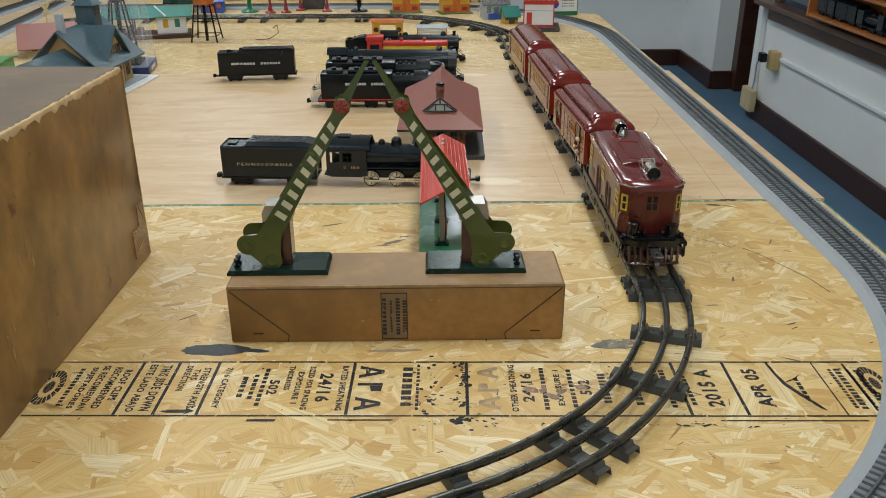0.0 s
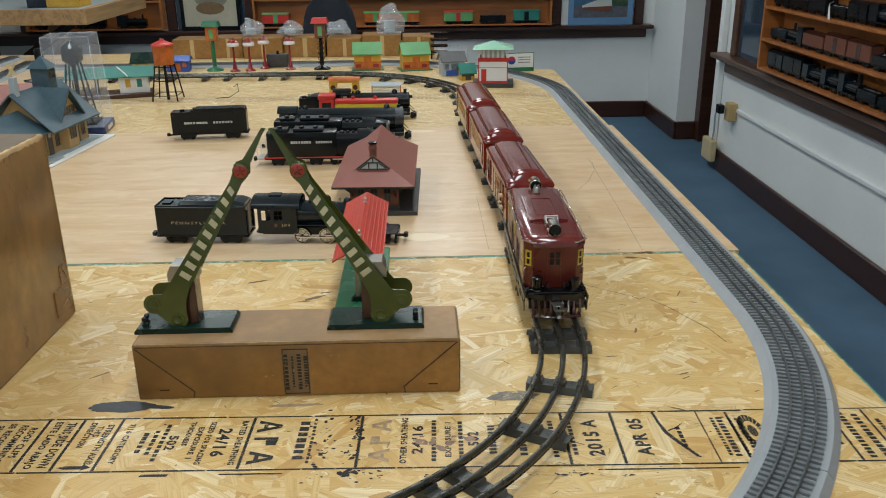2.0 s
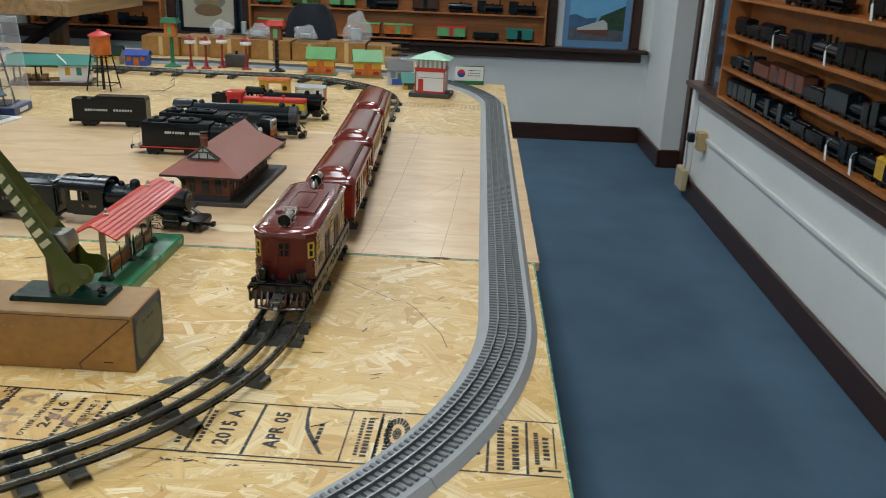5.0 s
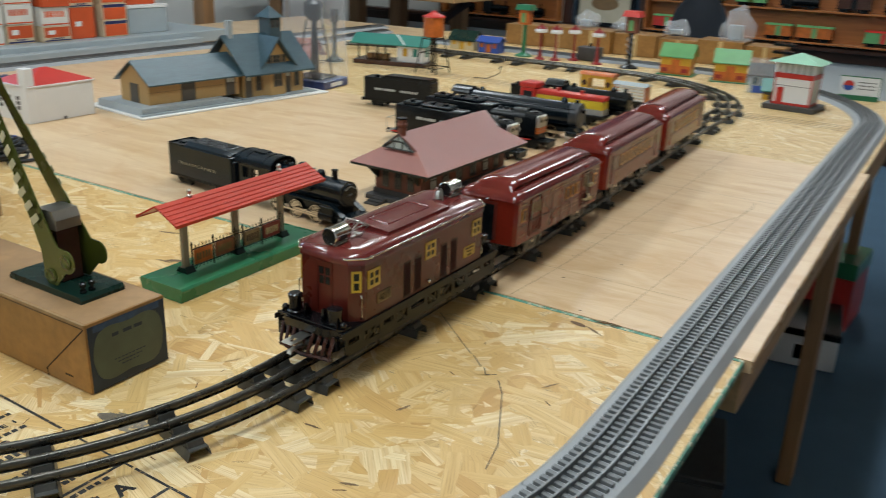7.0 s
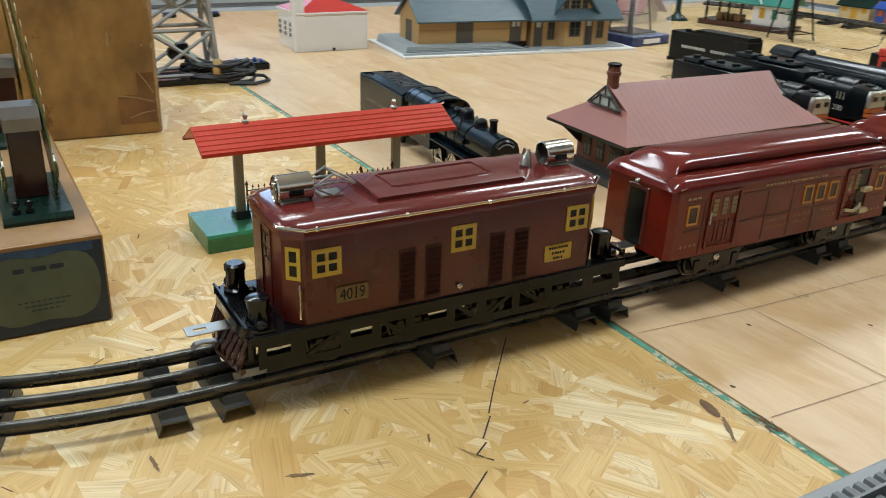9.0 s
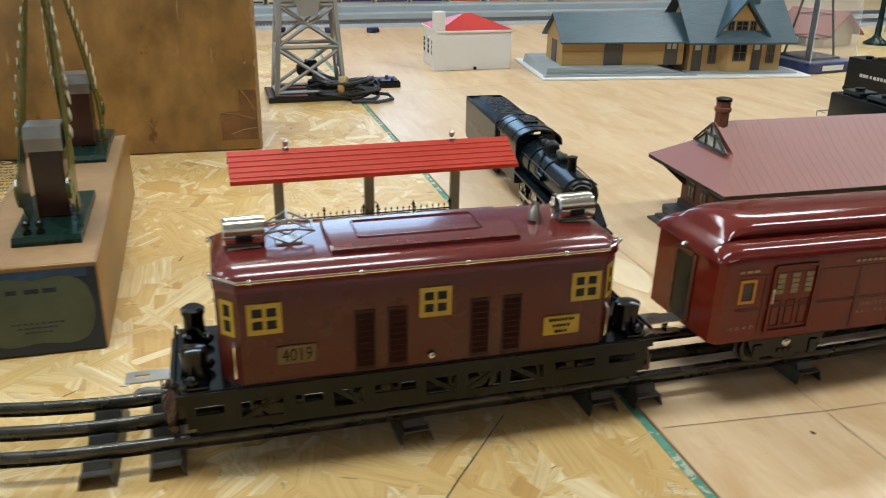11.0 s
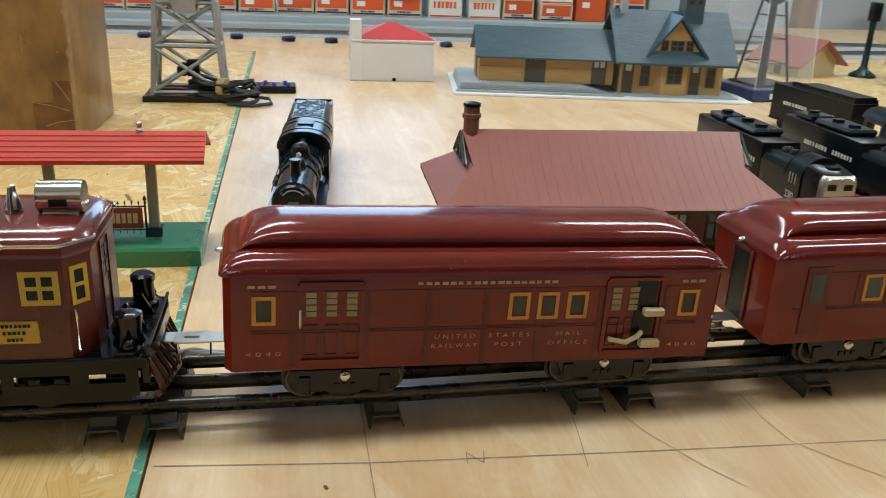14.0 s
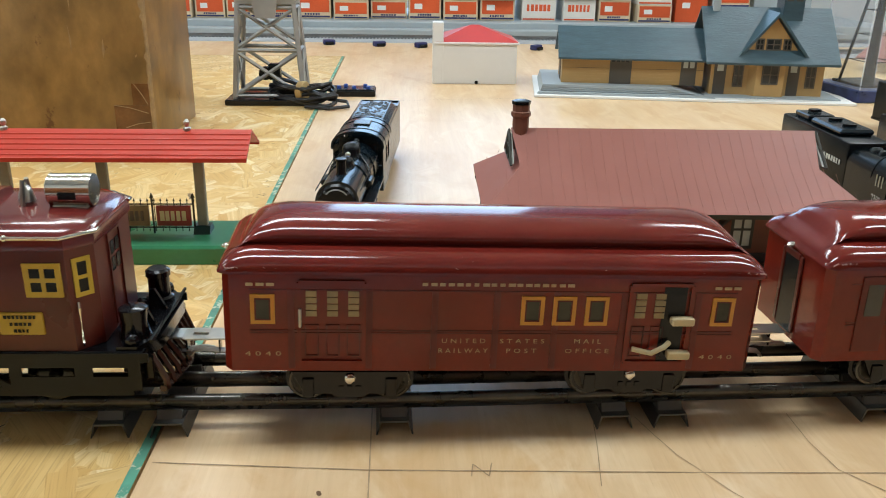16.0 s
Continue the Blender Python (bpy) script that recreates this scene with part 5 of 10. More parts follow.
            pipe(b, [(x, ye - e * 0.002, 0.0640), (x * 0.96, ye + e * (0.012 - abs(x) * 0.15), 0.0440), (x * 0.94, ye + e * (0.012 - abs(x) * 0.15), 0.0355)], 0.0026, 6)
            part("slat", b, DARKRED, cow)
        b = B()
        box(b, -0.046, 0.046, min(ye, ye - e * 0.006), max(ye, ye - e * 0.006), 0.0480, 0.0640)
        part("buffer_plate", b, BLACKTIN, lo)
        for s in (-1, 1):
            b = B()
            if s < 0:
                lathe(b, [(0.0105, 0.074), (0.0105, 0.077), (0.0082, 0.0785), (0.0080, 0.0935), (0.0092, 0.0945), (0.0092, 0.0985), (0.0068, 0.1003)], 16, (s * 0.031, e * 0.1725, 0))
            else:
                lathe(b, [(0.0110, 0.074), (0.0096, 0.078), (0.0088, 0.0850), (0.0098, 0.0925), (0.0098, 0.0950), (0.0060, 0.0965)], 16, (s * 0.031, e * 0.1725, 0))
            part("deck_lamp", b, BLACKTIN, lo, "glossy black deck bollard")
            b = B()
            prism(b, [(-0.004, 0.074), (0.010, 0.074), (0.002, 0.090), (-0.002, 0.090)], "x", s * 0.014 - 0.0015, s * 0.014 + 0.0015)
            bmesh.ops.transform(b, matrix=Matrix.Translation((0, e * 0.1725, 0)), verts=b.verts[:])
            ball(b, (s * 0.046, e * 0.1745, 0.0775), 0.0048, 1, 1, 1, 8)
            ball(b, (s * 0.020, e * 0.1620, 0.0765), 0.0040, 1, 1, 1, 8)
            part("deck_fitting", b, BLACKTIN, lo)
        b = B()
        pipe(b, [(-0.046, ye + e * 0.001, 0.0765), (0.046, ye + e * 0.001, 0.0765)], 0.0014, 6)
        part("deck_rail", b, BLACKTIN, lo)
        coupler(lo, ye + e * 0.002, 0.0560, e)
    return lo


electric_loco()

# ---- long carton with the two crossing gates ----
carton = thing("long_carton", "long old brown carton with a worn green end label", "cardboard box", pose(0.0180, 1.3185, 0))
hx, hy, hz = 0.2350, 0.0565, 0.0895
b = B()
box(b, -hx, hx, -hy, hy, 0.0008, hz, 0.0022, 2)
part("carton_body", b, KRAFT, carton)
part("carton_top", box(B(), -hx + 0.003, hx - 0.003, -hy + 0.004, hy - 0.003, hz - 0.0005, hz + 0.00018), PALETOP, carton, "paler brown top")
b = B()
for s in (-1, 1):
    pipe(b, [(s * (hx - 0.003), -hy - 0.0003, hz - 0.006), (s * (hx - 0.082), -hy - 0.0003, 0.012)], 0.0009, 4)
    pipe(b, [(s * (hx - 0.082), -hy - 0.0003, 0.012), (s * (hx - 0.080), -hy - 0.0003, 0.002)], 0.0007, 4)
pipe(b, [(-hx + 0.004, -hy - 0.0002, hz - 0.0045), (hx - 0.004, -hy - 0.0002, hz - 0.0050)], 0.0006, 4)
part("fold_line", b, CREASE, carton, "dark creased fold lines")
for s in (-1, 1):
    b = B()
    box(b, s * 0.196 - 0.007, s * 0.196 + 0.007, -hy - 0.0006, -hy - 0.0001, 0.0145, 0.0165)
    part("staple", b, CREASE, carton)
b = B()
for i in range(46):
    u = -hx + 0.004 + 0.0101 * i
    box(b, u, u + 0.0102, -hy - 0.0004, -hy + 0.0030, hz - 0.0022 - random.uniform(0.0, 0.0012), hz + 0.0003)
part("worn_edge", b, CARDWORN, carton, "rubbed pale upper edge")
b = B()
box(b, -0.022, 0.016, -hy - 0.0010, -hy - 0.0001, 0.004, hz - 0.010)
lab = part("front_label", b, LABELTAN, carton, "rubbed brown paper label")
b = B()
for u0, u1, v0, v1 in ((-0.0215, 0.0155, hz - 0.0125, hz - 0.0110), (-0.0215, 0.0155, 0.0050, 0.0065), (-0.0215, -0.0203, 0.0065, hz - 0.0125), (0.0143, 0.0155, 0.0065, hz - 0.0125)):
    box(b, u0, u1, -hy - 0.0013, -hy - 0.0009, v0, v1)
part("label_border", b, CREASE, lab, "dark printed border")
for k in range(4):
    m = face_ny(-0.017 + 0.0095 * k, -hy - 0.0011, 0.042) @ rz(90)
    part("label_print", bars(B(), m, 0.060 - 0.008 * (k % 2), 0.0055 if k != 1 else 0.003, 9 if k == 0 else 12, k, 0.0002), INK, lab)
b = B()
box(b, hx + 0.0001, hx + 0.0010, -hy + 0.003, hy - 0.002, 0.002, hz - 0.004)
lab = part("end_label", b, LABELNAVY, carton, "navy and green end label with torn edges")
b = B()
sh = []
for i in range(40):
    a = 6.28318 * i / 40
    u, v = math.cos(a), math.sin(a)
    k = (abs(u) ** 5 + abs(v) ** 5) ** -0.2
    sh.append((u * k * 0.0480 * (1 + 0.03 * math.cos(4 * a)), 0.0450 + v * k * 0.0330 * (1 + 0.045 * math.cos(6 * a))))
prism(b, sh, "x", hx + 0.0009, hx + 0.0014)
part("label_shield", b, LABELGREEN, lab, "faded green shield")
part("label_strip", box(B(), hx + 0.0010, hx + 0.00125, -hy + 0.010, hy - 0.010, hz - 0.0125, hz - 0.0045), LABELBLUE, lab, "torn blue upper strip")
part("label_print", bars(B(), face_px(hx + 0.0014, 0.0, 0.066), 0.046, 0.0045, 3, 1), LABELNAVY, lab)
for k in range(3):
    part("label_print", bars(B(), face_px(hx + 0.0014, 0.0, 0.034 - 0.0045 * k), 0.046 - 0.010 * k, 0.0014, 9 - 2 * k, k + 4), LABELNAVY, lab)


def arm_plate(bm, y, t, s):
    """One side of the gate arm: counterweight lobes at the foot, taper to the tip; s mirrors it."""
    pts = [(-0.008 + 0.0150 * math.cos(radians(a)), 0.0205 + 0.0150 * math.sin(radians(a))) for a in range(205, 386, 20)]
    pts += [(0.0065, 0.040), (0.008, 0.052), (0.0135, 0.066), (0.0990, 0.2185), (0.1110, 0.2310), (0.1125, 0.2450), (0.1330, 0.2870), (0.1390, 0.2960), (0.1330, 0.2970), (0.1030, 0.2520), (0.0920, 0.2480), (0.0895, 0.2360), (0.0840, 0.2230), (-0.017, 0.0720), (-0.026, 0.0600)]
    pts += [(-0.040 + 0.0150 * math.cos(radians(a)), 0.0445 + 0.0150 * math.sin(radians(a))) for a in range(80, 281, 20)]
    prism(bm, [(s * a, c) for a, c in pts], "y", y - t, y + t)


def crossing_gate(x, s):
    g = thing("crossing_gate", "olive and cream toy crossing gate, raised, dark green base", "toy crossing gate", pose(x, 1.327, 0.0897), "crossing gates")
    b = B()
    prism(b, [(-0.0715, 0.0), (0.0715, 0.0), (0.0715, 0.004), (0.068, 0.0085), (-0.068, 0.0085), (-0.0715, 0.004)], "y", -0.031, 0.031)
    part("base_plate", b, DARKGREEN, g, "glossy dark green base plate", 20)
    xm = s * 0.003
    part("housing", box(B(), xm - 0.017, xm + 0.017, -0.014, 0.016, 0.0086, 0.080, 0.001), DARKRED, g, "dark brown-red motor housing")
    b = B()
    prism(b, [(xm - 0.0205, 0.077), (xm + 0.0205, 0.077), (xm + 0.0205, 0.0895), (xm + 0.0150, 0.1005), (xm - 0.0150, 0.1005), (xm - 0.0205, 0.0895)], "y", -0.016, 0.018)
    part("housing_cap", b, CAPMETAL, g, "bright tin cap", 20)
    b = B()
    arm_plate(b, -0.0225, 0.0009, s)
    arm_plate(b, 0.0225, 0.0009, s)
    for v in b.verts:
        if v.co.z > 0.12:
            v.co.y *= max(0.10, 1 - (v.co.z - 0.12) / 0.18)
    arm = part("gate_arm", b, OLIVE, g, "olive green double gate arm", 20)
    for k in range(9):
        f = (k + 0.55) / 9.2
        cx, cz = 0.006 + (0.0915 - 0.006) * f, 0.080 + (0.2200 - 0.080) * f
        ww = 0.0092 - 0.0040 * f
        quad = [(-ww, 0.0022), (-ww + 0.0048, 0.0088), (ww, -0.0005), (ww - 0.0048, -0.0075)]
        for yy in (-1, 1):
            g2 = max(0.10, 1 - max(0.0, cz - 0.12) / 0.18)
            y = yy * (0.0235 * g2 + 0.0003)
            st = B()
            prism(st, [(s * (cx + a), cz + c) for a, c in quad], "y", min(y, y + 0.0009 * yy), max(y, y + 0.0009 * yy))
            part("stripe", st, CREAM, arm, "slanting cream stripe")
    for yy in (-1, 1):
        for px, pz in ((-0.008, 0.0205), (-0.040, 0.0445)):
            b = B()
            m = Matrix.Translation((s * px, yy * 0.0235, pz)) @ Matrix.Rotation(radians(90 * yy), 4, "X")
            lathe(b, [(0.0095, 0.0008), (0.0095, -0.0008), (0.0070, -0.0014), (0.0055, -0.0006)] if yy > 0 else [(0.0095, -0.0008), (0.0095, 0.0008), (0.0070, 0.0014), (0.0055, 0.0006)], 16, (0, 0, 0), Matrix.Translation((s * px, yy * 0.0240, pz)) @ Matrix.Rotation(radians(90), 4, "X"))
            part("counterweight_boss", b, OLIVE, arm)
    b = B()
    m = Matrix.Translation((s * 0.1010, -0.0085, 0.2385)) @ Matrix.Rotation(radians(90), 4, "X")
    lathe(b, [(0.0098, -0.001), (0.0098, 0.0022), (0.0082, 0.0030), (0.003, 0.0036)], 18, (0, 0, 0), m)
    disc = part("signal_disc", b, REDDISC, arm, "red round signal disc")
    b = B()
    lathe(b, [(0.0112, -0.0012), (0.0112, 0.0018), (0.0098, 0.0024), (0.0096, 0.0010)], 20, (0, 0, 0), m)
    part("disc_rim", b, OLIVE, disc, "olive rim")
    for q in range(5):
        u, v = math.cos(q * 1.2566 + 0.3), math.sin(q * 1.2566 + 0.3)
        part("disc_ray", pipe(B(), [m @ Vector((0.0015 * u, 0.0015 * v, 0.0036)), m @ Vector((0.0078 * u, 0.0078 * v, 0.0030))], 0.0007, 4), DARKRED, disc)
    # brass terminals
    b = B()
    for yy in (-0.018, -0.006):
        lathe(b, [(0.0042, 0.0085), (0.0042, 0.0115), (0.0022, 0.0125), (0.0022, 0.0155), (0.0040, 0.0165), (0.0040, 0.0205), (0.0020, 0.022)], 10, (-s * 0.059, yy, 0))
    part("terminal", b, BLACK, g, "small black screw terminal")
    return g


crossing_gate(-0.1505, 1)
crossing_gate(0.131, -1)

# ---- large carton ----
big = thing("large_carton", "large scuffed brown cardboard carton standing on the table", "cardboard box", pose(-0.424, 1.574, 0, 0, 0, -2.1))
b = B()
box(b, -0.245, 0.0, -0.62, 0.0, 0.0008, 0.328, 0.004, 2)
part("carton_body", b, BIGCARD, big)
part("top_flap", box(B(), -0.239, -0.006, -0.614, -0.006, 0.3282, 0.3305, 0.001), CARDTOP, big, "grey-brown top")
b = B()
fray = random.Random(61)
cut = []
for i in range(81):
    y = -0.612 + 0.604 * i / 80
    d, dn = fray.uniform(0.0025, 0.0085), 0.0012 + 0.0075 * fray.random() ** 2.5
    cut.append([(-d, y, 0.3304), (-d * 0.5, y, 0.3309), (-0.0008, y, 0.3303), (0.0004, y, 0.3285), (0.0006, y, 0.3262 - dn), (-0.0015, y, 0.3262 - dn)])
loft(b, cut)
part("torn_edge", b, CARDEDGE, big, "frayed pale top edge")
b = B()
cut = []
for i in range(41):
    z = 0.004 + 0.320 * i / 40
    d = 0.0012 + 0.0050 * fray.random() ** 2.2
    cut.append([(-0.0015, -0.0015, z), (0.0005, -0.0030 - d, z), (0.0005, -0.0020, z), (-0.0020, 0.0005, z), (-0.0030 - d * 0.6, 0.0005, z)])
loft(b, cut)
part("rubbed_corner", b, CARDWORN, big, "rubbed pale upright corner", 0)
b = B()
for i in range(26):
    y, z, ln = fray.uniform(-0.60, -0.02), fray.uniform(0.03, 0.30), fray.uniform(0.006, 0.045)
    prism(b, [(y, z), (y + fray.uniform(0.001, 0.004), z + ln * 0.4), (y + fray.uniform(-0.002, 0.003), z + ln), (y - fray.uniform(0.0005, 0.002), z + ln * 0.5)], "x", 0.0001, 0.0004)
part("scuff", b, CARDWORN, big, "rubbed pale scuff marks")
b = B()
box(b, 0.0001, 0.0008, -0.066, -0.006, 0.020, 0.068)
tp = part("tape_patch", b, OLDTAPE, big, "dark patch of old packing tape")
part("tape_patch", box(B(), 0.0001, 0.0007, -0.034, -0.006, 0.0682, 0.104), OLDTAPE, big)
for y0, z0, y1, z1 in ((-0.066, 0.068, -0.010, 0.055), (-0.050, 0.030, -0.008, 0.040), (-0.030, 0.104, -0.009, 0.070)):
    part("tape_crease", pipe(B(), [(0.0009, y0, z0), (0.0011, (y0 + y1) / 2, (z0 + z1) / 2 + 0.002), (0.0009, y1, z1)], 0.0007, 5), CARDWORN, tp, "pale crease")

# ---- platform shelter ----
sh = thing("platform_shelter", "tin station platform shelter with red roof and jade green base", "toy shelter", pose(0.092, 1.660, 0))
b = B()
prism(b, [(-0.0405, 0.0008), (0.0430, 0.0008), (0.0445, 0.0190), (0.0425, 0.0225), (-0.0435, 0.0225), (-0.0455, 0.0190)], "y", -0.160, 0.158)
part("base", b, GREENBASE, sh, "jade green enamelled base", 20)
for y in (-0.105, 0.000, 0.105):
    b = B()
    box(b, -0.0095, -0.0015, y - 0.0055, y + 0.0055, 0.0226, 0.122, 0.001)
    po = part("post", b, POSTGREY, sh)
    b = B()
    prism(b, [(-0.018, 0.0226), (0.007, 0.0226), (0.001, 0.0310), (-0.012, 0.0310)], "y", y - 0.009, y + 0.009)
    part("post_foot", b, DARKGREEN, po)
    b = B()
    prism(b, [(-0.030, 0.1195), (0.032, 0.1195), (0.032, 0.1225), (0.001, 0.1360), (-0.030, 0.1225)], "y", y - 0.005, y + 0.005)
    part("bracket", b, POSTGREY, po)
b = B()
prism(b, [(-0.040, 0.1165), (-0.040, 0.1190), (0.001, 0.1410), (0.042, 0.1190), (0.042, 0.1165), (0.001, 0.1385)], "y", -0.159, 0.167)
roof = part("roof", b, REDROOF, sh, "bright red ridged tin roof", 20)
for k in range(1, 6):
    for s in (-1, 1):
        b = B()
        x = 0.001 + s * 0.0073 * k
        z = 0.1410 - 0.022 * (0.0073 * k / 0.041)
        prism(b, [(x - 0.0014, z - 0.0009), (x + 0.0014, z - 0.0009), (x + 0.0005, z + 0.0008), (x - 0.0005, z + 0.0008)], "y", -0.158, 0.166)
        part("roof_rib", b, REDROOF, roof)
for s in (-1, 1):
    b = B()
    xa, xb = sorted((0.001 + s * 0.0411, 0.001 + s * 0.0430))
    box(b, xa, xb, -0.159, 0.167, 0.1150, 0.1195)
    part("roof_lip", b, REDROOF, roof)
for y in (-0.095, 0.098):
    b = B()
    lathe(b, [(0.0042, 0.1395), (0.0042, 0.1425), (0.0020, 0.1440), (0.0032, 0.1470), (0.0032, 0.1495), (0.0012, 0.1520)], 10, (0.001, y, 0))
    part("finial", b, STEEL, sh, "small bright finial screw")
# fence with advertising boards between the posts
fence = part("fence", box(B(), 0.0005, 0.0020, -0.098, 0.098, 0.0290, 0.0302), BLACKTIN, sh, "thin black spiked railing")
b = B()
box(b, 0.0005, 0.0020, -0.098, 0.098, 0.0560, 0.0572)
part("top_bar", b, BLACKTIN, fence)
b = B()
box(b, 0.0007, 0.0017, -0.0004, 0.0004, 0.0250, 0.0600)
prism(b, [(-0.0012, 0.0600), (0.0012, 0.0600), (0.0, 0.0635)], "x", 0.0006, 0.0018)
picket = mesh_of("picket", b, BLACKTIN)
for i in range(28):
    again("picket", picket, fence, pose(0, -0.098 + 0.00725 * i, 0))
for y in (-0.098, -0.0545, -0.0085, 0.0085, 0.0520, 0.0970):
    b = B()
    box(b, 0.0002, 0.0022, y - 0.001, y + 0.001, 0.0226, 0.064)
    prism(b, [(y - 0.0022, 0.064), (y + 0.0022, 0.064), (y, 0.0695)], "x", 0.0002, 0.0022)
    part("fence_post", b, BLACKTIN, fence)
for ya, yb, mt in ((-0.094, -0.058, TOYORANGE), (-0.051, -0.012, TOYRUST), (0.012, 0.048, TOYTAN), (0.056, 0.094, TOYRED)):
    b = B()
    box(b, -0.0005, 0.0030, ya, yb, 0.0315, 0.0550, 0.0006)
    bd = part("advert_board", b, mt, fence, "small printed advertising board")
    part("advert_shape", bars(B(), face_px(0.0031, (ya + yb) / 2, 0.0435), 0.030, 0.0115, 5, int(abs(ya) * 1000), 0.0003), {TOYRED: IVORY, TOYTAN: DARKRED}.get(mt, BRASSPLATE), bd)

# ---- brick station with the shingled roof ----
st = thing("brick_station", "brick-red plastic station with maroon shingled hip roof", "toy station", pose(0.096, 2.277, 0.0008, 0, 0, -1.5) @ Matrix.Diagonal((0.925, 0.940, 1.04, 1)))
part("plinth", box(B(), -0.075, 0.112, -0.200, 0.218, 0.0, 0.010, 0.001), STONE, st, "dark stone platform")
for k in range(3):
    part("step", box(B(), -0.050, -0.015, -0.200 - 0.012 * (k + 1), -0.200 - 0.012 * k, 0.0, 0.0080 - 0.0025 * k), STONE, st)
part("wall", box(B(), -0.063, 0.063, -0.178, 0.178, 0.0101, 0.075), BRICKRED, st, "brick-red walls")
part("foundation", box(B(), -0.066, 0.066, -0.181, 0.181, 0.0101, 0.020), STONE, st)
b = B()
EV, RD = 0.0735, 0.138
ex, ey0, ey1 = 0.106, -0.216, 0.216
gz = 0.1065
gx = ex * (1 - (gz - EV) / (RD - EV)) * 0.86
hipv = [(-ex, ey0, EV), (ex, ey0, EV), (ex, ey1, EV), (-ex, ey1, EV), (-gx, ey0 + 0.045, gz), (gx, ey0 + 0.045, gz), (gx, ey1 - 0.045, gz), (-gx, ey1 - 0.045, gz), (0, ey0 + 0.037, RD), (0, ey1 - 0.037, RD)]
vv = [b.verts.new(p) for p in hipv]
for f in ((0, 1, 5, 4), (1, 2, 6, 9, 8, 5), (2, 3, 7, 6), (3, 0, 4, 8, 9, 7), (4, 5, 8), (6, 7, 9), (3, 2, 1, 0)):
    b.faces.new([vv[i] for i in f])
bmesh.ops.triangulate(b, faces=[f for f in b.faces if len(f.verts) == 6])
roof = part("roof", b, SHINGLE, st, "matt maroon shingled roof with gablets", 12)
part("fascia", box(B(), -ex + 0.001, ex - 0.001, ey0 + 0.001, ey1 - 0.001, EV - 0.005, EV - 0.0003), TRIMDARK, st)
b = B()
for s in (-1, 1):
    for k in range(-17, 18):
        y = 0.0125 * k
        if abs(y) < 0.210:
            t0 = 0.0
            t1 = 1.0 if abs(y) < 0.168 else max(0.15, (0.216 - abs(y)) / 0.052)
            p0 = Vector((s * ex, y, EV + 0.0006))
            pm = Vector((s * gx, y, gz + 0.0006))
            p1 = Vector((0.002 * s, y, RD + 0.0004))
            pts = [p0, p0.lerp(pm, min(1, t1 * 1.6))] + ([p1] if t1 >= 1.0 else [])
            pipe(b, pts, 0.00014, 4)
part("shingle_line", b, SHINGLE, roof, "raised shingle seams")
for e in (-1, 1):
    yy = ey0 + 0.0405 if e < 0 else ey1 - 0.0405
    b = B()
    prism(b, [(-gx * 0.86, gz + 0.001), (gx * 0.86, gz + 0.001), (0, RD - 0.006)], "y", yy - 0.004, yy - 0.002) if e < 0 else prism(b, [(-gx * 0.86, gz + 0.001), (gx * 0.86, gz + 0.001), (0, RD - 0.006)], "y", yy + 0.002, yy + 0.004)
    ga = part("gablet", b, STUCCO, st, "half-timbered gable panel")
    b = B()
    yo = yy - 0.0055 if e < 0 else yy + 0.0055
    for (xa, za), (xb, zb) in (((-gx * 0.9, gz), (gx * 0.9, gz)), ((-gx * 0.95, gz), (0, RD - 0.002)), ((gx * 0.95, gz), (0, RD - 0.002)), ((0, gz + 0.016), (0, RD - 0.004)), ((-0.011, gz), (-0.011, gz + 0.017)), ((0.011, gz), (0.011, gz + 0.017)), ((-0.022, gz + 0.015), (0.022, gz + 0.015)), ((-0.034, gz + 0.002), (-0.016, gz + 0.013)), ((0.034, gz + 0.002), (0.016, gz + 0.013))):
        pipe(b, [(xa, yo, za), (xb, yo, zb)], 0.0016, 4)
    part("timbering", b, TRIMDARK, ga)
b = B()
lathe(b, [(0.0095, 0.116), (0.0095, 0.149), (0.0115, 0.151), (0.0115, 0.155), (0.0098, 0.156), (0.0098, 0.1625), (0.0085, 0.1635)], 8, (0.0, ey0 + 0.048, 0))
ch = part("chimney", b, BRICKRED, st, "brick chimney with a dark cap", 20)
b = B()
lathe(b, [(0.0110, 0.1632), (0.0110, 0.1665), (0.0070, 0.1675)], 8, (0.0, ey0 + 0.048, 0))
part("chimney_cap", b, BLACK, ch)
for s in (-1, 1):
    for y in (-0.135, -0.085, -0.03, 0.03, 0.085, 0.135):
        b = B()
        window_frame(b, s * 0.063, y, 0.046, 0.026, 0.042, 0.003, 0.0018, s)
        wo = part("window", b, TRIMDARK, st, "dark framed window")
        b = B()
        box(b, min(s * 0.063, s * 0.0636), max(s * 0.063, s * 0.0636), y - 0.011, y + 0.011, 0.028, 0.064)
        part("pane", b, STUCCO if y in (-0.135, 0.085) else DARKGLASS, wo)
for x in (-0.034, 0.0, 0.034):
    b = B()
    box(b, x - 0.009, x + 0.009, -0.1796, -0.1781, 0.026, 0.066)
    wo = part("window", b, TRIMDARK, st, "dark framed window")
    b = B()
    for k in (-1, 1):
        for z in (0.030, 0.049):
            box(b, x + k * 0.004 - 0.003, x + k * 0.004 + 0.003, -0.1800, -0.1796, z, z + 0.014)
    part("pane", b, DARKGLASS, wo)
for sx in (-1, 1):
    for y in (-0.17, -0.06, 0.06, 0.17):
        b = B()
        prism(b, [(sx * 0.0632, 0.048), (sx * 0.098, 0.0700), (sx * 0.098, 0.0725), (sx * 0.0632, 0.0725)], "y", y - 0.002, y + 0.002)
        part("eave_bracket", b, TRIMDARK, st)
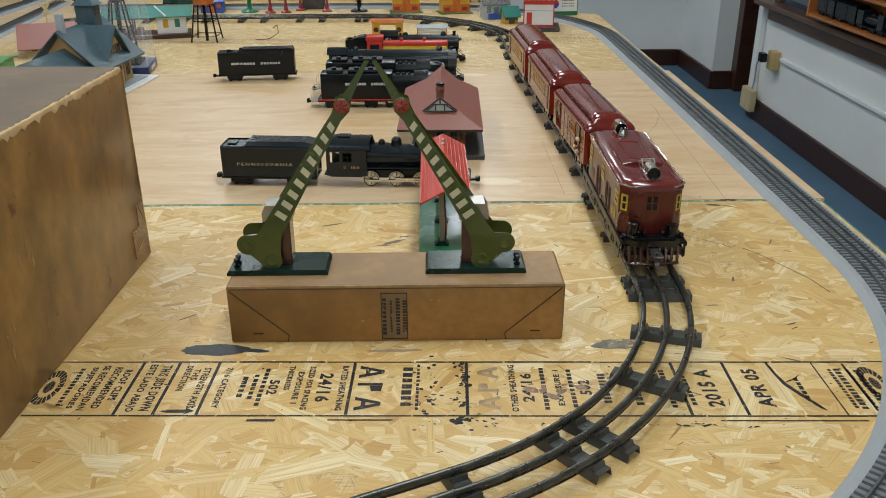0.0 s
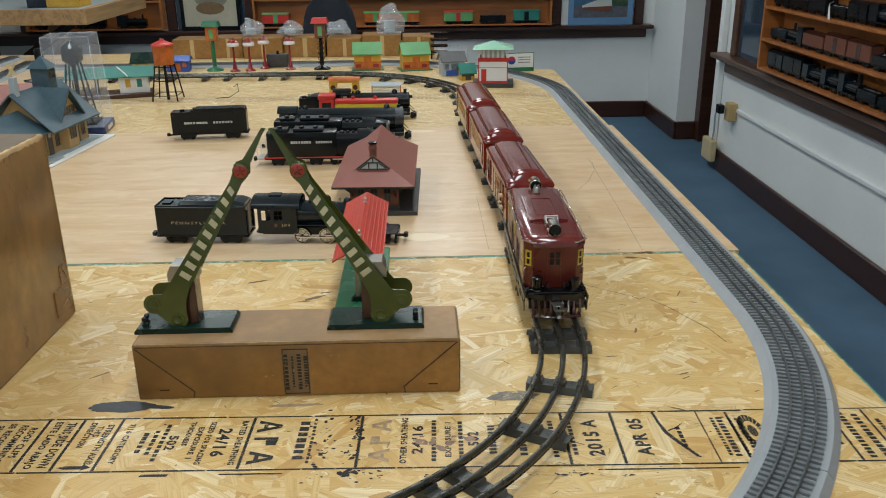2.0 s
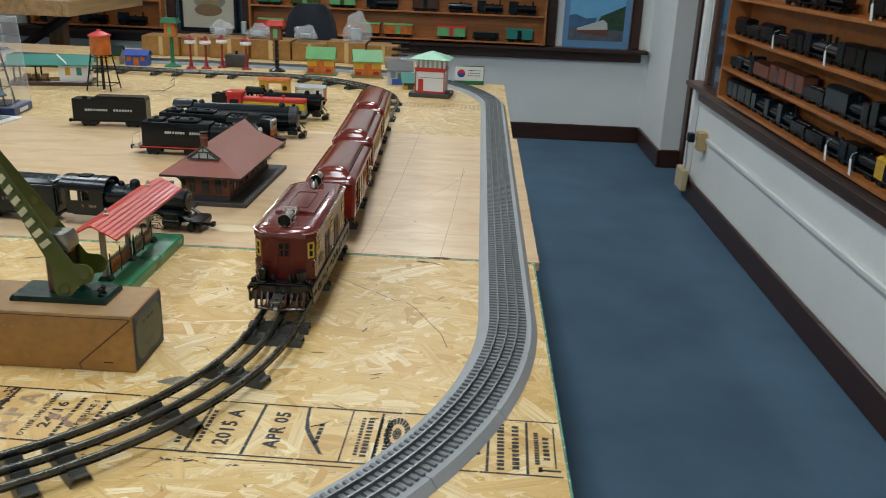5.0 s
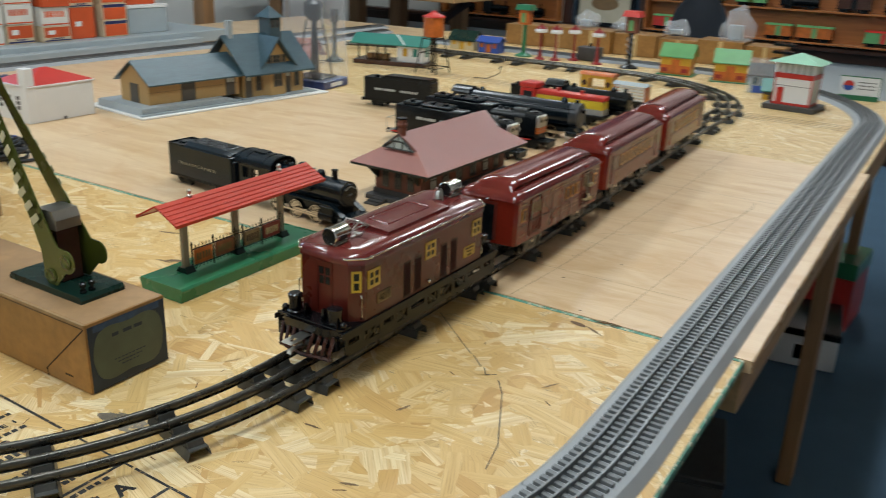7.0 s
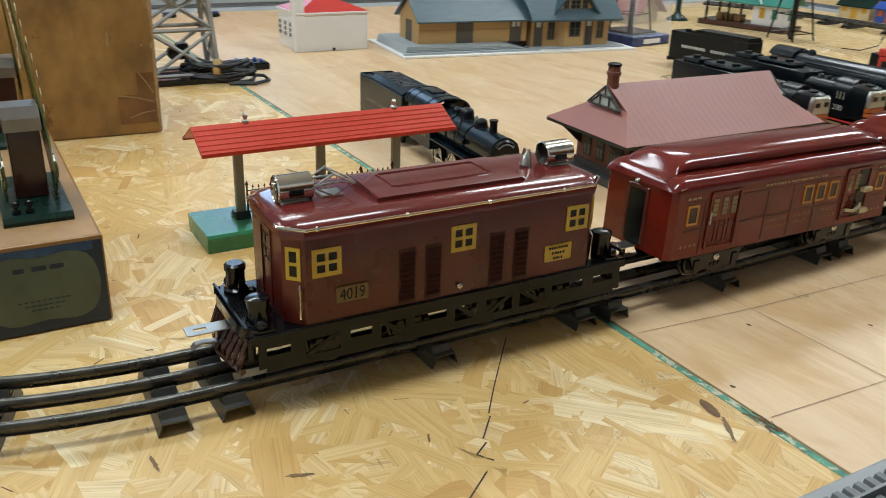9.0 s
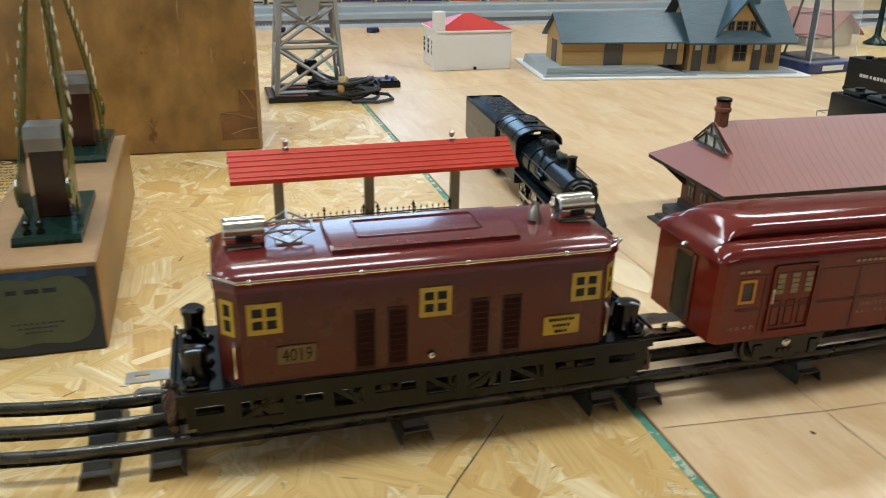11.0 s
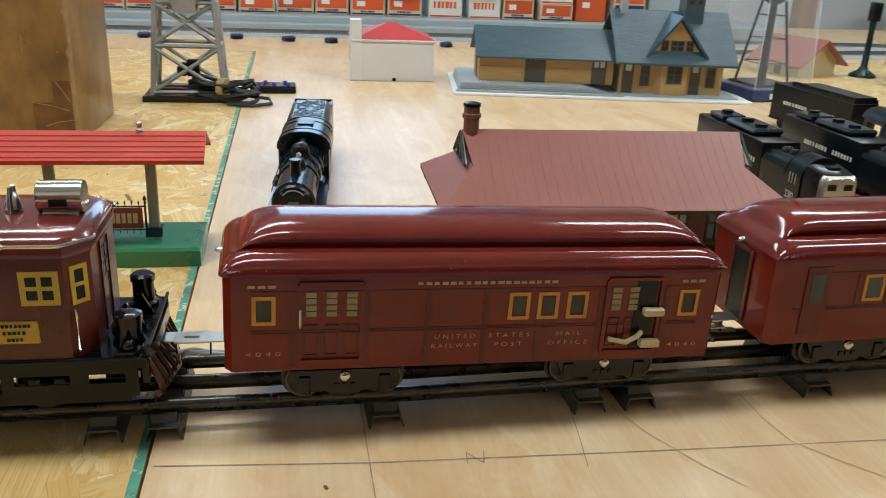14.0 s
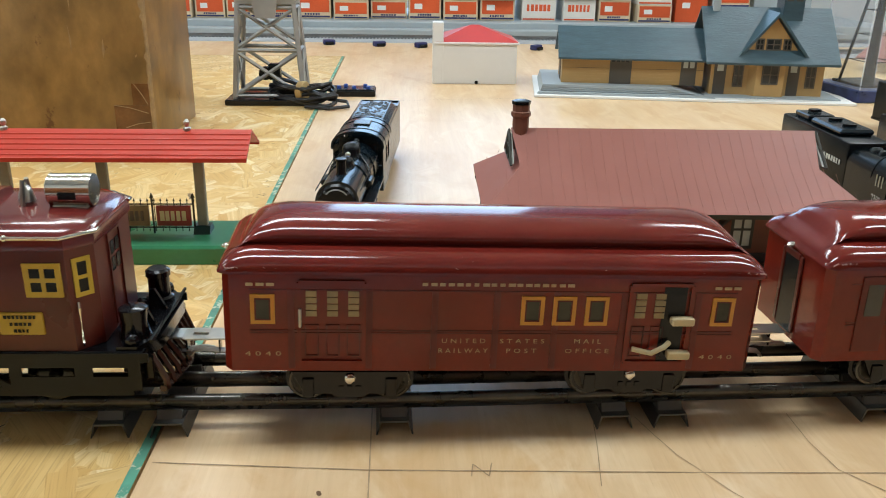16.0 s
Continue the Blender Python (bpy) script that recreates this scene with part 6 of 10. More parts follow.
for x in (-0.055, 0.055):
    b = B()
    prism(b, [(-0.1782, 0.040), (-0.216, 0.0690), (-0.216, 0.0722), (-0.1782, 0.0722)], "x", x - 0.002, x + 0.002)
    part("eave_bracket", b, TRIMDARK, st)

# ---- stamps, pencil lines and plugs on the sheets ----
near_sheet = next(o for o in table.children if o.name.startswith("near_sheet"))
ply_sheet = next(o for o in table.children if o.name.startswith("plywood_sheet"))
far_sheet = next(o for o in table.children if o.name.startswith("far_sheet"))
SK = -1.3


def on_stamp(x, y, a):
    """A place on the stamped strip: x along it, y across it from its middle."""
    return pose(0.10, 1.142, 0.0006, 0, 0, SK) @ pose(x - 0.10, y, 0, 0, 0, a)


def ink(u0, u1, v0, v1, slant=0.0):
    b = B()
    m = on_stamp(0, 0, 0)
    n = max(2, int(max(u1 - u0, v1 - v0) / 0.02))
    vs = [b.verts.new(m @ Vector(p)) for p in ((u0, v0, 0), (u1, v0, 0), (u1 + slant, v1, 0), (u0 + slant, v1, 0))]
    b.faces.new(vs)
    part("stamp_rule", b, INK, near_sheet, smooth=0)


for k in range(9):
    u = -0.44 + 0.121 * k
    ink(u, u + 0.118, 0.0603, 0.0629 + 0.0004 * (k % 3))
    ink(u, u + 0.119, -0.0645, -0.0613 - 0.0004 * (k % 2))
for u in (-0.327, -0.278, -0.224, -0.039, 0.112, 0.459, 0.389):
    ink(u - 0.0022, u + 0.0020, -0.061, 0.060, 0.0006)
rk = random.Random(31)
for k in range(34):
    u, v = rk.choice((0.058, 0.066, 0.100, 0.107)) + rk.gauss(0, 0.004), rk.uniform(-0.058, 0.058)
    du, dv = rk.uniform(0.001, 0.006), rk.uniform(0.001, 0.007)
    ink(u, u + du, v, v + dv, rk.uniform(-0.002, 0.003))
b = B()
m = on_stamp(0, 0, 0)
low = [(0.5175, 0.061), (0.5205, 0.030), (0.5245, 0.006), (0.5360, -0.018), (0.5530, -0.048)]
top = [(0.5215, 0.061), (0.5250, 0.031), (0.5300, 0.009), (0.5410, -0.014), (0.5590, -0.050)]
for i in range(4):
    b.faces.new([b.verts.new(m @ Vector((u, v, 0))) for u, v in (low[i], top[i], top[i + 1], low[i + 1])])
b.faces.new([b.verts.new(m @ Vector((u, v, 0))) for u, v in ((0.530, 0.0115), (0.545, 0.0190), (0.556, 0.0330), (0.543, 0.0210), (0.531, 0.0145))])
part("stamp_rule", b, INK, near_sheet, smooth=0)
ink(0.5795, 0.5815, -0.061, 0.060)
for k in range(2):
    u = 0.650 + 0.104 * k
    ink(u, u + 0.1025, 0.0620, 0.0645)
    ink(u, u + 0.1025, -0.0635, -0.0605)
ink(0.7615, 0.7650, -0.060, 0.012, 0.001)
ink(0.8115, 0.8150, -0.060, 0.060, 0.001)
ink(0.8270, 0.8540, -0.0520, -0.0480, 0.001)
ink(0.8475, 0.8495, -0.0450, 0.0500, 0.001)
ink(0.8260, 0.8310, -0.0540, -0.0430, 0.001)
ink(0.619, 0.6225, -0.052, 0.058, 0.001)
for k in range(60):
    u, v = rk.uniform(-0.43, 0.64), rk.uniform(-0.075, 0.062)
    ink(u, u + rk.uniform(0.001, 0.004), v, v + rk.uniform(0.0008, 0.003), rk.uniform(-0.001, 0.001))
b = B()
m = on_stamp(0, 0, 0)
b.faces.new([b.verts.new(m @ Vector((u, v, 0))) for u, v in ((-0.272, -0.0535), (-0.262, -0.0570), (-0.240, -0.0570), (-0.240, -0.0600), (-0.228, -0.0530), (-0.240, -0.0465), (-0.240, -0.0500), (-0.262, -0.0500))])
part("stamp_arrow", b, INK, near_sheet, smooth=0)
ink(-0.06, 0.02, -0.073, -0.0705)
ink(0.42, 0.60, -0.074, -0.0715)
ink(-0.16, -0.125, -0.075, -0.070, 0.002)
for s, x, y, a, h, w in (("RATED SHEATHING", -0.050, 0.0, -90, 0.0070, 0.104), ("24/16", -0.073, 0.0, -90, 0.0150, 0.066), ("SIZED FOR SPACING", -0.094, 0.0, -90, 0.0066, 0.100), ("EXPOSURE 1", -0.108, 0.0, -90, 0.0066, 0.074), ("THICKNESS", -0.122, 0.022, -90, 0.0062, 0.058), ("502", -0.140, 0.0, -90, 0.0110, 0.034), ("7/16 CATEGORY", -0.206, 0.0, -90, 0.0070, 0.094), ("STRENGTH AXIS", -0.236, 0.0, -90, 0.0078, 0.094), ("THIS", -0.249, 0.030, -90, 0.0072, 0.026), ("DIRECTION", -0.261, 0.022, -90, 0.0072, 0.060), ("THIS SIDE DOWN", -0.292, 0.0, -90, 0.0105, 0.106), ("ESTE LADO ABAJO", -0.312, 0.0, -90, 0.0105, 0.110), ("ROOF CLIPS", -0.341, 0.006, -90, 0.0085, 0.072), ("RECOMMENDED", -0.356, 0.0, -90, 0.0085, 0.096), ("SE RECOMIENDAN", -0.373, 0.0, -90, 0.0080, 0.104), ("SUJETADORES", -0.389, 0.0, -90, 0.0080, 0.096), ("2015 A", 0.425, 0.0, 90, 0.0170, 0.086), ("APR 05", 0.489, 0.0, 90, 0.0165, 0.088), ("OTHER SHEATHING", 0.172, 0.0, 90, 0.0072, 0.108), ("24/16", 0.190, 0.0, 90, 0.0125, 0.066), ("EXPOSURE 1", 0.231, 0.0, 90, 0.0066, 0.082), ("502", 0.265, 0.0, 90, 0.0125, 0.034)):
    words(s, INK, near_sheet, on_stamp(x, y, a), h * 1.25, w, "stamp_lettering", bold=0.035, space=1.12)
# worn or unreadable lines of the stamp
for i, (x, n, h, w) in enumerate(((-0.154, 9, 0.006, 0.090), (-0.166, 6, 0.006, 0.060), (-0.180, 5, 0.007, 0.050), (0.034, 7, 0.013, 0.096), (0.048, 12, 0.004, 0.108), (0.212, 12, 0.006, 0.100), (0.248, 10, 0.006, 0.090), (0.290, 9, 0.010, 0.070), (0.330, 8, 0.010, 0.080), (0.372, 11, 0.007, 0.090), (0.398, 9, 0.006, 0.080), (0.545, 5, 0.006, 0.05), (0.598, 14, 0.005, 0.092), (0.608, 12, 0.008, 0.096), (0.622, 13, 0.005, 0.092), (0.634, 12, 0.008, 0.090), (-0.404, 12, 0.006, 0.090), (0.751, 6, 0.006, 0.050), (0.780, 13, 0.009, 0.110), (0.799, 11, 0.009, 0.104), (0.826, 13, 0.006, 0.076), (0.838, 6, 0.008, 0.055))):
    b = B()
    bars(b, on_stamp(x, 0, 90 if x > 0.1 else -90), w, h, n, i, 0.0)
    part("stamp_worn_line", b, INK, near_sheet, smooth=0, kind="stuff")
# the grading mark: three heavy plain shapes, once black and once grey
for x, a, gap in ((-0.014, -90, 0.037), (0.140, 90, 0.035)):
    for k in (-1, 0, 1):
        b = B()
        m = on_stamp(x, 0, a) @ Matrix.Translation((gap * k, 0, 0))
        hgt = 0.0165 if a < 0 else 0.0135
        if k == 0:
            for q in (((-0.010, -hgt), (-0.004, -hgt), (-0.004, hgt), (-0.010, hgt)), ((-0.0035, hgt), (0.009, hgt * 0.9), (0.009, hgt * 0.1), (-0.0035, 0.0))):
                b.faces.new([b.verts.new(m @ Vector((u, v, 0))) for u, v in q])
        else:
            for q in (((-0.015, -hgt), (-0.008, -hgt), (0.002, hgt), (-0.004, hgt)), ((0.008, -hgt), (0.015, -hgt), (0.004, hgt), (-0.002, hgt)), ((-0.008, -hgt * 0.5), (0.008, -hgt * 0.5), (0.006, -hgt * 0.15), (-0.006, -hgt * 0.15))):
                b.faces.new([b.verts.new(m @ Vector((u, v, 0.0001 * len(b.faces)))) for u, v in q])
        part("stamp_shape", b, INK if a < 0 else PENCIL, near_sheet, smooth=0)
for x, y in ((-0.432, 0.0), (0.645, 0.01)):
    b = B()
    m = on_stamp(x, y, 0)
    for r0, r1 in ((0.0, 0.35), (0.6, 1.0)):
        for i in range(20):
            a0, a1 = 6.28318 * i / 20, 6.28318 * (i + 0.8) / 20
            q = [(r0 * math.cos(a0), r0 * math.sin(a0)), (r1 * math.cos(a0), r1 * math.sin(a0)), (r1 * math.cos(a1), r1 * math.sin(a1)), (r0 * math.cos(a1), r0 * math.sin(a1))]
            if r0 == 0.0:
                q = q[1:]
            b.faces.new([b.verts.new(m @ Vector((0.017 * u, 0.040 * v, 0))) for u, v in q])
    part("stamp_seal", b, INK, near_sheet, smooth=0, kind="stuff")


def blot(name, mat, parent, x, y, rx, ry, a=0, z=0.00064, seed=0, rough=0.12):
    r = random.Random(seed)
    b = B()
    m = pose(x, y, z, 0, 0, a)
    vs = []
    for i in range(28):
        t = 6.28318 * i / 28
        k = 1 + r.uniform(-rough, rough)
        vs.append(b.verts.new(m @ Vector((rx * k * math.cos(t), ry * k * math.sin(t), 0))))
    b.faces.new(vs)
    return part(name, b, mat, parent, smooth=0)


blot("ink_smudge", SMUDGE, near_sheet, -0.236, 1.2435, 0.048, 0.0155, -1, seed=1, rough=0.07)
blot("ink_smudge", SMUDGE, near_sheet, -0.180, 1.240, 0.020, 0.0050, -8, z=0.00066, seed=11)
blot("ink_smudge", FAINT, near_sheet, 0.330, 1.246, 0.034, 0.014, 2, seed=2, rough=0.2)
blot("ink_smudge", PENCIL, near_sheet, 0.015, 1.236, 0.040, 0.004, 1, seed=3)
for i, (x, y, rx, ry, a) in enumerate(((0.0, 1.616, 0.022, 0.005, 30), (0.02, 1.64, 0.012, 0.003, 10), (-0.02, 1.60, 0.014, 0.002, 5), (-0.12, 1.70, 0.020, 0.003, 20), (-0.978, 1.828 - 0.1, 0.012, 0.006, 0), (0.562, 1.449, 0.010, 0.002, 70), (0.663, 1.778, 0.016, 0.0022, -30), (0.60, 1.30, 0.010, 0.002, 20), (0.50, 1.36, 0.012, 0.0016, 5), (0.56, 1.20, 0.014, 0.0016, -25), (-0.30, 1.34, 0.016, 0.0018, 40), (0.68, 1.60, 0.012, 0.0014, 60))):
    blot("wood_knot", LABELTAN, near_sheet, x, y, rx, ry, a, 0.00062, i, 0.3)


def lens(parent, mat, x, y, L, W, z, name="plywood_plug"):
    b = B()
    m = pose(x, y, z)
    up = [(-L / 2 + L * i / 16, W * (1 - (2 * i / 16 - 1) ** 2)) for i in range(17)]
    pts = up + [(u, -v) for u, v in up[-2:0:-1]]
    b.faces.new([b.verts.new(m @ Vector((u, v, 0))) for u, v in pts])
    part(name, b, mat, parent, "pale oval plug", 0)


lens(ply_sheet, PLUG, 0.208, 1.936, 0.120, 0.026, 0.0012)
lens(ply_sheet, PLUG, 0.200, 2.985, 0.130, 0.022, 0.0012)


def scribe(parent, mat, pts, w, z, name="pencil_line"):
    b = B()
    for (xa, ya), (xb, yb) in zip(pts, pts[1:]):
        d = Vector((xb - xa, yb - ya)).normalized() * w / 2
        b.faces.new([b.verts.new(p) for p in ((xa - d.y, ya + d.x, z), (xa + d.y, ya - d.x, z), (xb + d.y, yb - d.x, z), (xb - d.y, yb + d.x, z))])
    part(name, b, mat, parent, smooth=0)


PZ = 0.0012
scribe(ply_sheet, PENCIL, [(0.506, 1.82), (0.518, 1.967), (0.526, 2.19), (0.533, 2.45), (0.54, 3.02)], 0.0011, PZ)
for y in (1.967, 2.60):
    scribe(ply_sheet, PENCIL, [(0.10, y - 0.003), (0.80, y + 0.003)], 0.0009, PZ + 0.00005)
scribe(ply_sheet, PENCIL, [(0.698, 2.586), (0.705, 2.54), (0.695, 2.461), (0.66, 2.36), (0.615, 2.272)], 0.0012, PZ)
scribe(ply_sheet, PENCIL, [(0.669, 1.822), (0.685, 2.14), (0.701, 2.56)], 0.0010, PZ)
scribe(ply_sheet, PENCIL, [(0.527, 2.036), (0.513, 2.038), (0.527, 2.048), (0.512, 2.051)], 0.0008, PZ + 0.00015, "pencil_letter")
scribe(ply_sheet, PENCIL, [(0.455, 2.165), (0.480, 2.173), (0.505, 2.182), (0.519, 2.190), (0.548, 2.206), (0.575, 2.225)], 0.0007, PZ + 0.00012, "check_line")
scribe(ply_sheet, PENCIL, [(0.452, 2.283), (0.490, 2.283), (0.525, 2.288), (0.552, 2.310), (0.580, 2.336)], 0.0007, PZ + 0.00012, "check_line")
scribe(ply_sheet, PENCIL, [(0.455, 2.133), (0.495, 2.128), (0.540, 2.121)], 0.0006, PZ + 0.00012, "check_line")
scribe(ply_sheet, PENCIL, [(0.345, 1.85), (0.346, 2.23)], 0.0009, PZ)
scribe(ply_sheet, PENCIL, [(-0.83, 1.83), (-0.90, 2.3)], 0.0009, PZ)
scribe(near_sheet, INK, [(0.455, 1.700), (0.526, 1.640), (0.557, 1.615)], 0.0011, 0.0006, "ink_line")
scribe(near_sheet, INK, [(0.561, 1.614), (0.585, 1.592)], 0.0013, 0.0006, "ink_line")
scribe(near_sheet, INK, [(0.590, 1.592), (0.600, 1.577), (0.612, 1.585)], 0.0014, 0.0006, "ink_line")
scribe(near_sheet, INK, [(0.620, 1.574), (0.640, 1.547), (0.689, 1.447), (0.700, 1.40)], 0.0013, 0.0006, "ink_line")
# ink that bled and flaked round the worn part of the stamp
spot = random.Random(31)


def splotches(name, mat, n, cx, cy, sx, sy, r0, r1, label, flat=0.6):
    b = B()
    for k in range(n):
        u, v, r = spot.gauss(cx, sx), min(0.076, max(-0.092, spot.gauss(cy, sy))), r0 + (r1 - r0) * spot.random() ** 2
        m = on_stamp(u, v, spot.uniform(-40, 40))
        b.faces.new([b.verts.new(m @ Vector((r * spot.uniform(0.55, 1.2) * math.cos(q * 0.6283), r * flat * spot.uniform(0.5, 1.2) * math.sin(q * 0.6283), 0.00004 + 0.000002 * k))) for q in range(10)])
    part(name, b, mat, near_sheet, label, 0, "stuff")


splotches("ink_splotch", INK, 26, 0.108, 0.000, 0.005, 0.045, 0.0015, 0.0075, "flaked black ink splotches")
splotches("ink_splotch", INK, 9, 0.112, -0.070, 0.012, 0.004, 0.0020, 0.0100, "flaked black ink splotches")
splotches("ink_splotch", INK, 34, 0.058, -0.010, 0.008, 0.050, 0.0006, 0.0036, "flaked black ink splotches")
splotches("ink_splotch", INK, 16, 0.400, -0.081, 0.035, 0.0025, 0.0015, 0.0080, "bled streak of black ink", 0.3)
splotches("ink_splotch", INK, 30, 0.150, -0.078, 0.160, 0.006, 0.0005, 0.0036, "flaked black ink splotches")
splotches("brown_stain", STAIN, 12, 0.235, -0.006, 0.026, 0.012, 0.0040, 0.0130, "faint purple-brown stains")
chip = random.Random(5)
b = B()
for k in range(9):
    u, v = 0.672 + chip.uniform(-0.016, 0.016), S1 - 0.004 + chip.uniform(-0.004, 0.003)
    a = chip.uniform(-0.5, 0.5)
    ln = chip.uniform(0.004, 0.011)
    pipe(b, [(u - ln * math.cos(a), v - ln * math.sin(a), 0.0012), (u, v, 0.0022), (u + ln * math.cos(a), v + ln * math.sin(a), 0.0014)], 0.0005, 4)
part("splinter", b, DARKSLIVER, near_sheet, "torn splinters at the seam", 0, "stuff")
blot("dark_strand", BARK, near_sheet, 0.635, 1.786, 0.014, 0.005, -12, seed=8, rough=0.05)
for x, y in ((0.543, 1.936), (0.60, 2.05), (0.62, 1.83)):
    blot("knot", BARK, ply_sheet, x, y, 0.0028, 0.0016, 20, z=PZ, seed=int(x * 100))
# faded stamp on the far sheet
for i in range(4):
    b = B()
    bars(b, pose(-0.2, 3.575 + 0.028 * i, 0.0006), 1.90, 0.010, 110, 20 + i, 0.0)
    part("stamp_worn_line", b, PENCIL, far_sheet, smooth=0, kind="stuff")

# ---- smaller black trains standing on the plywood ----
def drum(bm, x0, x1, y, z, r, r2=None, n=20):
    cyl(bm, (x0, y, z), (x1, y, z), r, r if r2 is None else r2, n)


def small_truck(parent, x, w=0.022, mat=None):
    b = B()
    for s in (-1, 1):
        prism(b, [(x - 0.024, 0.009), (x - 0.018, 0.0035), (x + 0.018, 0.0035), (x + 0.024, 0.009), (x + 0.024, 0.016), (x - 0.024, 0.016)], "y", s * w - 0.0012, s * w + 0.0012)
        for dx in (-0.014, 0.014):
            box(b, x + dx - 0.004, x + dx + 0.004, s * w - 0.003, s * w + 0.003, 0.005, 0.014, 0.0008)
    box(b, x - 0.010, x + 0.010, -w, w, 0.010, 0.0165)
    t = part("truck", b, mat or BLACK, parent)
    for dx in (-0.014, 0.014):
        for s in (-1, 1):
            b = B()
            cyl(b, (x + dx, s * (w - 0.006), 0.0085), (x + dx, s * (w - 0.002), 0.0085), 0.0085, n=14)
            part("wheel", b, STEEL if mat else BLACK, t)
    return t


def hook(parent, x, s):
    b = B()
    box(b, min(x, x + s * 0.016), max(x, x + s * 0.016), -0.0035, 0.0035, 0.011, 0.016, 0.001)
    box(b, min(x + s * 0.011, x + s * 0.021), max(x + s * 0.011, x + s * 0.021), -0.0065, 0.0065, 0.010, 0.020, 0.0015)
    part("coupler", b, BLACK, parent)


def tender(m, L, label, txt=None, barsn=0, mat=BLACK, top=0.094, group="black steam trains", coal=True):
    t = thing("tender", label, "toy tender", m, group)
    b = B()
    box(b, -L / 2, L / 2, -0.027, 0.027, 0.021, top - 0.006, 0.0012)
    part("body", b, mat, t)
    part("frame", box(B(), -L / 2 - 0.004, L / 2 + 0.004, -0.026, 0.026, 0.0166, 0.0208, 0.0006), BLACK, t)
    x0, x1 = -L * 0.22, L * 0.40
    b = B()
    if coal:
        rings = []
        for k in range(9):
            x = x0 + (x1 - x0) * k / 8
            e = math.sin(math.pi * min(1, max(0.0, (k + 0.6) / 9.2)))
            rings.append([(x, -0.0235, top - 0.0062), (x, -0.017, top - 0.004 + 0.009 * e), (x, 0.0, top - 0.002 + 0.011 * e * random.uniform(0.8, 1.1)), (x, 0.017, top - 0.004 + 0.009 * e), (x, 0.0235, top - 0.0062)])
        loft(b, rings)
        lump = random.Random(int(L * 1000))
        for k in range(90):
            x, y = x0 + (x1 - x0) * lump.uniform(0.06, 0.94), lump.uniform(-0.019, 0.019)
            e = math.sin(math.pi * (x - x0) / (x1 - x0))
            ball(b, (x, y, top - 0.003 + (0.010 - 8.0 * y * y) * e), lump.uniform(0.0022, 0.0042), 1.2, 1, 0.8, 6)
        part("coal_load", b, COAL, t, "moulded black coal load", 20)
    else:
        prism(b, [(x0, top - 0.0062), (L / 2 - 0.004, top - 0.0062), (L / 2 - 0.004, top + 0.004), (x0 + 0.010, top + 0.004)], "y", -0.0228, 0.0228)
        part("oil_bunker", b, mat, t, "flat-topped raised oil bunker")
    for s in (-1, 1):
        part("coal_board", box(B(), x0 - 0.004, L / 2 - 0.002, s * 0.0245 - 0.0015, s * 0.0245 + 0.0015, top - 0.0062, top), mat, t)
    b = B()
    cyl(b, (-L * 0.36, 0, top - 0.0062), (-L * 0.36, 0, top - 0.001), 0.008, n=14)
    part("water_hatch", b, mat, t)
    for x in (-L * 0.30, L * 0.30):
        small_truck(t, x)
    hook(t, -L / 2 - 0.002, -1)
    for s, fl in ((-1, face_ny),):
        if txt:
            words(txt, LETTERGOLD, t, fl(0.0, -0.0274, 0.052), 0.0066, L * 0.66, space=1.5)
        elif barsn:
            part("line_lettering", bars(B(), fl(-L * 0.17, -0.0274, 0.056), L * 0.32, 0.0070, 8, 2), LETTERWHITE, t, "white line of lettering")
            part("line_lettering", bars(B(), fl(L * 0.19, -0.0274, 0.056), L * 0.27, 0.0070, 7, 3), LETTERWHITE, t, "white line of lettering")
    return t


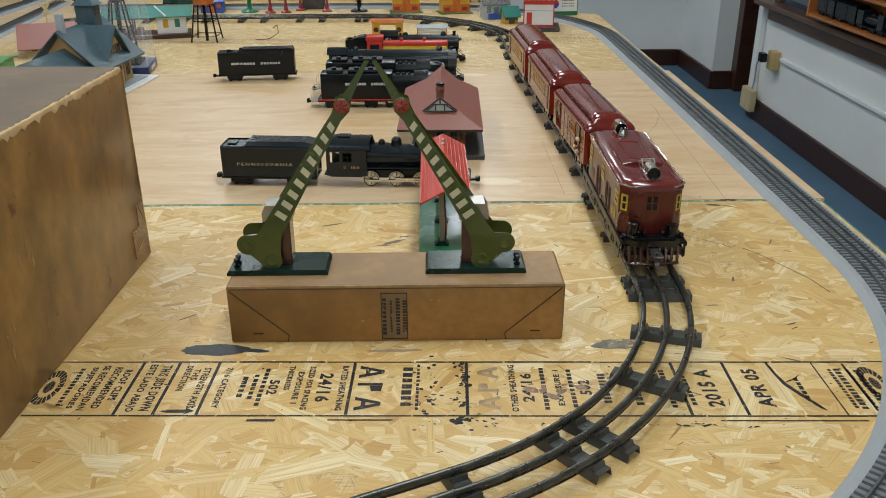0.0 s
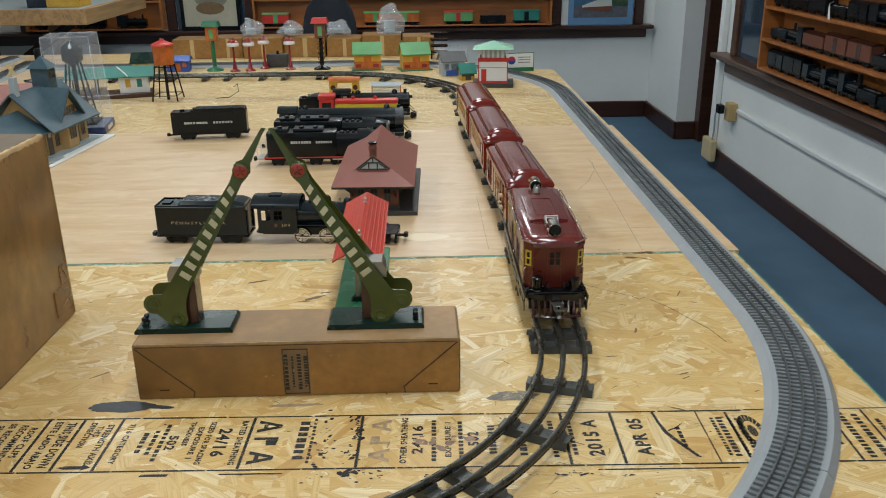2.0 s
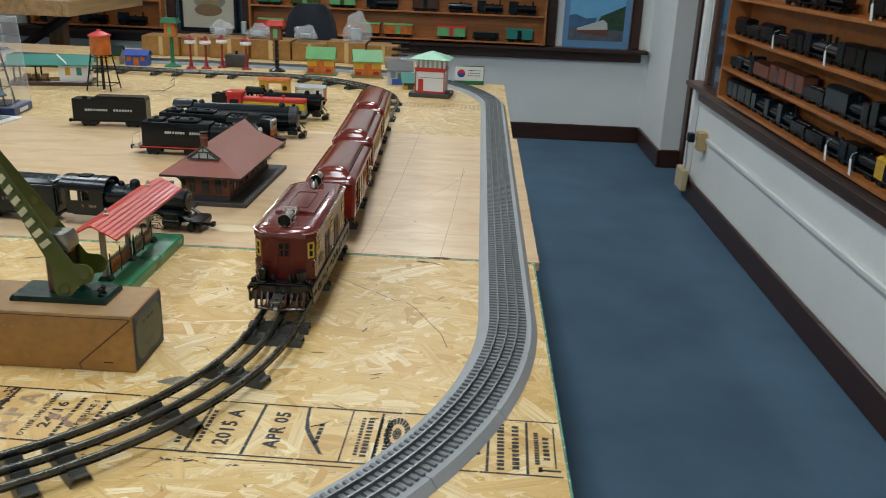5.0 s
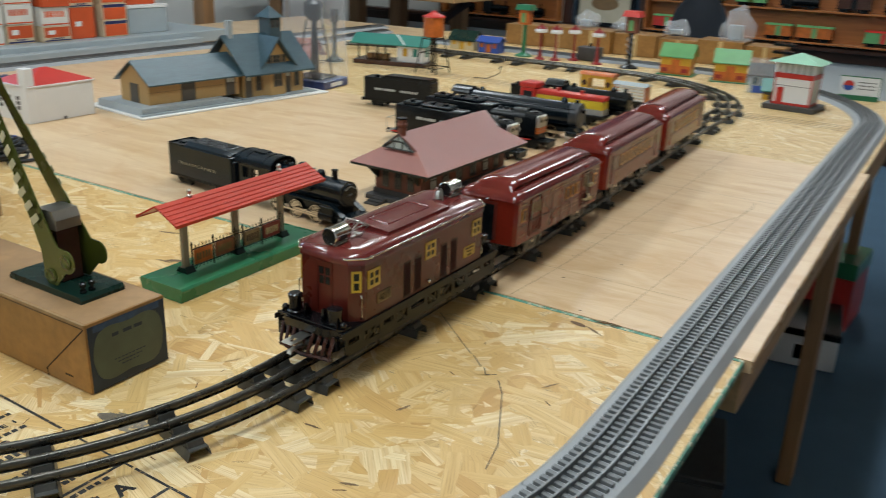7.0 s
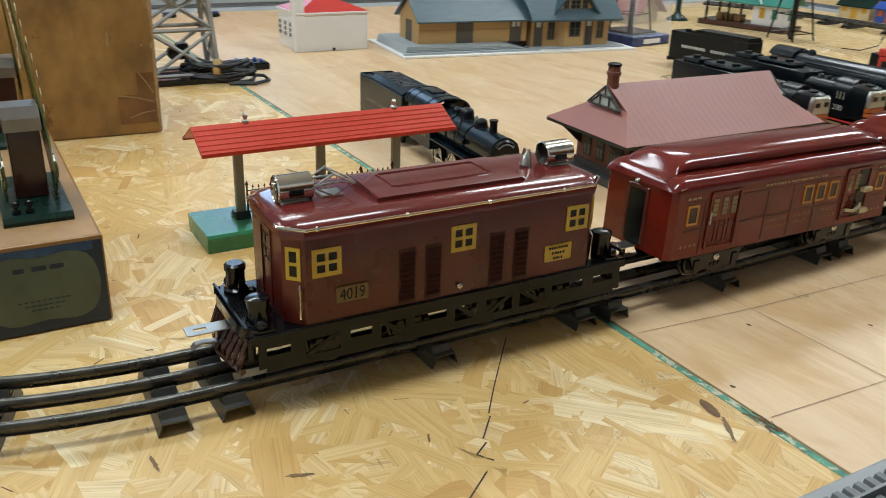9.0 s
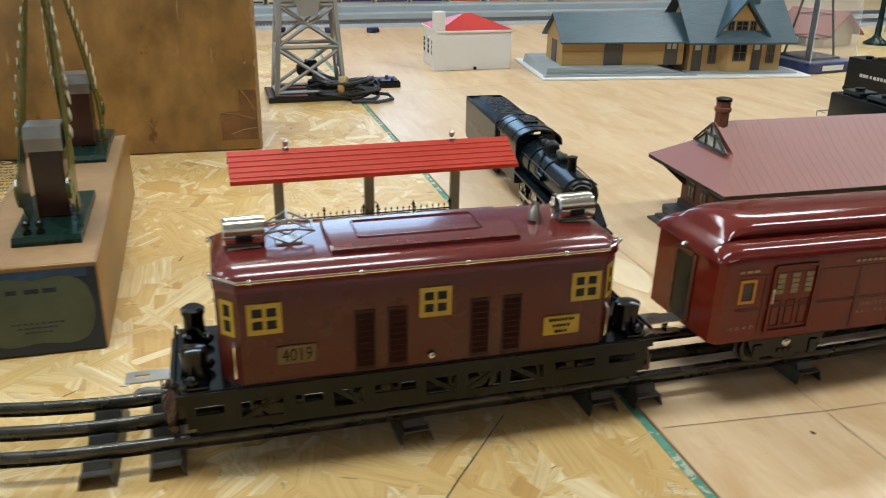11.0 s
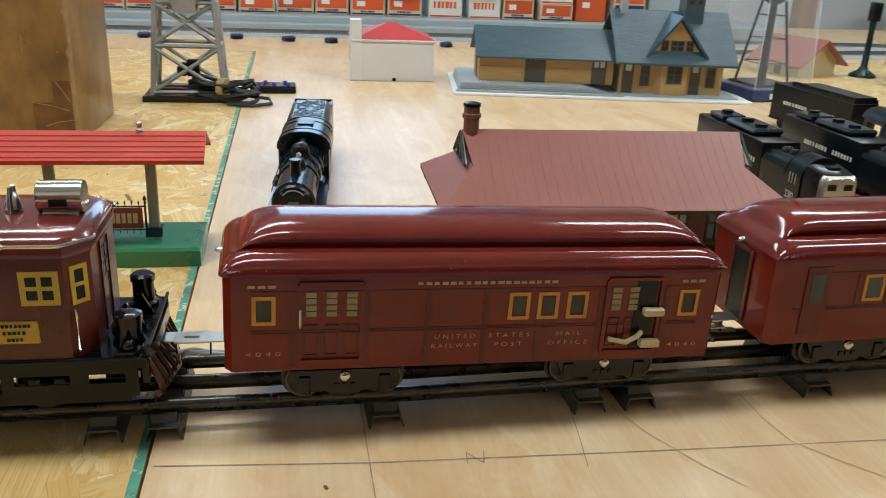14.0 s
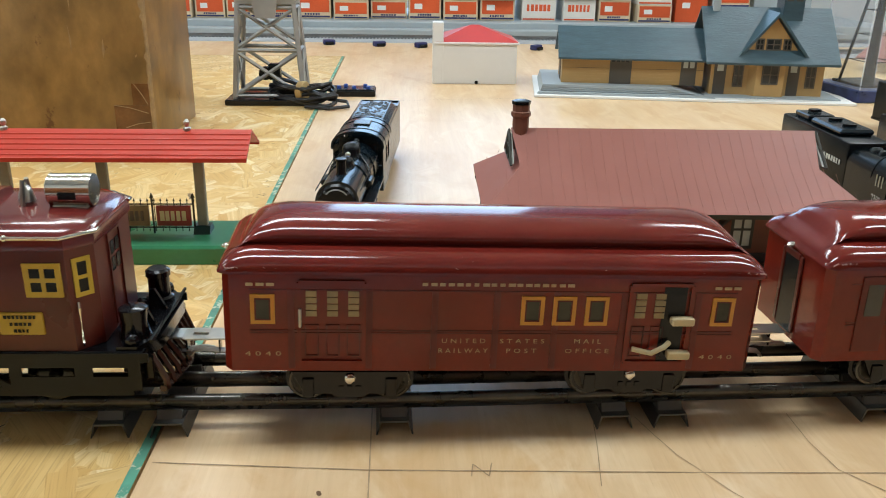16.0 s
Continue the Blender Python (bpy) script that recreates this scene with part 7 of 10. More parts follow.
def steam(m, L, label, drivers=3, rb=0.0235, mat=BLACK, smoke=None, number=None, stack=0.018, group="black steam trains"):
    """A steam locomotive, nose towards +x."""
    t = thing("steam_locomotive", label, "toy locomotive", m, group)
    x0, x1 = -L / 2, L / 2
    zb = 0.032 + rb
    cab = x0 + 0.056
    b = B()
    drum(b, cab - 0.004, x1 - 0.045, 0, zb, rb * 1.05, rb)
    shell = part("boiler", b, mat, t)
    for k in range(4):
        x = cab + (x1 - 0.06 - cab) * (k + 0.5) / 4
        b = B()
        drum(b, x - 0.0007, x + 0.0007, 0, zb, rb * (1.056 - 0.05 * (k + 0.5) / 4))
        part("boiler_band", b, mat, shell)
    b = B()
    drum(b, x1 - 0.045, x1 - 0.020, 0, zb, rb * 1.03)
    drum(b, x1 - 0.020, x1 - 0.0175, 0, zb, rb * 0.86, rb * 0.75)
    part("smokebox", b, smoke or mat, t, "dull grey smokebox" if smoke else "")
    b = B()
    drum(b, x1 - 0.0175, x1 - 0.008, 0, zb + 0.012, 0.0055)
    part("headlight", b, BLACKBLUE, t)
    b = B()
    lathe(b, [(0.0062, zb + rb - 0.003), (0.0052, zb + rb + 0.004), (0.0055, zb + rb + stack), (0.0066, zb + rb + stack + 0.001), (0.0066, zb + rb + stack + 0.003)], 14, (x1 - 0.034, 0, 0))
    part("smokestack", b, mat, t)
    for xd, r, h in ((x1 - 0.072, 0.0095, 0.009), (cab + 0.030, 0.0085, 0.0075), (cab + 0.012, 0.004, 0.006)):
        b = B()
        lathe(b, [(r * 1.1, zb + rb - 0.004), (r, zb + rb + h * 0.55), (r * 0.8, zb + rb + h * 0.95), (r * 0.4, zb + rb + h * 1.2)], 14, (xd, 0, 0))
        part("steam_dome", b, mat, t)
    # cab with side windows and arched roof
    b = B()
    for s in (-1, 1):
        y0, y1 = sorted((s * 0.0255, s * 0.0275))
        box(b, x0 + 0.004, cab, y0, y1, 0.026, 0.058)
        box(b, x0 + 0.004, x0 + 0.014, y0, y1, 0.058, 0.078)
        box(b, x0 + 0.026, x0 + 0.030, y0, y1, 0.058, 0.078)
        box(b, cab - 0.008, cab, y0, y1, 0.058, 0.078)
        box(b, x0 + 0.004, cab, y0, y1, 0.078, 0.084)
    prism(b, [(-0.0255, 0.026), (0.0255, 0.026), (0.0255, 0.090), (-0.0255, 0.090)], "x", cab - 0.002, cab)
    part("cab", b, mat, t)
    b = B()
    arc_ = [(0.030 * math.cos(radians(a)), 0.079 + 0.0205 * math.sin(radians(a))) for a in range(15, 166, 15)]
    prism(b, arc_ + [(u * 0.94, v - 0.0018) for u, v in arc_[::-1]], "x", x0 - 0.002, cab + 0.004)
    part("cab_roof", b, mat, t)
    b = B()
    box(b, x0 + 0.012, x1 - 0.024, -0.018, 0.018, 0.020, 0.032)
    part("frame", b, mat, t)
    for s in (-1, 1):
        b = B()
        box(b, cab, x1 - 0.022, s * 0.0255 - 0.0045, s * 0.0255 + 0.0045, 0.040, 0.0422)
        prism(b, [(x1 - 0.022, 0.0422), (x1 - 0.004, 0.024), (x1 - 0.004, 0.0225), (x1 - 0.022, 0.040)], "y", s * 0.0255 - 0.0045, s * 0.0255 + 0.0045)
        part("running_board", b, mat, t)
        b = B()
        drum(b, x1 - 0.048, x1 - 0.018, s * 0.0255, 0.019, 0.0078)
        box(b, x1 - 0.045, x1 - 0.022, s * 0.0255 - 0.006, s * 0.0255 + 0.006, 0.024, 0.036, 0.002)
        part("cylinder", b, mat, t)
        part("boiler_handrail", pipe(B(), [(cab + 0.004, s * (rb + 0.0035), zb + 0.008), (x1 - 0.028, s * (rb + 0.0030), zb + 0.008)], 0.0006, 5), BLACK, t)
        span = x1 - 0.066 - (cab - 0.012)
        wr = min(0.0165, span / drivers / 2 * 0.94)
        for k in range(drivers):
            x = cab - 0.012 + span * (k + 0.5) / drivers
            b = B()
            mm = Matrix.Translation((x, s * 0.0195, wr)) @ Matrix.Rotation(radians(-90 * s), 4, "X")
            lathe(b, [(wr, -0.003), (wr, 0.0024), (wr * 0.84, 0.0024), (wr * 0.80, 0.0008), (wr * 0.24, 0.0008), (wr * 0.20, 0.003)], 20, (0, 0, 0), mm)
            wl = part("drive_wheel", b, BLACK, t)
            for q in range(6):
                a = q * 1.0472
                part("spoke", pipe(B(), [mm @ Vector((wr * 0.2 * math.cos(a), wr * 0.2 * math.sin(a), 0.0014)), mm @ Vector((wr * 0.82 * math.cos(a), wr * 0.82 * math.sin(a), 0.0014))], 0.0009, 4), BLACK, wl)
            b = B()
            lathe(b, [(wr * 1.0, 0.0018), (wr * 1.0, 0.0028), (wr * 0.87, 0.0028), (wr * 0.87, 0.0018)], 20, (0, 0, 0), mm)
            part("tyre", b, CHROME, wl, "bright wheel tyre")
        b = B()
        box(b, cab - 0.004, x1 - 0.060, s * 0.0240 - 0.0008, s * 0.0240 + 0.0008, wr - 0.0030, wr + 0.0008)
        box(b, cab + span * 0.4, x1 - 0.046, s * 0.0262 - 0.0007, s * 0.0262 + 0.0007, wr + 0.0015, wr + 0.0045)
        part("side_rod", b, CHROME, t, "bright side rod")
        b = B()
        pipe(b, [(cab + 0.006, s * (rb * 0.86 + 0.002), zb + rb * 0.6), (x1 - 0.03, s * (rb * 0.86 + 0.002), zb + rb * 0.6)], 0.0008, 5)
        part("handrail", b, mat, t)
        b = B()
        cyl(b, (x1 - 0.010, s * 0.0185, 0.0075), (x1 - 0.010, s * 0.0145, 0.0075), 0.0075, n=14)
        part("pilot_wheel", b, BLACK, t)
    b = B()
    prism(b, [(-0.020, 0.004), (0.020, 0.004), (0.024, 0.018), (-0.024, 0.018)], "x", x1 - 0.006, x1)
    prism(b, [(-0.014, 0.004), (0.014, 0.004), (0.020, 0.016), (-0.020, 0.016)], "x", x1, x1 + 0.006)
    part("pilot", b, mat, t)
    if number:
        words(number, GOLD, t, face_ny((x0 + cab) / 2 + 0.004, -0.0279, 0.046), 0.0068)
    return t


def cab_forward(m, label):
    """Articulated engine with a flat silver and orange nose towards +x and its tender behind."""
    t = thing("cab_forward_locomotive", label, "toy locomotive", m, "black steam trains")
    b = B()
    box(b, -0.226, 0.028, -0.028, 0.028, 0.022, 0.086, 0.003, 2)
    part("tender_body", b, BLACK, t)
    b = B()
    box(b, -0.205, -0.150, -0.018, 0.018, 0.0862, 0.093, 0.0012)
    box(b, -0.130, -0.020, -0.022, 0.022, 0.0862, 0.094, 0.003)
    part("tender_deck", b, BLACKBLUE, t)
    for x in (-0.18, -0.10, -0.05):
        b = B()
        cyl(b, (x, 0, 0.094), (x, 0, 0.097), 0.009, n=16)
        part("hatch", b, BLACK, t)
    b = B()
    for s in (-1, 1):
        box(b, -0.240, 0.18, s * 0.0284 - 0.0006, s * 0.0284 + 0.0006, 0.0205, 0.0232)
    part("red_stripe", b, REDTOY, t, "thin red stripe along the frame")
    hood = [(0.027, 0.030), (0.027, 0.066), (0.0245, 0.0745), (0.018, 0.0790), (-0.018, 0.0790), (-0.0245, 0.0745), (-0.027, 0.066), (-0.027, 0.030)]
    part("boiler_hood", prism(B(), hood, "x", 0.0285, 0.1045), BLACK, t, "", 40)
    for x, r in ((0.046, 0.0080), (0.068, 0.0065), (0.088, 0.0050)):
        b = B()
        lathe(b, [(r * 1.15, 0.0785), (r, 0.0815), (r * 0.7, 0.0838), (r * 0.2, 0.0845)], 14, (x, 0, 0))
        part("dome", b, BLACK, t)
    arch = [(0.0285, 0.026)] + [(0.0285 * math.cos(radians(q)), 0.062 + 0.0265 * math.sin(radians(q))) for q in range(0, 181, 12)] + [(-0.0285, 0.026)]
    shell = part("cab_shell", prism(B(), arch, "x", 0.1050, 0.1560), BLACK, t, "smooth black arched cab shell", 40)
    for x in (0.1075, 0.1535):
        ring = [(u * 1.02, 0.062 + (v - 0.062) * 1.02) for u, v in arch[1:-1]]
        part("shell_rim", prism(B(), ring + [(u * 0.98, v - 0.001) for u, v in arch[-2:0:-1]], "x", x - 0.0012, x + 0.0012), BLACK, shell)
    for s in (-1, 1):
        for k in range(3):
            x = 0.1240 + 0.0085 * k
            y0, y1 = sorted((s * 0.0284, s * 0.0290))
            part("side_slot", box(B(), x, x + 0.0028, y0, y1, 0.056, 0.068), POSTGREY, shell, "pale narrow side slot")
    b = B()
    loft(b, [[(x, w_ * u, z0 + (z1 - z0) * v) for u, v in ((1, 0), (1, 0.72), (0.86, 0.94), (0.6, 1), (-0.6, 1), (-0.86, 0.94), (-1, 0.72), (-1, 0))] for x, w_, z0, z1 in ((0.1562, 0.0265, 0.028, 0.0830), (0.1900, 0.0245, 0.028, 0.0805), (0.2000, 0.0225, 0.030, 0.0775))])
    nose = part("nose", b, BLACK, t, "tapered black cab nose", 40)
    part("roof_vent", box(B(), 0.172, 0.186, -0.008, 0.008, 0.0812, 0.0835, 0.001), BLACK, nose)
    b = B()
    loft(b, [[(x, w_ * u, z0 + (z1 - z0) * v) for u, v in ((1, 0), (1, 0.75), (0.84, 1), (-0.84, 1), (-1, 0.75), (-1, 0))] for x, w_, z0, z1 in ((0.1960, 0.0236, 0.0500, 0.0768), (0.2030, 0.0226, 0.0500, 0.0765), (0.2065, 0.0196, 0.0505, 0.0745))])
    front = part("nose_front", b, STEEL, nose, "bright silver cab front", 40)
    for y in (-0.0105, 0.0105):
        part("cab_window", box(B(), 0.2062, 0.2072, y - 0.0058, y + 0.0058, 0.0610, 0.0680, 0.0004), BLACK, front)
    for y, z in ((-0.0165, 0.0715), (0.0165, 0.0715), (0.0, 0.0725)):
        part("marker_lamp", ball(B(), (0.2060, y, z), 0.0024, 1.2, 1, 1, 8), CHROME, front)
    for z in (0.0355, 0.0430):
        b = B()
        loft(b, [[(x, w_, z), (x, w_, z + 0.0062), (x, -w_, z + 0.0062), (x, -w_, z)] for x, w_ in ((0.1960, 0.0240), (0.2035, 0.0228), (0.2068, 0.0190))])
        part("nose_band", b, TOYORANGE, nose, "bright orange nose band")
    part("nose_base", prism(B(), [(-0.020, 0.012), (0.020, 0.012), (0.0215, 0.0350), (-0.0215, 0.0350)], "x", 0.1960, 0.2050), BLACK, nose)
    part("frame", box(B(), -0.24, 0.205, -0.024, 0.024, 0.016, 0.0218), BLACK, t)
    for x in (-0.19, -0.05, 0.185):
        small_truck(t, x)
    for k in range(5):
        for s in (-1, 1):
            b = B()
            x = 0.015 + 0.030 * k
            cyl(b, (x, s * 0.0225, 0.0145), (x, s * 0.0185, 0.0145), 0.0142, n=18)
            part("drive_wheel", b, BLACK, t)
    b = B()
    for s in (-1, 1):
        box(b, 0.010, 0.145, s * 0.0240 - 0.0007, s * 0.0240 + 0.0007, 0.013, 0.0165)
    part("side_rod", b, STEEL, t)
    b = B()
    for y in (-0.026, 0.026):
        pipe(b, [(-0.262, y, 0.020), (-0.262, y, 0.050), (-0.236, y, 0.050)], 0.0010, 5)
    pipe(b, [(-0.262, -0.026, 0.050), (-0.262, 0.026, 0.050)], 0.0010, 5)
    box(b, -0.264, -0.238, -0.027, 0.027, 0.017, 0.0205)
    part("rear_railing", b, STEEL, t, "thin grey rear railing")
    part("line_lettering", bars(B(), face_ny(-0.100, -0.0286, 0.061), 0.076, 0.0062, 8, 2), LETTERWHITE, t, "thin white line of lettering")
    part("line_lettering", bars(B(), face_ny(-0.016, -0.0286, 0.061), 0.062, 0.0062, 7, 3), LETTERWHITE, t, "thin white line of lettering")
    words("2380", LETTERWHITE, t, face_ny(0.132, -0.0288, 0.042), 0.0090)
    b = B()
    box(b, 0.2050, 0.2440, -0.022, 0.022, 0.0165, 0.0210, 0.001)
    prism(b, [(-0.021, 0.005), (0.021, 0.005), (0.023, 0.0163), (-0.023, 0.0163)], "x", 0.232, 0.240)
    part("pilot", b, BLACK, t)
    hook(t, -0.262, -1)
    return t


def gold_lettered_tender(m):
    t = thing("tender", "black tender with gold lettering and coal load", "toy tender", m, "black steam trains")
    h, w, z1 = 0.099, 0.0315, 0.0865
    part("body", box(B(), -h, h, -w, w, 0.0215, z1, 0.0016), BLACKBLUE, t)
    part("frame", box(B(), -h - 0.003, h + 0.003, -w + 0.002, w - 0.002, 0.0166, 0.0213, 0.0006), BLACK, t)
    rim = B()
    for s in (-1, 1):
        box(rim, -h + 0.002, -0.050, s * (w - 0.0012) - 0.001, s * (w - 0.0012) + 0.001, z1, z1 + 0.0022)
    box(rim, -h + 0.0005, -h + 0.0022, -w + 0.001, w - 0.001, z1, z1 + 0.0022)
    part("deck_rim", rim, BLACKBLUE, t)
    b = B()
    rings = []
    for x, top in ((-0.050, 0.0), (-0.042, 1.0), (0.080, 1.0), (h - 0.002, 0.55)):
        k = 0.010 * top
        rings.append([(x, -w + 0.0008, z1 + 0.0002), (x, -w + 0.0015, z1 + 0.003 * top + 0.0003), (x, -w + 0.009, z1 + k + 0.0005), (x, w - 0.009, z1 + k + 0.0005), (x, w - 0.0015, z1 + 0.003 * top + 0.0003), (x, w - 0.0008, z1 + 0.0002)])
    loft(b, rings)
    part("coal_bunker", b, BLACKBLUE, t, "bunker with chamfered sides", 20)
    lump = random.Random(14)
    b = B()
    for k in range(170):
        ball(b, (lump.uniform(-0.037, 0.078), lump.uniform(-0.020, 0.020), z1 + 0.0100), lump.uniform(0.0018, 0.0036), 1.3, 1.0, 0.55, 6)
    part("coal_load", b, COAL, t, "moulded black coal load", 20)
    b = B()
    box(b, -0.088, -0.070, -0.012, 0.012, z1, z1 + 0.003, 0.0008)
    part("water_hatch", b, BLACKBLUE, t)
    for x in (-0.060, 0.060):
        small_truck(t, x)
    hook(t, -h - 0.001, -1)
    for s in (-1, 1):
        part("front_post", box(B(), h + 0.0005, h + 0.004, s * 0.024 - 0.003, s * 0.024 + 0.003, 0.024, 0.078, 0.001), BLACKBLUE, t)
    words("PENNSYLVANIA", LETTERGOLD, t, face_ny(-0.006, -w - 0.0004, 0.050), 0.0062, 0.118, space=1.5)
    return t


def six_wheel_locomotive(m):
    t = thing("steam_locomotive", "black plastic steam locomotive with bright wheel rims", "toy locomotive", m, "black steam trains")
    zb, w = 0.0640, 0.0325
    b = B()
    drum(b, -0.063, -0.020, 0, zb, 0.0268, 0.0262, 28)
    drum(b, -0.020, 0.036, 0, zb, 0.0255, 0.0240, 28)
    shell = part("boiler", b, BLACKBLUE, t)
    for x, r in ((-0.050, 0.0273), (-0.021, 0.0270), (0.006, 0.0256), (0.034, 0.0250)):
        b = B()
        drum(b, x - 0.0010, x + 0.0010, 0, zb, r, n=28)
        part("boiler_band", b, BLACKBLUE, shell)
    b = B()
    drum(b, 0.036, 0.112, 0, zb, 0.0236, n=28)
    drum(b, 0.110, 0.1145, 0, zb, 0.0243, n=28)
    box(b, 0.066, 0.108, -0.017, 0.017, 0.024, 0.046, 0.002)
    part("smokebox", b, BLACKBLUE, t)
    b = B()
    drum(b, 0.1146, 0.1172, 0, zb, 0.0212, 0.0190, 28)
    door = part("smokebox_door", b, BLACK, t)
    b = B()
    pipe(b, [(0.1190, 0.0150 * math.cos(radians(a)), zb + 0.0160 * math.sin(radians(a))) for a in range(40, 141, 20)], 0.0008, 5)
    part("door_rail", b, STEEL, door)
    b = B()
    box(b, 0.1172, 0.1185, -0.006, 0.006, zb - 0.002, zb + 0.002, 0.0005)
    for y in (-0.013, 0.013):
        ball(b, (0.1175, y, zb + 0.012), 0.0016, 1, 1, 1, 6)
    part("door_plate", b, SMOKEGREY, door)
    b = B()
    lathe(b, [(0.0072, 0.0850), (0.0056, 0.0890), (0.0054, 0.1020), (0.0064, 0.1030), (0.0064, 0.1050), (0.0045, 0.1050)], 16, (0.080, 0, 0))
    part("smokestack", b, BLACK, t)
    for x, r, top in ((-0.003, 0.0110, 0.1045), (0.044, 0.0090, 0.0990), (-0.034, 0.0070, 0.0985), (-0.053, 0.0042, 0.0980)):
        b = B()
        lathe(b, [(r * 1.18, zb + 0.0225), (r, zb + 0.027), (r, top - r * 0.75), (r * 0.86, top - r * 0.36), (r * 0.52, top - r * 0.08), (r * 0.2, top)], 18, (x, 0, 0))
        part("steam_dome", b, BLACK, t)
    b = B()
    lathe(b, [(0.0016, zb + 0.024), (0.0016, zb + 0.030), (0.0030, zb + 0.031), (0.0030, zb + 0.034), (0.001, zb + 0.0355)], 10, (0.027, 0, 0))
    part("safety_valve", b, STEEL, t, "small bright valve")
    # cab with arched roof, side windows and front spectacle windows
    x0, x1 = -0.160, -0.063
    b = B()
    for s in (-1, 1):
        y0, y1 = sorted((s * (w - 0.002), s * w))
        box(b, x0 + 0.012, x1, y0, y1, 0.0265, 0.0560)
        box(b, x0 + 0.012, x0 + 0.020, y0, y1, 0.0560, 0.0780)
        box(b, x0 + 0.040, x0 + 0.046, y0, y1, 0.0560, 0.0780)
        box(b, x1 - 0.030, x1, y0, y1, 0.0560, 0.0780)
        box(b, x0 + 0.012, x1, y0, y1, 0.0780, 0.0850)
    prism(b, [(-w + 0.002, 0.0265), (w - 0.002, 0.0265), (w - 0.002, 0.060), (-w + 0.002, 0.060)], "x", x1 - 0.002, x1)
    prism(b, [(-0.0245, 0.060), (0.0245, 0.060), (0.0245, 0.097), (-0.0245, 0.097)], "x", x1 - 0.002, x1)
    for s in (-1, 1):
        y0, y1 = sorted((s * 0.0245, s * (w - 0.002)))
        box(b, x1 - 0.002, x1, y0, y1, 0.078, 0.087)
    cab = part("cab", b, BLACKBLUE, t)
    part("cab_floor", box(B(), x0 + 0.006, x1 - 0.003, -w + 0.004, w - 0.004, 0.0265, 0.031), BLACK, cab)
    for s in (-1, 1):
        xm = x1 - 0.0405
        y0, y1 = sorted((s * (w - 0.0016), s * (w - 0.0004)))
        for dx in (-0.0104, -0.0008, 0.0088):
            part("window_bar", box(B(), xm + dx, xm + dx + 0.0016, y0, y1, 0.0560, 0.0780), BLACK, cab)
        for z in (0.0562, 0.0662, 0.0764):
            part("window_bar", box(B(), xm - 0.0088, xm + 0.0088, y0 + 0.0003, y1 - 0.0003, z, z + 0.0015), BLACK, cab)
    b = B()
    arc_ = [((w + 0.0015) * math.cos(radians(a)), 0.0835 + 0.0215 * math.sin(radians(a)) ** 0.8) for a in range(0, 181, 12)]
    prism(b, arc_ + [(u * 0.95, v - 0.0018) for u, v in arc_[::-1]], "x", x0, x1 + 0.007)
    roof = part("cab_roof", b, BLACKBLUE, t, "", 40)
    for x in (x0 + 0.006, x0 + 0.030, x1 - 0.018, x1 + 0.004):
        b = B()
        arc2 = [(u * 1.012, v + 0.0007) for u, v in arc_]
        prism(b, arc2 + [(u * 0.98, v - 0.001) for u, v in arc_[::-1]], "x", x - 0.0012, x + 0.0012)
        part("roof_rib", b, BLACKBLUE, roof)
    part("roof_hatch", box(B(), x0 + 0.034, x0 + 0.060, -0.011, 0.011, 0.1040, 0.1068, 0.0008), BLACK, roof)
    part("frame", box(B(), x0 + 0.016, 0.112, -0.017, 0.017, 0.019, 0.036), BLACK, t)
    for s in (-1, 1):
        b = B()
        y0, y1 = sorted((s * 0.0215, s * 0.0335))
        box(b, x1, 0.098, y0, y1, 0.0440, 0.0462)
        prism(b, [(0.098, 0.0462), (0.128, 0.0290), (0.128, 0.0270), (0.098, 0.0440)], "y", y0, y1)
        part("running_board", b, BLACKBLUE, t)
        b = B()
        drum(b, 0.070, 0.106, s * 0.0270, 0.0225, 0.0100, n=18)
        box(b, 0.072, 0.104, s * 0.0270 - 0.0075, s * 0.0270 + 0.0075, 0.026, 0.0435, 0.002)
        part("cylinder", b, BLACK, t)
        part("boiler_handrail", pipe(B(), [(-0.060, s * 0.0265, zb + 0.0135), (0.040, s * 0.0252, zb + 0.0125), (0.108, s * 0.0245, zb + 0.0115)], 0.0007, 5), BLACK, t)
        part("sand_pipe", pipe(B(), [(-0.003, s * 0.008, zb + 0.0285), (0.012, s * 0.022, zb + 0.0150), (0.024, s * 0.0262, zb)], 0.0009, 5), BLACK, t)
        b = B()
        cyl(b, (0.020, s * 0.0262, zb + 0.002), (0.044, s * 0.0262, zb + 0.002), 0.0042, n=10)
        part("air_tank", b, BLACK, t)
        wr = 0.0175
        for x in (-0.056, -0.002, 0.051):
            b = B()
            mm = Matrix.Translation((x, s * 0.0195, wr)) @ Matrix.Rotation(radians(-90 * s), 4, "X")
            lathe(b, [(wr, -0.003), (wr, 0.0024), (wr * 0.84, 0.0024), (wr * 0.80, 0.0008), (wr * 0.24, 0.0008), (wr * 0.20, 0.003)], 24, (0, 0, 0), mm)
            wl = part("drive_wheel", b, BLACK, t)
            for q in range(8):
                a = q * 0.7854
                part("spoke", pipe(B(), [mm @ Vector((wr * 0.2 * math.cos(a), wr * 0.2 * math.sin(a), 0.0014)), mm @ Vector((wr * 0.82 * math.cos(a), wr * 0.82 * math.sin(a), 0.0014))], 0.0009, 4), BLACK, wl)
            b = B()
            lathe(b, [(wr, 0.0018), (wr, 0.0028), (wr * 0.93, 0.0028), (wr * 0.93, 0.0018)], 24, (0, 0, 0), mm)
            part("tyre", b, CHROME, wl, "bright wheel tyre")
        b = B()
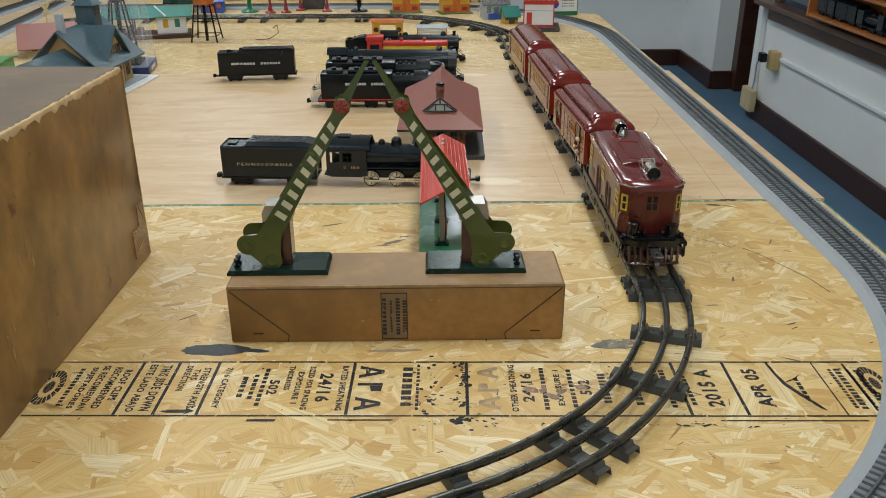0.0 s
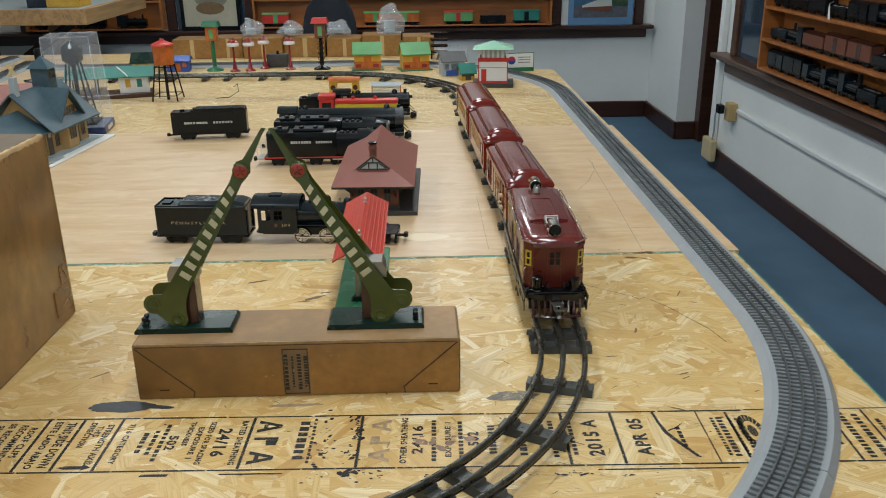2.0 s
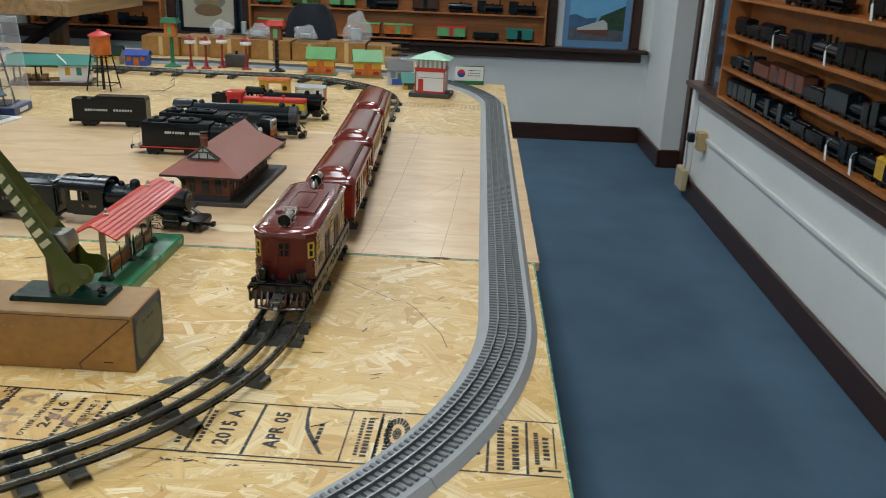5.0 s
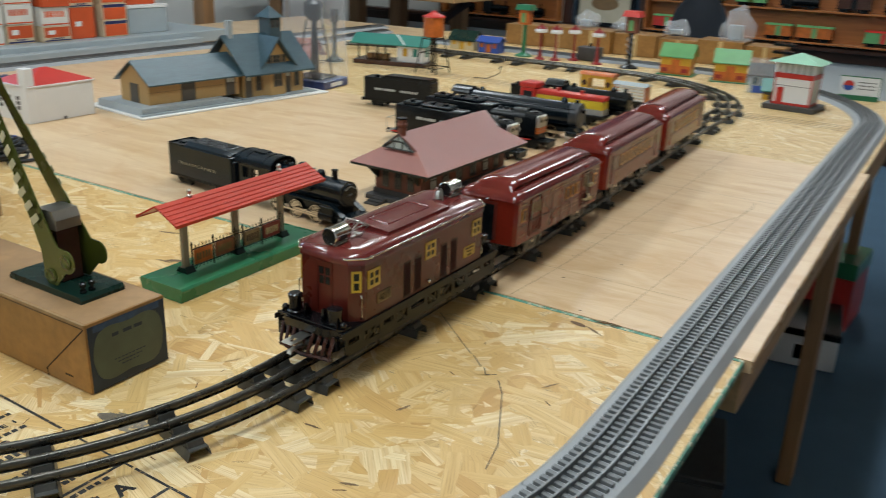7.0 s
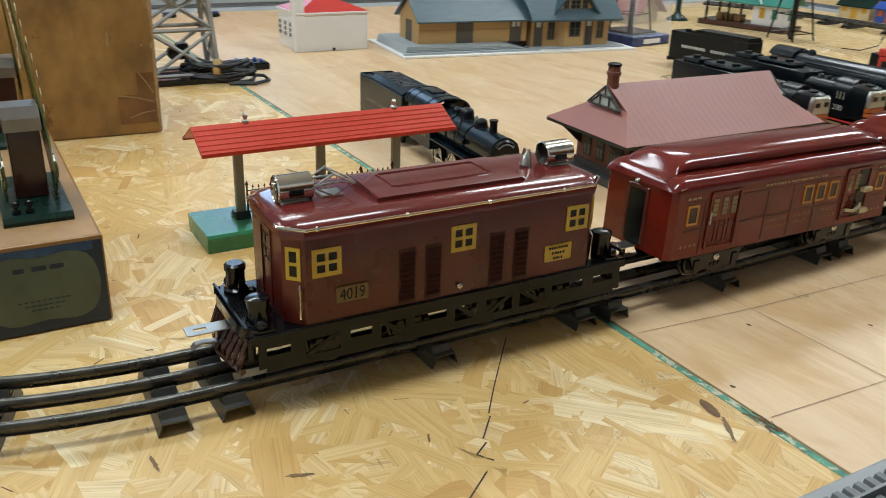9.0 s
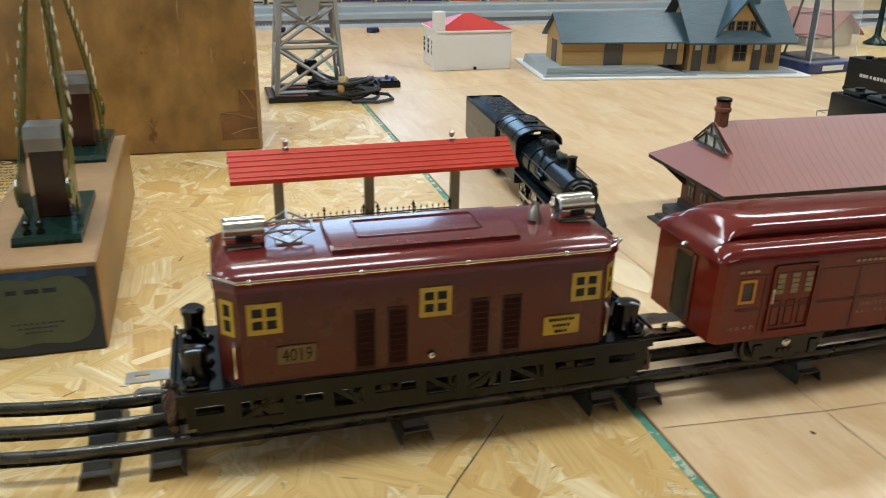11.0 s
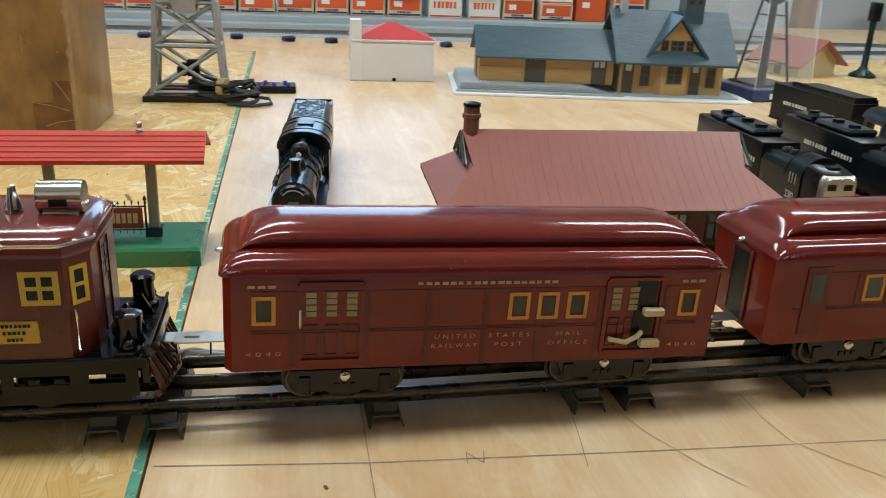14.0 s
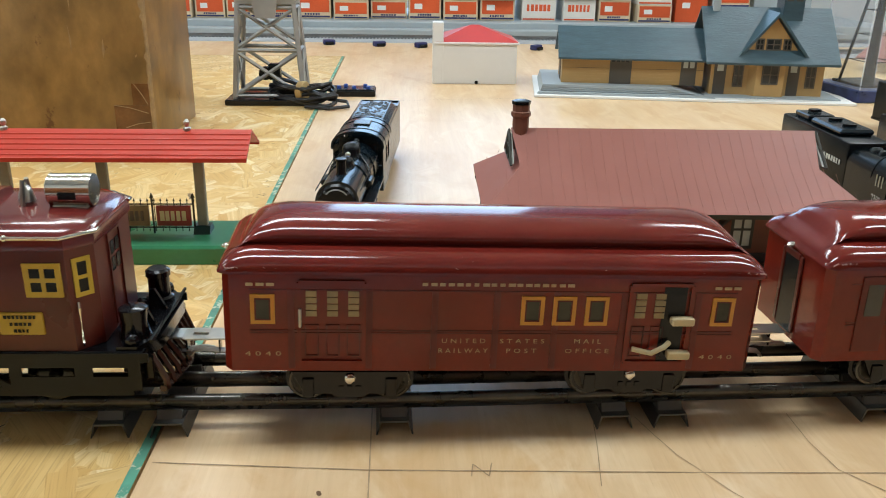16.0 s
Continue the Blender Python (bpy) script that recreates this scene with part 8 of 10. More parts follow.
        box(b, -0.062, 0.056, s * 0.0240 - 0.0008, s * 0.0240 + 0.0008, wr - 0.0045, wr - 0.0010)
        part("side_rod", b, CHROME, t, "bright side rod")
        b = B()
        box(b, -0.004, 0.074, s * 0.0262 - 0.0007, s * 0.0262 + 0.0007, wr + 0.0010, wr + 0.0040)
        box(b, 0.048, 0.074, s * 0.0278 - 0.0007, s * 0.0278 + 0.0007, wr + 0.0060, wr + 0.0080)
        part("main_rod", b, CHROME, t, "bright main rod and crosshead guide")
        b = B()
        cyl(b, (0.126, s * 0.0200, 0.0095), (0.126, s * 0.0160, 0.0095), 0.0095, n=16)
        part("pilot_wheel", b, BLACK, t)
        st_ = B()
        for k in range(3):
            box(st_, 0.1290, 0.1380, s * 0.0290 - 0.0035, s * 0.0290 + 0.0035, 0.008 + 0.0075 * k, 0.0095 + 0.0075 * k)
        for e in (-1, 1):
            box(st_, 0.1290, 0.1380, s * 0.0290 + e * 0.0040 - 0.0005, s * 0.0290 + e * 0.0040 + 0.0005, 0.008, 0.0268)
        part("front_steps", st_, BLACK, t)
        words("1014", GOLD, t, face_ny(x1 - 0.024, -w - 0.0004, 0.0455), 0.0066) if s < 0 else None
    part("front_deck", box(B(), 0.1146, 0.1520, -0.0325, 0.0325, 0.0255, 0.0280, 0.0006), BLACKBLUE, t)
    b = B()
    box(b, 0.1485, 0.1540, -0.0320, 0.0320, 0.0150, 0.0254, 0.001)
    prism(b, [(-0.024, 0.004), (0.024, 0.004), (0.030, 0.0149), (-0.030, 0.0149)], "x", 0.1460, 0.1520)
    part("pilot", b, BLACK, t)
    part("keystone_plate", box(B(), x1 - 0.0490, x1 - 0.0440, -w - 0.0006, -w - 0.0001, 0.0420, 0.0490), BRICKRED, t)
    hook(t, 0.153, 1)
    return t


GZ = 0.0009
gold_lettered_tender(pose(-0.272, 1.9465, GZ, 0, 0, -4.3))
six_wheel_locomotive(pose(0.0, 1.9275, GZ, 0, 0, -4.6))
tender(pose(-0.484, 2.945, GZ, 0, 0, 5.0), 0.240, "black tender with white lettering", None, 1, top=0.097, coal=False)
steam(pose(-0.038, 2.895, GZ) @ Matrix.Diagonal((1, 1.05, 1.1, 1)), 0.42, "long black streamlined steam locomotive with grey smokebox", 5, 0.0300, BLACKBLUE, SMOKEGREY, stack=0.004)
cab_forward(pose(-0.058, 2.592, GZ) @ Matrix.Diagonal((0.79, 1.06, 1.14, 1)), "black cab-forward locomotive with silver and orange nose")
cab_forward(pose(-0.055, 2.742, GZ) @ Matrix.Diagonal((0.81, 1.06, 1.14, 1)), "black cab-forward locomotive with silver and orange nose")
steam(pose(0.045, 3.218, GZ) @ Matrix.Diagonal((1, 1, 1.08, 1)), 0.29, "small black steam locomotive on the strand board", 3, 0.0260, stack=0.008)
tender(pose(-0.168, 3.218, GZ), 0.110, "small plain black tender behind its locomotive", None, 0, top=0.084)


def hood_diesel():
    t = thing("switcher_diesel", "red and yellow toy diesel switcher with grey band", "toy locomotive", pose(-0.006, 3.128, GZ) @ Matrix.Diagonal((0.98, 1.05, 1.2, 1)), "diesel and freight cars")
    part("frame", box(B(), -0.145, 0.145, -0.028, 0.028, 0.018, 0.026, 0.001), BLACK, t)
    part("hood", box(B(), -0.085, 0.140, -0.020, 0.020, 0.0261, 0.060, 0.003), LEMON, t, "yellow hood side")
    part("grey_band", box(B(), -0.084, 0.1409, -0.0210, 0.0210, 0.0263, 0.0400), SILVERGREY, t)
    part("hood_top", box(B(), -0.085, 0.141, -0.0208, 0.0208, 0.0602, 0.072, 0.004, 2), REDTOY, t, "red hood top")
    part("cab", box(B(), -0.138, -0.086, -0.0265, 0.0265, 0.0261, 0.074, 0.002), REDTOY, t, "red cab")
    part("cab_roof", box(B(), -0.142, -0.082, -0.028, 0.028, 0.0742, 0.088, 0.004, 2), REDTOY, t, "red cab roof")
    for x in (-0.02, 0.06):
        b = B()
        cyl(b, (x, 0, 0.072), (x, 0, 0.080), 0.006, n=12)
        part("exhaust", b, REDTOY, t)
    b = B()
    for y in (-0.0268, 0.0263):
        box(b, -0.128, -0.096, y, y + 0.0005, 0.052, 0.066)
    part("cab_window", b, DARKGLASS, t)
    for x in (-0.085, 0.085):
        small_truck(t, x)
    hook(t, -0.147, -1)


hood_diesel()


def caboose():
    t = thing("caboose", "yellow bobber caboose with red-orange roof", "toy train car", pose(-0.095, 3.627, GZ), "diesel and freight cars")
    b = B()
    box(b, -0.060, -0.032, -0.024, 0.024, 0.020, 0.072)
    box(b, 0.032, 0.060, -0.024, 0.024, 0.020, 0.072)
    box(b, -0.032, 0.032, -0.024, 0.024, 0.062, 0.072)
    box(b, -0.032, 0.032, -0.024, 0.024, 0.020, 0.028)
    part("body", b, TOYYELLOW, t, "yellow open-sided body")
    b = B()
    prism(b, [(-0.029, 0.0722), (0.029, 0.0722), (0.022, 0.080), (0.0, 0.084), (-0.022, 0.080)], "x", -0.064, 0.064)
    part("roof", b, TOYORANGE, t, "red-orange roof")
    for x in (-0.045, 0.045):
        b = B()
        cyl(b, (x, -0.0246, 0.044), (x, -0.0241, 0.044), 0.010, n=16)
        part("medallion", b, DARKRED, t)
    part("frame", box(B(), -0.064, 0.064, -0.024, 0.024, 0.0165, 0.0198), BLACK, t)
    for x in (-0.035, 0.035):
        small_truck(t, x)


caboose()


def crate_car():
    t = thing("stock_car", "white slatted stock car with orange ends and blue roof", "toy train car", pose(0.080, 3.487, GZ) @ Matrix.Diagonal((0.85, 1, 1.05, 1)), "diesel and freight cars")
    part("floor_frame", box(B(), -0.070, 0.070, -0.024, 0.024, 0.0165, 0.022), BLACK, t)
    for x in (-0.067, 0.063):
        part("end_wall", box(B(), x, x + 0.004, -0.024, 0.024, 0.0221, 0.070), TOYORANGE, t)
    for s in (-1, 1):
        for k in range(5):
            b = B()
            box(b, -0.063, 0.063, s * 0.0225 - 0.0008, s * 0.0225 + 0.0008, 0.025 + 0.0095 * k, 0.0305 + 0.0095 * k)
            part("slat", b, WHITE, t)
    b = B()
    prism(b, [(-0.027, 0.0702), (0.027, 0.0702), (0.0, 0.079)], "x", -0.072, 0.072)
    part("roof", b, GREYBLUE, t, "pale blue roof")
    for x in (-0.04, 0.04):
        small_truck(t, x)


crate_car()

# ---- buildings along the far side ----
def gable_roof(bm, x0, x1, y0, y1, ze, zr, t=0.004, ridge=None):
    """Ridge along y, with overhang included in the numbers."""
    xm = (x0 + x1) / 2 if ridge is None else ridge
    prism(bm, [(x0, ze), (xm, zr), (x1, ze), (x1, ze - t), (xm, zr - t), (x0, ze - t)], "y", y0, y1)


def pane_window(parent, x, y, z, w, h, mat=BROWNDOOR, s=1, glass=DARKGLASS):
    b = B()
    window_frame(b, x, y, z, w, h, 0.0028, 0.0014, s)
    wo = part("window", b, mat, parent)
    b = B()
    box(b, min(x, x + s * 0.0005), max(x, x + s * 0.0005), y - w / 2 + 0.002, y + w / 2 - 0.002, z - h / 2 + 0.002, z + h / 2 - 0.002)
    part("pane", b, glass, wo)
    return wo


def depot():
    d = thing("depot", "tan plastic depot with slate-blue roofs on a white board", "toy station", pose(-0.905, 2.288, 0.0009, 0, 0, -7.1) @ Matrix.Diagonal((1, 1.03, 1, 1)))
    part("base_board", box(B(), -0.30, 0.0, 0.0, 0.690, 0.0, 0.006, 0.001), WHITEBOARD, d, "white foam base board")
    b = B()
    prism(b, [(0.012, 0.0061), (0.375, 0.0061), (0.300, 0.026), (0.018, 0.026)], "x", -0.262, -0.028)
    part("deck", b, GREYBLUE, d, "pale grey freight deck with a ramp", 20)
    b = B()
    prism(b, [(0.006, 0.0061), (0.395, 0.0061), (0.385, 0.011), (0.010, 0.011)], "x", -0.0279, -0.014)
    part("deck_step", b, GREYBLUE, d)
    for k, (z, run) in enumerate(((0.0150, 0.345), (0.0190, 0.330), (0.0230, 0.315))):
        part("deck_board", box(B(), -0.0279, -0.0245 - 0.0012 * k, 0.016, run, z - 0.0030, z, 0.0004), GREYBLUE, d)
    part("pavement", box(B(), -0.28, -0.028, 0.376, 0.665, 0.0061, 0.009), GREYBLUE, d)
    # freight house
    fx0, fx1 = -0.205, -0.062
    b = B()
    prism(b, [(fx0, 0.0262), (fx1, 0.0262), (fx1, 0.092), ((fx0 + fx1) / 2, 0.140), (fx0, 0.092)], "y", 0.060, 0.372)
    fr = part("freight_house", b, TAN, d, "tan clapboard freight house", 15)
    for k in range(10):
        b = B()
        box(b, fx1, fx1 + 0.0007, 0.061, 0.371, 0.030 + 0.0062 * k, 0.0306 + 0.0062 * k)
        part("clapboard_line", b, BROWNDOOR if k == 5 else TAN, fr)
    b = B()
    gable_roof(b, fx0 - 0.020, fx1 + 0.020, 0.050, 0.390, 0.086, 0.148)
    part("freight_roof", b, BLUEROOF, d, "slate-blue shingled roof", 15)
    for y in (0.190,):
        b = B()
        box(b, fx1, fx1 + 0.0015, y - 0.024, y + 0.024, 0.0264, 0.084)
        dr = part("freight_door", b, BROWNDOOR, d)
        b = B()
        for k in range(4):
            box(b, fx1 + 0.0015, fx1 + 0.0019, y - 0.020 + 0.0102 * k, y - 0.013 + 0.0102 * k, 0.076, 0.081)
        part("door_light", b, DARKGLASS, dr)
    b = B()
    box(b, fx0 + 0.05, fx1 - 0.05, 0.0587, 0.0599, 0.0264, 0.082)
    part("end_door", b, BROWNDOOR, d)
    b = B()
    box(b, fx1, fx1 + 0.0015, 0.322, 0.356, 0.0264, 0.084)
    dr = part("office_door", b, BROWNDOOR, d)
    b = B()
    box(b, fx1 + 0.0015, fx1 + 0.0019, 0.327, 0.337, 0.066, 0.080)
    box(b, fx1 + 0.0015, fx1 + 0.0019, 0.341, 0.351, 0.066, 0.080)
    part("door_light", b, STUCCO, dr)
    # main house
    mx0, mx1 = -0.220, -0.062
    b = B()
    mr = (mx0 + mx1) / 2
    prism(b, [(mx0, 0.0092), (mx1, 0.0092), (mx1, 0.094), (mr, 0.185), (mx0, 0.094)], "y", 0.388, 0.632)
    part("main_house", b, TAN, d, "tan main house", 15)
    b = B()
    gable_roof(b, mx0 - 0.040, mx1 + 0.040, 0.368, 0.652, 0.086, 0.198, 0.005)
    part("main_roof", b, BLUEROOF, d, "steep slate-blue roof", 15)
    # cross gable with its own roof
    b = B()
    yc = 0.512
    prism(b, [(yc - 0.058, 0.106), (yc + 0.058, 0.106), (yc, 0.182)], "x", mr, mx1 + 0.012)
    ga = part("dormer", b, TAN, d, "tan front gable", 15)
    b = B()
    prism(b, [(yc - 0.074, 0.099), (yc, 0.194), (yc + 0.074, 0.099), (yc + 0.068, 0.0985), (yc, 0.1855), (yc - 0.068, 0.0985)], "x", mr + 0.01, mx1 + 0.028)
    part("dormer_roof", b, BLUEROOF, d, "", 15)
    for y, w in ((yc - 0.029, 0.018), (yc, 0.032), (yc + 0.029, 0.018)):
        pane_window(d, mx1 + 0.0121, y, 0.124, w, 0.026)
    # bay with windows and doors
    b = B()
    prism(b, [(mx1 - 0.001, yc - 0.044), (mx1 + 0.018, yc - 0.030), (mx1 + 0.018, yc + 0.030), (mx1 - 0.001, yc + 0.044)], "z", 0.0092, 0.090)
    part("bay", b, TAN, d, "", 15)
    pane_window(d, mx1 + 0.0181, yc, 0.058, 0.036, 0.044)
    for y, tall in ((0.408, True), (0.448, False), (0.566, True), (0.604, False)):
        if tall:
            b = B()
            box(b, mx1, mx1 + 0.0016, y - 0.013, y + 0.013, 0.0094, 0.082)
            dr = part("door", b, BROWNDOOR, d)
            b = B()
            box(b, mx1 + 0.0016, mx1 + 0.0020, y - 0.007, y + 0.007, 0.062, 0.077)
            part("door_light", b, STUCCO, dr)
        else:
            pane_window(d, mx1 + 0.0002, y, 0.052, 0.022, 0.050)
    b = B()
    box(b, -0.168, -0.112, 0.540, 0.584, 0.150, 0.246)
    cu = part("cupola", b, BLUEROOF, d, "slate-blue cupola with windows", 15)
    b = B()
    base = [b.verts.new(p) for p in ((-0.176, 0.532, 0.2465), (-0.104, 0.532, 0.2465), (-0.104, 0.592, 0.2465), (-0.176, 0.592, 0.2465))]
    tip = b.verts.new((-0.140, 0.562, 0.284))
    b.faces.new(base[::-1])
    for i in range(4):
        b.faces.new((base[i], base[(i + 1) % 4], tip))
    part("cupola_roof", b, BLUEROOF, cu, "", 15)
    for y in (0.552, 0.572):
        pane_window(d, -0.1119, y, 0.226, 0.014, 0.024)
    b = B()
    box(b, -0.150, -0.130, 0.392, 0.408, 0.17, 0.243, 0.001)
    part("chimney", b, GREYBLUE, d, "pale grey chimney")
    return d


depot()


def white_house():
    h = thing("white_house", "white plastic house with red hipped roof", "toy house", pose(-1.085, 2.170, 0.0009))
    part("wall", box(B(), -0.155, 0.0, -0.098, 0.098, 0.0, 0.095, 0.001), WHITE, h, "plain white wall")
    part("cornice", box(B(), -0.160, 0.005, -0.103, 0.103, 0.0952, 0.1005, 0.001), WHITE, h)
    b = B()
    base = [b.verts.new(p) for p in ((-0.158, -0.101, 0.1007), (0.003, -0.101, 0.1007), (0.003, 0.101, 0.1007), (-0.158, 0.101, 0.1007))]
    r0, r1 = b.verts.new((-0.078, -0.010, 0.135)), b.verts.new((-0.078, 0.010, 0.135))
    b.faces.new(base[::-1])
    for f in ((base[0], base[1], r0), (base[1], base[2], r1, r0), (base[2], base[3], r1), (base[3], base[0], r0, r1)):
        b.faces.new(f)
    part("roof", b, REDTOY, h, "smooth red roof", 10)
    part("pilaster", box(B(), -0.030, 0.002, -0.108, -0.082, 0.0, 0.147, 0.001), WHITE, h)
    for k in range(3):
        x = -0.050 - 0.040 * k
        b = B()
        box(b, x - 0.011, x + 0.011, -0.1015, -0.0981, 0.030, 0.074)
        wo = part("window", b, WHITE, h)
        b = B()
        for i in range(2):
            for j in range(3):
                box(b, x - 0.0085 + 0.009 * i, x - 0.0015 + 0.009 * i, -0.1020, -0.1016, 0.033 + 0.0133 * j, 0.043 + 0.0133 * j)
        part("pane", b, STONE, wo)
    b = B()
    ball(b, (0.001, 0.0, 0.004), 0.0045, 0.5, 1, 1, 8)
    part("wire_grommet", b, BLACK, h)


white_house()


def clear_tower():
    t = thing("boxed_water_tower", "dark toy water tower in a clear plastic box with blue base", "toy water tower", pose(-0.955, 3.085, 0.0003, 0, 0, 8) @ Matrix.Diagonal((1.04, 1.24, 0.84, 1)))
    b = B()
    box(b, -0.085, 0.085, -0.068, 0.068, 0.0, 0.034, 0.003)
    part("blue_base", b, CARDBLUE, t, "blue printed card base")
    part("base_label", box(B(), 0.0853, 0.0860, -0.030, 0.030, 0.008, 0.024), TAG, t)
    b = B()
    rings = []
    for k, (z, f) in enumerate(((0.0345, 1.0), (0.20, 0.93), (0.385, 0.86))):
        rings.append([(0.083 * f * a, 0.066 * f * c, z) for a, c in ((1, 1), (-1, 1), (-1, -1), (1, -1))])
    loft(b, rings)
    cb = part("clear_cover", b, CLEAR, t, "clear plastic cover", 10)
    cb.visible_shadow = False
    # Pale pipes along the cover's edges stand in for highlights on its folds.
    for q in range(4):
        for lo, hi in ((0, 1), (1, 2)):
            fo = part("cover_fold", pipe(B(), [rings[lo][q], rings[hi][q]], 0.0011, 5), FOLDGLINT, cb, "pale pipe standing in for the fold's highlight")
            fo.visible_shadow = False
        fo = part("cover_fold", pipe(B(), [rings[2][q], rings[2][(q + 1) % 4]], 0.0011, 5), FOLDGLINT, cb)
        fo.visible_shadow = False
    ft = part("tower_foot", box(B(), -0.055, 0.055, -0.045, 0.045, 0.0346, 0.042, 0.001), BLACK, t)
    for sx in (-1, 1):
        for sy in (-1, 1):
            b = B()
            pipe(b, [(sx * 0.042, sy * 0.036, 0.042), (sx * 0.018, sy * 0.016, 0.275)], 0.0030, 6)
            part("leg", b, BLACK, t)
    b = B()
    for z, f in ((0.10, 0.83), (0.17, 0.66), (0.235, 0.52)):
        pts = [(0.042 * f, 0.036 * f, z), (-0.042 * f, 0.036 * f, z), (-0.042 * f, -0.036 * f, z), (0.042 * f, -0.036 * f, z), (0.042 * f, 0.036 * f, z)]
        for a, c in zip(pts, pts[1:]):
            pipe(b, [a, c], 0.0014, 5)
    part("brace", b, BLACK, t)
    b = B()
    cyl(b, (0, 0, 0.042), (0, 0, 0.28), 0.007, n=12)
    part("standpipe", b, BLACK, t)
    b = B()
    lathe(b, [(0.012, 0.266), (0.030, 0.286), (0.032, 0.292), (0.032, 0.336), (0.034, 0.338), (0.004, 0.362)], 20)
    part("tank", b, BLACKBLUE, t, "dark tank")


clear_tower()


def grey_tower():
    t = thing("coal_elevator", "grey tin coaling tower on a black base", "toy tower", pose(-0.846, 1.708, 0.0003))
    part("base", box(B(), -0.062, 0.062, -0.092, 0.090, 0.0, 0.012, 0.002), BLACKTIN, t, "black base plate")
    H = 0.205
    for sx in (-1, 1):
        for sy in (-1, 1):
            b = B()
            pts = [(sx * 0.044, sy * 0.072, 0.0121), (sx * 0.037, sy * 0.057, H)]
            pipe(b, pts, 0.0060, 4)
            part("leg", b, SILVERGREY, t)
    def corner(sx, sy, z):
        f = (z - 0.012) / (H - 0.012)
        return (sx * (0.044 - 0.007 * f), sy * (0.072 - 0.015 * f), z)
    for z in (0.018, 0.112, 0.198):
        for a, c in (((1, -1), (1, 1)), ((-1, -1), (-1, 1)), ((1, -1), (-1, -1)), ((1, 1), (-1, 1))):
            b = B()
            pipe(b, [corner(*a, z), corner(*c, z)], 0.0042, 4)
            part("girder", b, SILVERGREY, t)
    for z0, z1 in ((0.018, 0.108), (0.116, 0.196)):
        for a, c in (((1, -1), (1, 1)), ((-1, -1), (-1, 1)), ((1, -1), (-1, -1)), ((1, 1), (-1, 1))):
            for p, q in ((z0, z1), (z1, z0)):
                b = B()
                pipe(b, [corner(*a, p), corner(*c, q)], 0.0040, 4)
                part("cross_brace", b, SILVERGREY, t)
    b = B()
    rings = [[(sx * 0.040, sy * 0.062, 0.205) for sx, sy in ((1, 1), (-1, 1), (-1, -1), (1, -1))], [(sx * 0.047, sy * 0.070, 0.290) for sx, sy in ((1, 1), (-1, 1), (-1, -1), (1, -1))]]
    loft(b, rings)
    part("bin", b, SILVERGREY, t, "grey tin bin", 15)
    b = B()
    rings = [[(0.0415 + e, sy, z) for sy, z in ((-0.040, 0.288), (0.040, 0.288), (0.020, 0.178), (-0.020, 0.178))] for e in (0.004, 0.009)]
    loft(b, rings)
    part("chute", b, SILVERGREY, t, "", 15)
    part("hopper_top", box(B(), -0.040, 0.040, -0.050, 0.050, 0.2905, 0.322, 0.003), BLACKTIN, t)
    b = B()
    cyl(b, (-0.005, -0.012, 0.060), (0.012, -0.012, 0.060), 0.014, n=16)
    box(b, -0.012, 0.012, -0.006, 0.020, 0.046, 0.080, 0.003)
    part("motor", b, BLACK, t)
    return t


grey_tower()

coil = thing("cable_bundle", "coil of black flat cable tied with a tan band", "cable", pose(-0.800, 1.778, 0.0004, 0, 0, 65) @ Matrix.Diagonal((1.0, 1.2, 1.2, 1)))
b = B()
for k in range(9):
    r = random.Random(k)
    w, h = 0.070 + r.uniform(-0.01, 0.012), 0.016 + r.uniform(-0.004, 0.008)
    z = 0.010 + 0.0032 * k
    pts = []
    for i in range(25):
        a = 6.28318 * i / 24
        pts.append((w * math.cos(a), h * math.sin(a) * (0.55 + 0.75 * abs(math.cos(a))) + r.uniform(-0.002, 0.002), z + 0.006 * math.sin(2 * a + k)))
    part("cable_loop", pipe(B(), pts, 0.0036, 6), CABLE, coil)
b = B()
m = Matrix.Rotation(radians(90), 4, "Y")
lathe(b, [(0.0165, -0.008), (0.0180, -0.006), (0.0180, 0.006), (0.0165, 0.008)], 14, (0, 0, 0), Matrix.Translation((0.0, 0, 0.024)) @ m)
part("tie_band", b, CORK, coil, "tan paper tie band")
b = B()
pipe(b, [(0.06, 0.0, 0.014), (0.095, 0.015, 0.010), (0.110, 0.0, 0.005), (0.085, -0.03, 0.0045), (0.03, -0.035, 0.0045)], 0.0032, 6)
part("cable_end", b, CABLE, coil)

ct = thing("controller", "black toy train controller with blue knobs, top tinted for reflected light", "controller", pose(-0.925, 1.880, 0.0009))
part("case", box(B(), -0.030, 0.030, -0.052, 0.048, 0.0, 0.014, 0.002), BLACK, ct)
# The plate's blue tint stands in for bright light reflected off the top.
part("top_plate", box(B(), -0.028, 0.028, -0.050, 0.046, 0.0142, 0.0162, 0.001), BLACKBLUE, ct)
for x, y in ((0.012, -0.034), (0.012, 0.0), (0.012, 0.032), (-0.012, -0.02), (-0.012, 0.024)):
    b = B()
    lathe(b, [(0.0048, 0.0163), (0.0048, 0.021), (0.0030, 0.0225)], 12, (x, y, 0))
    part("knob", b, TOYBLUE, ct)

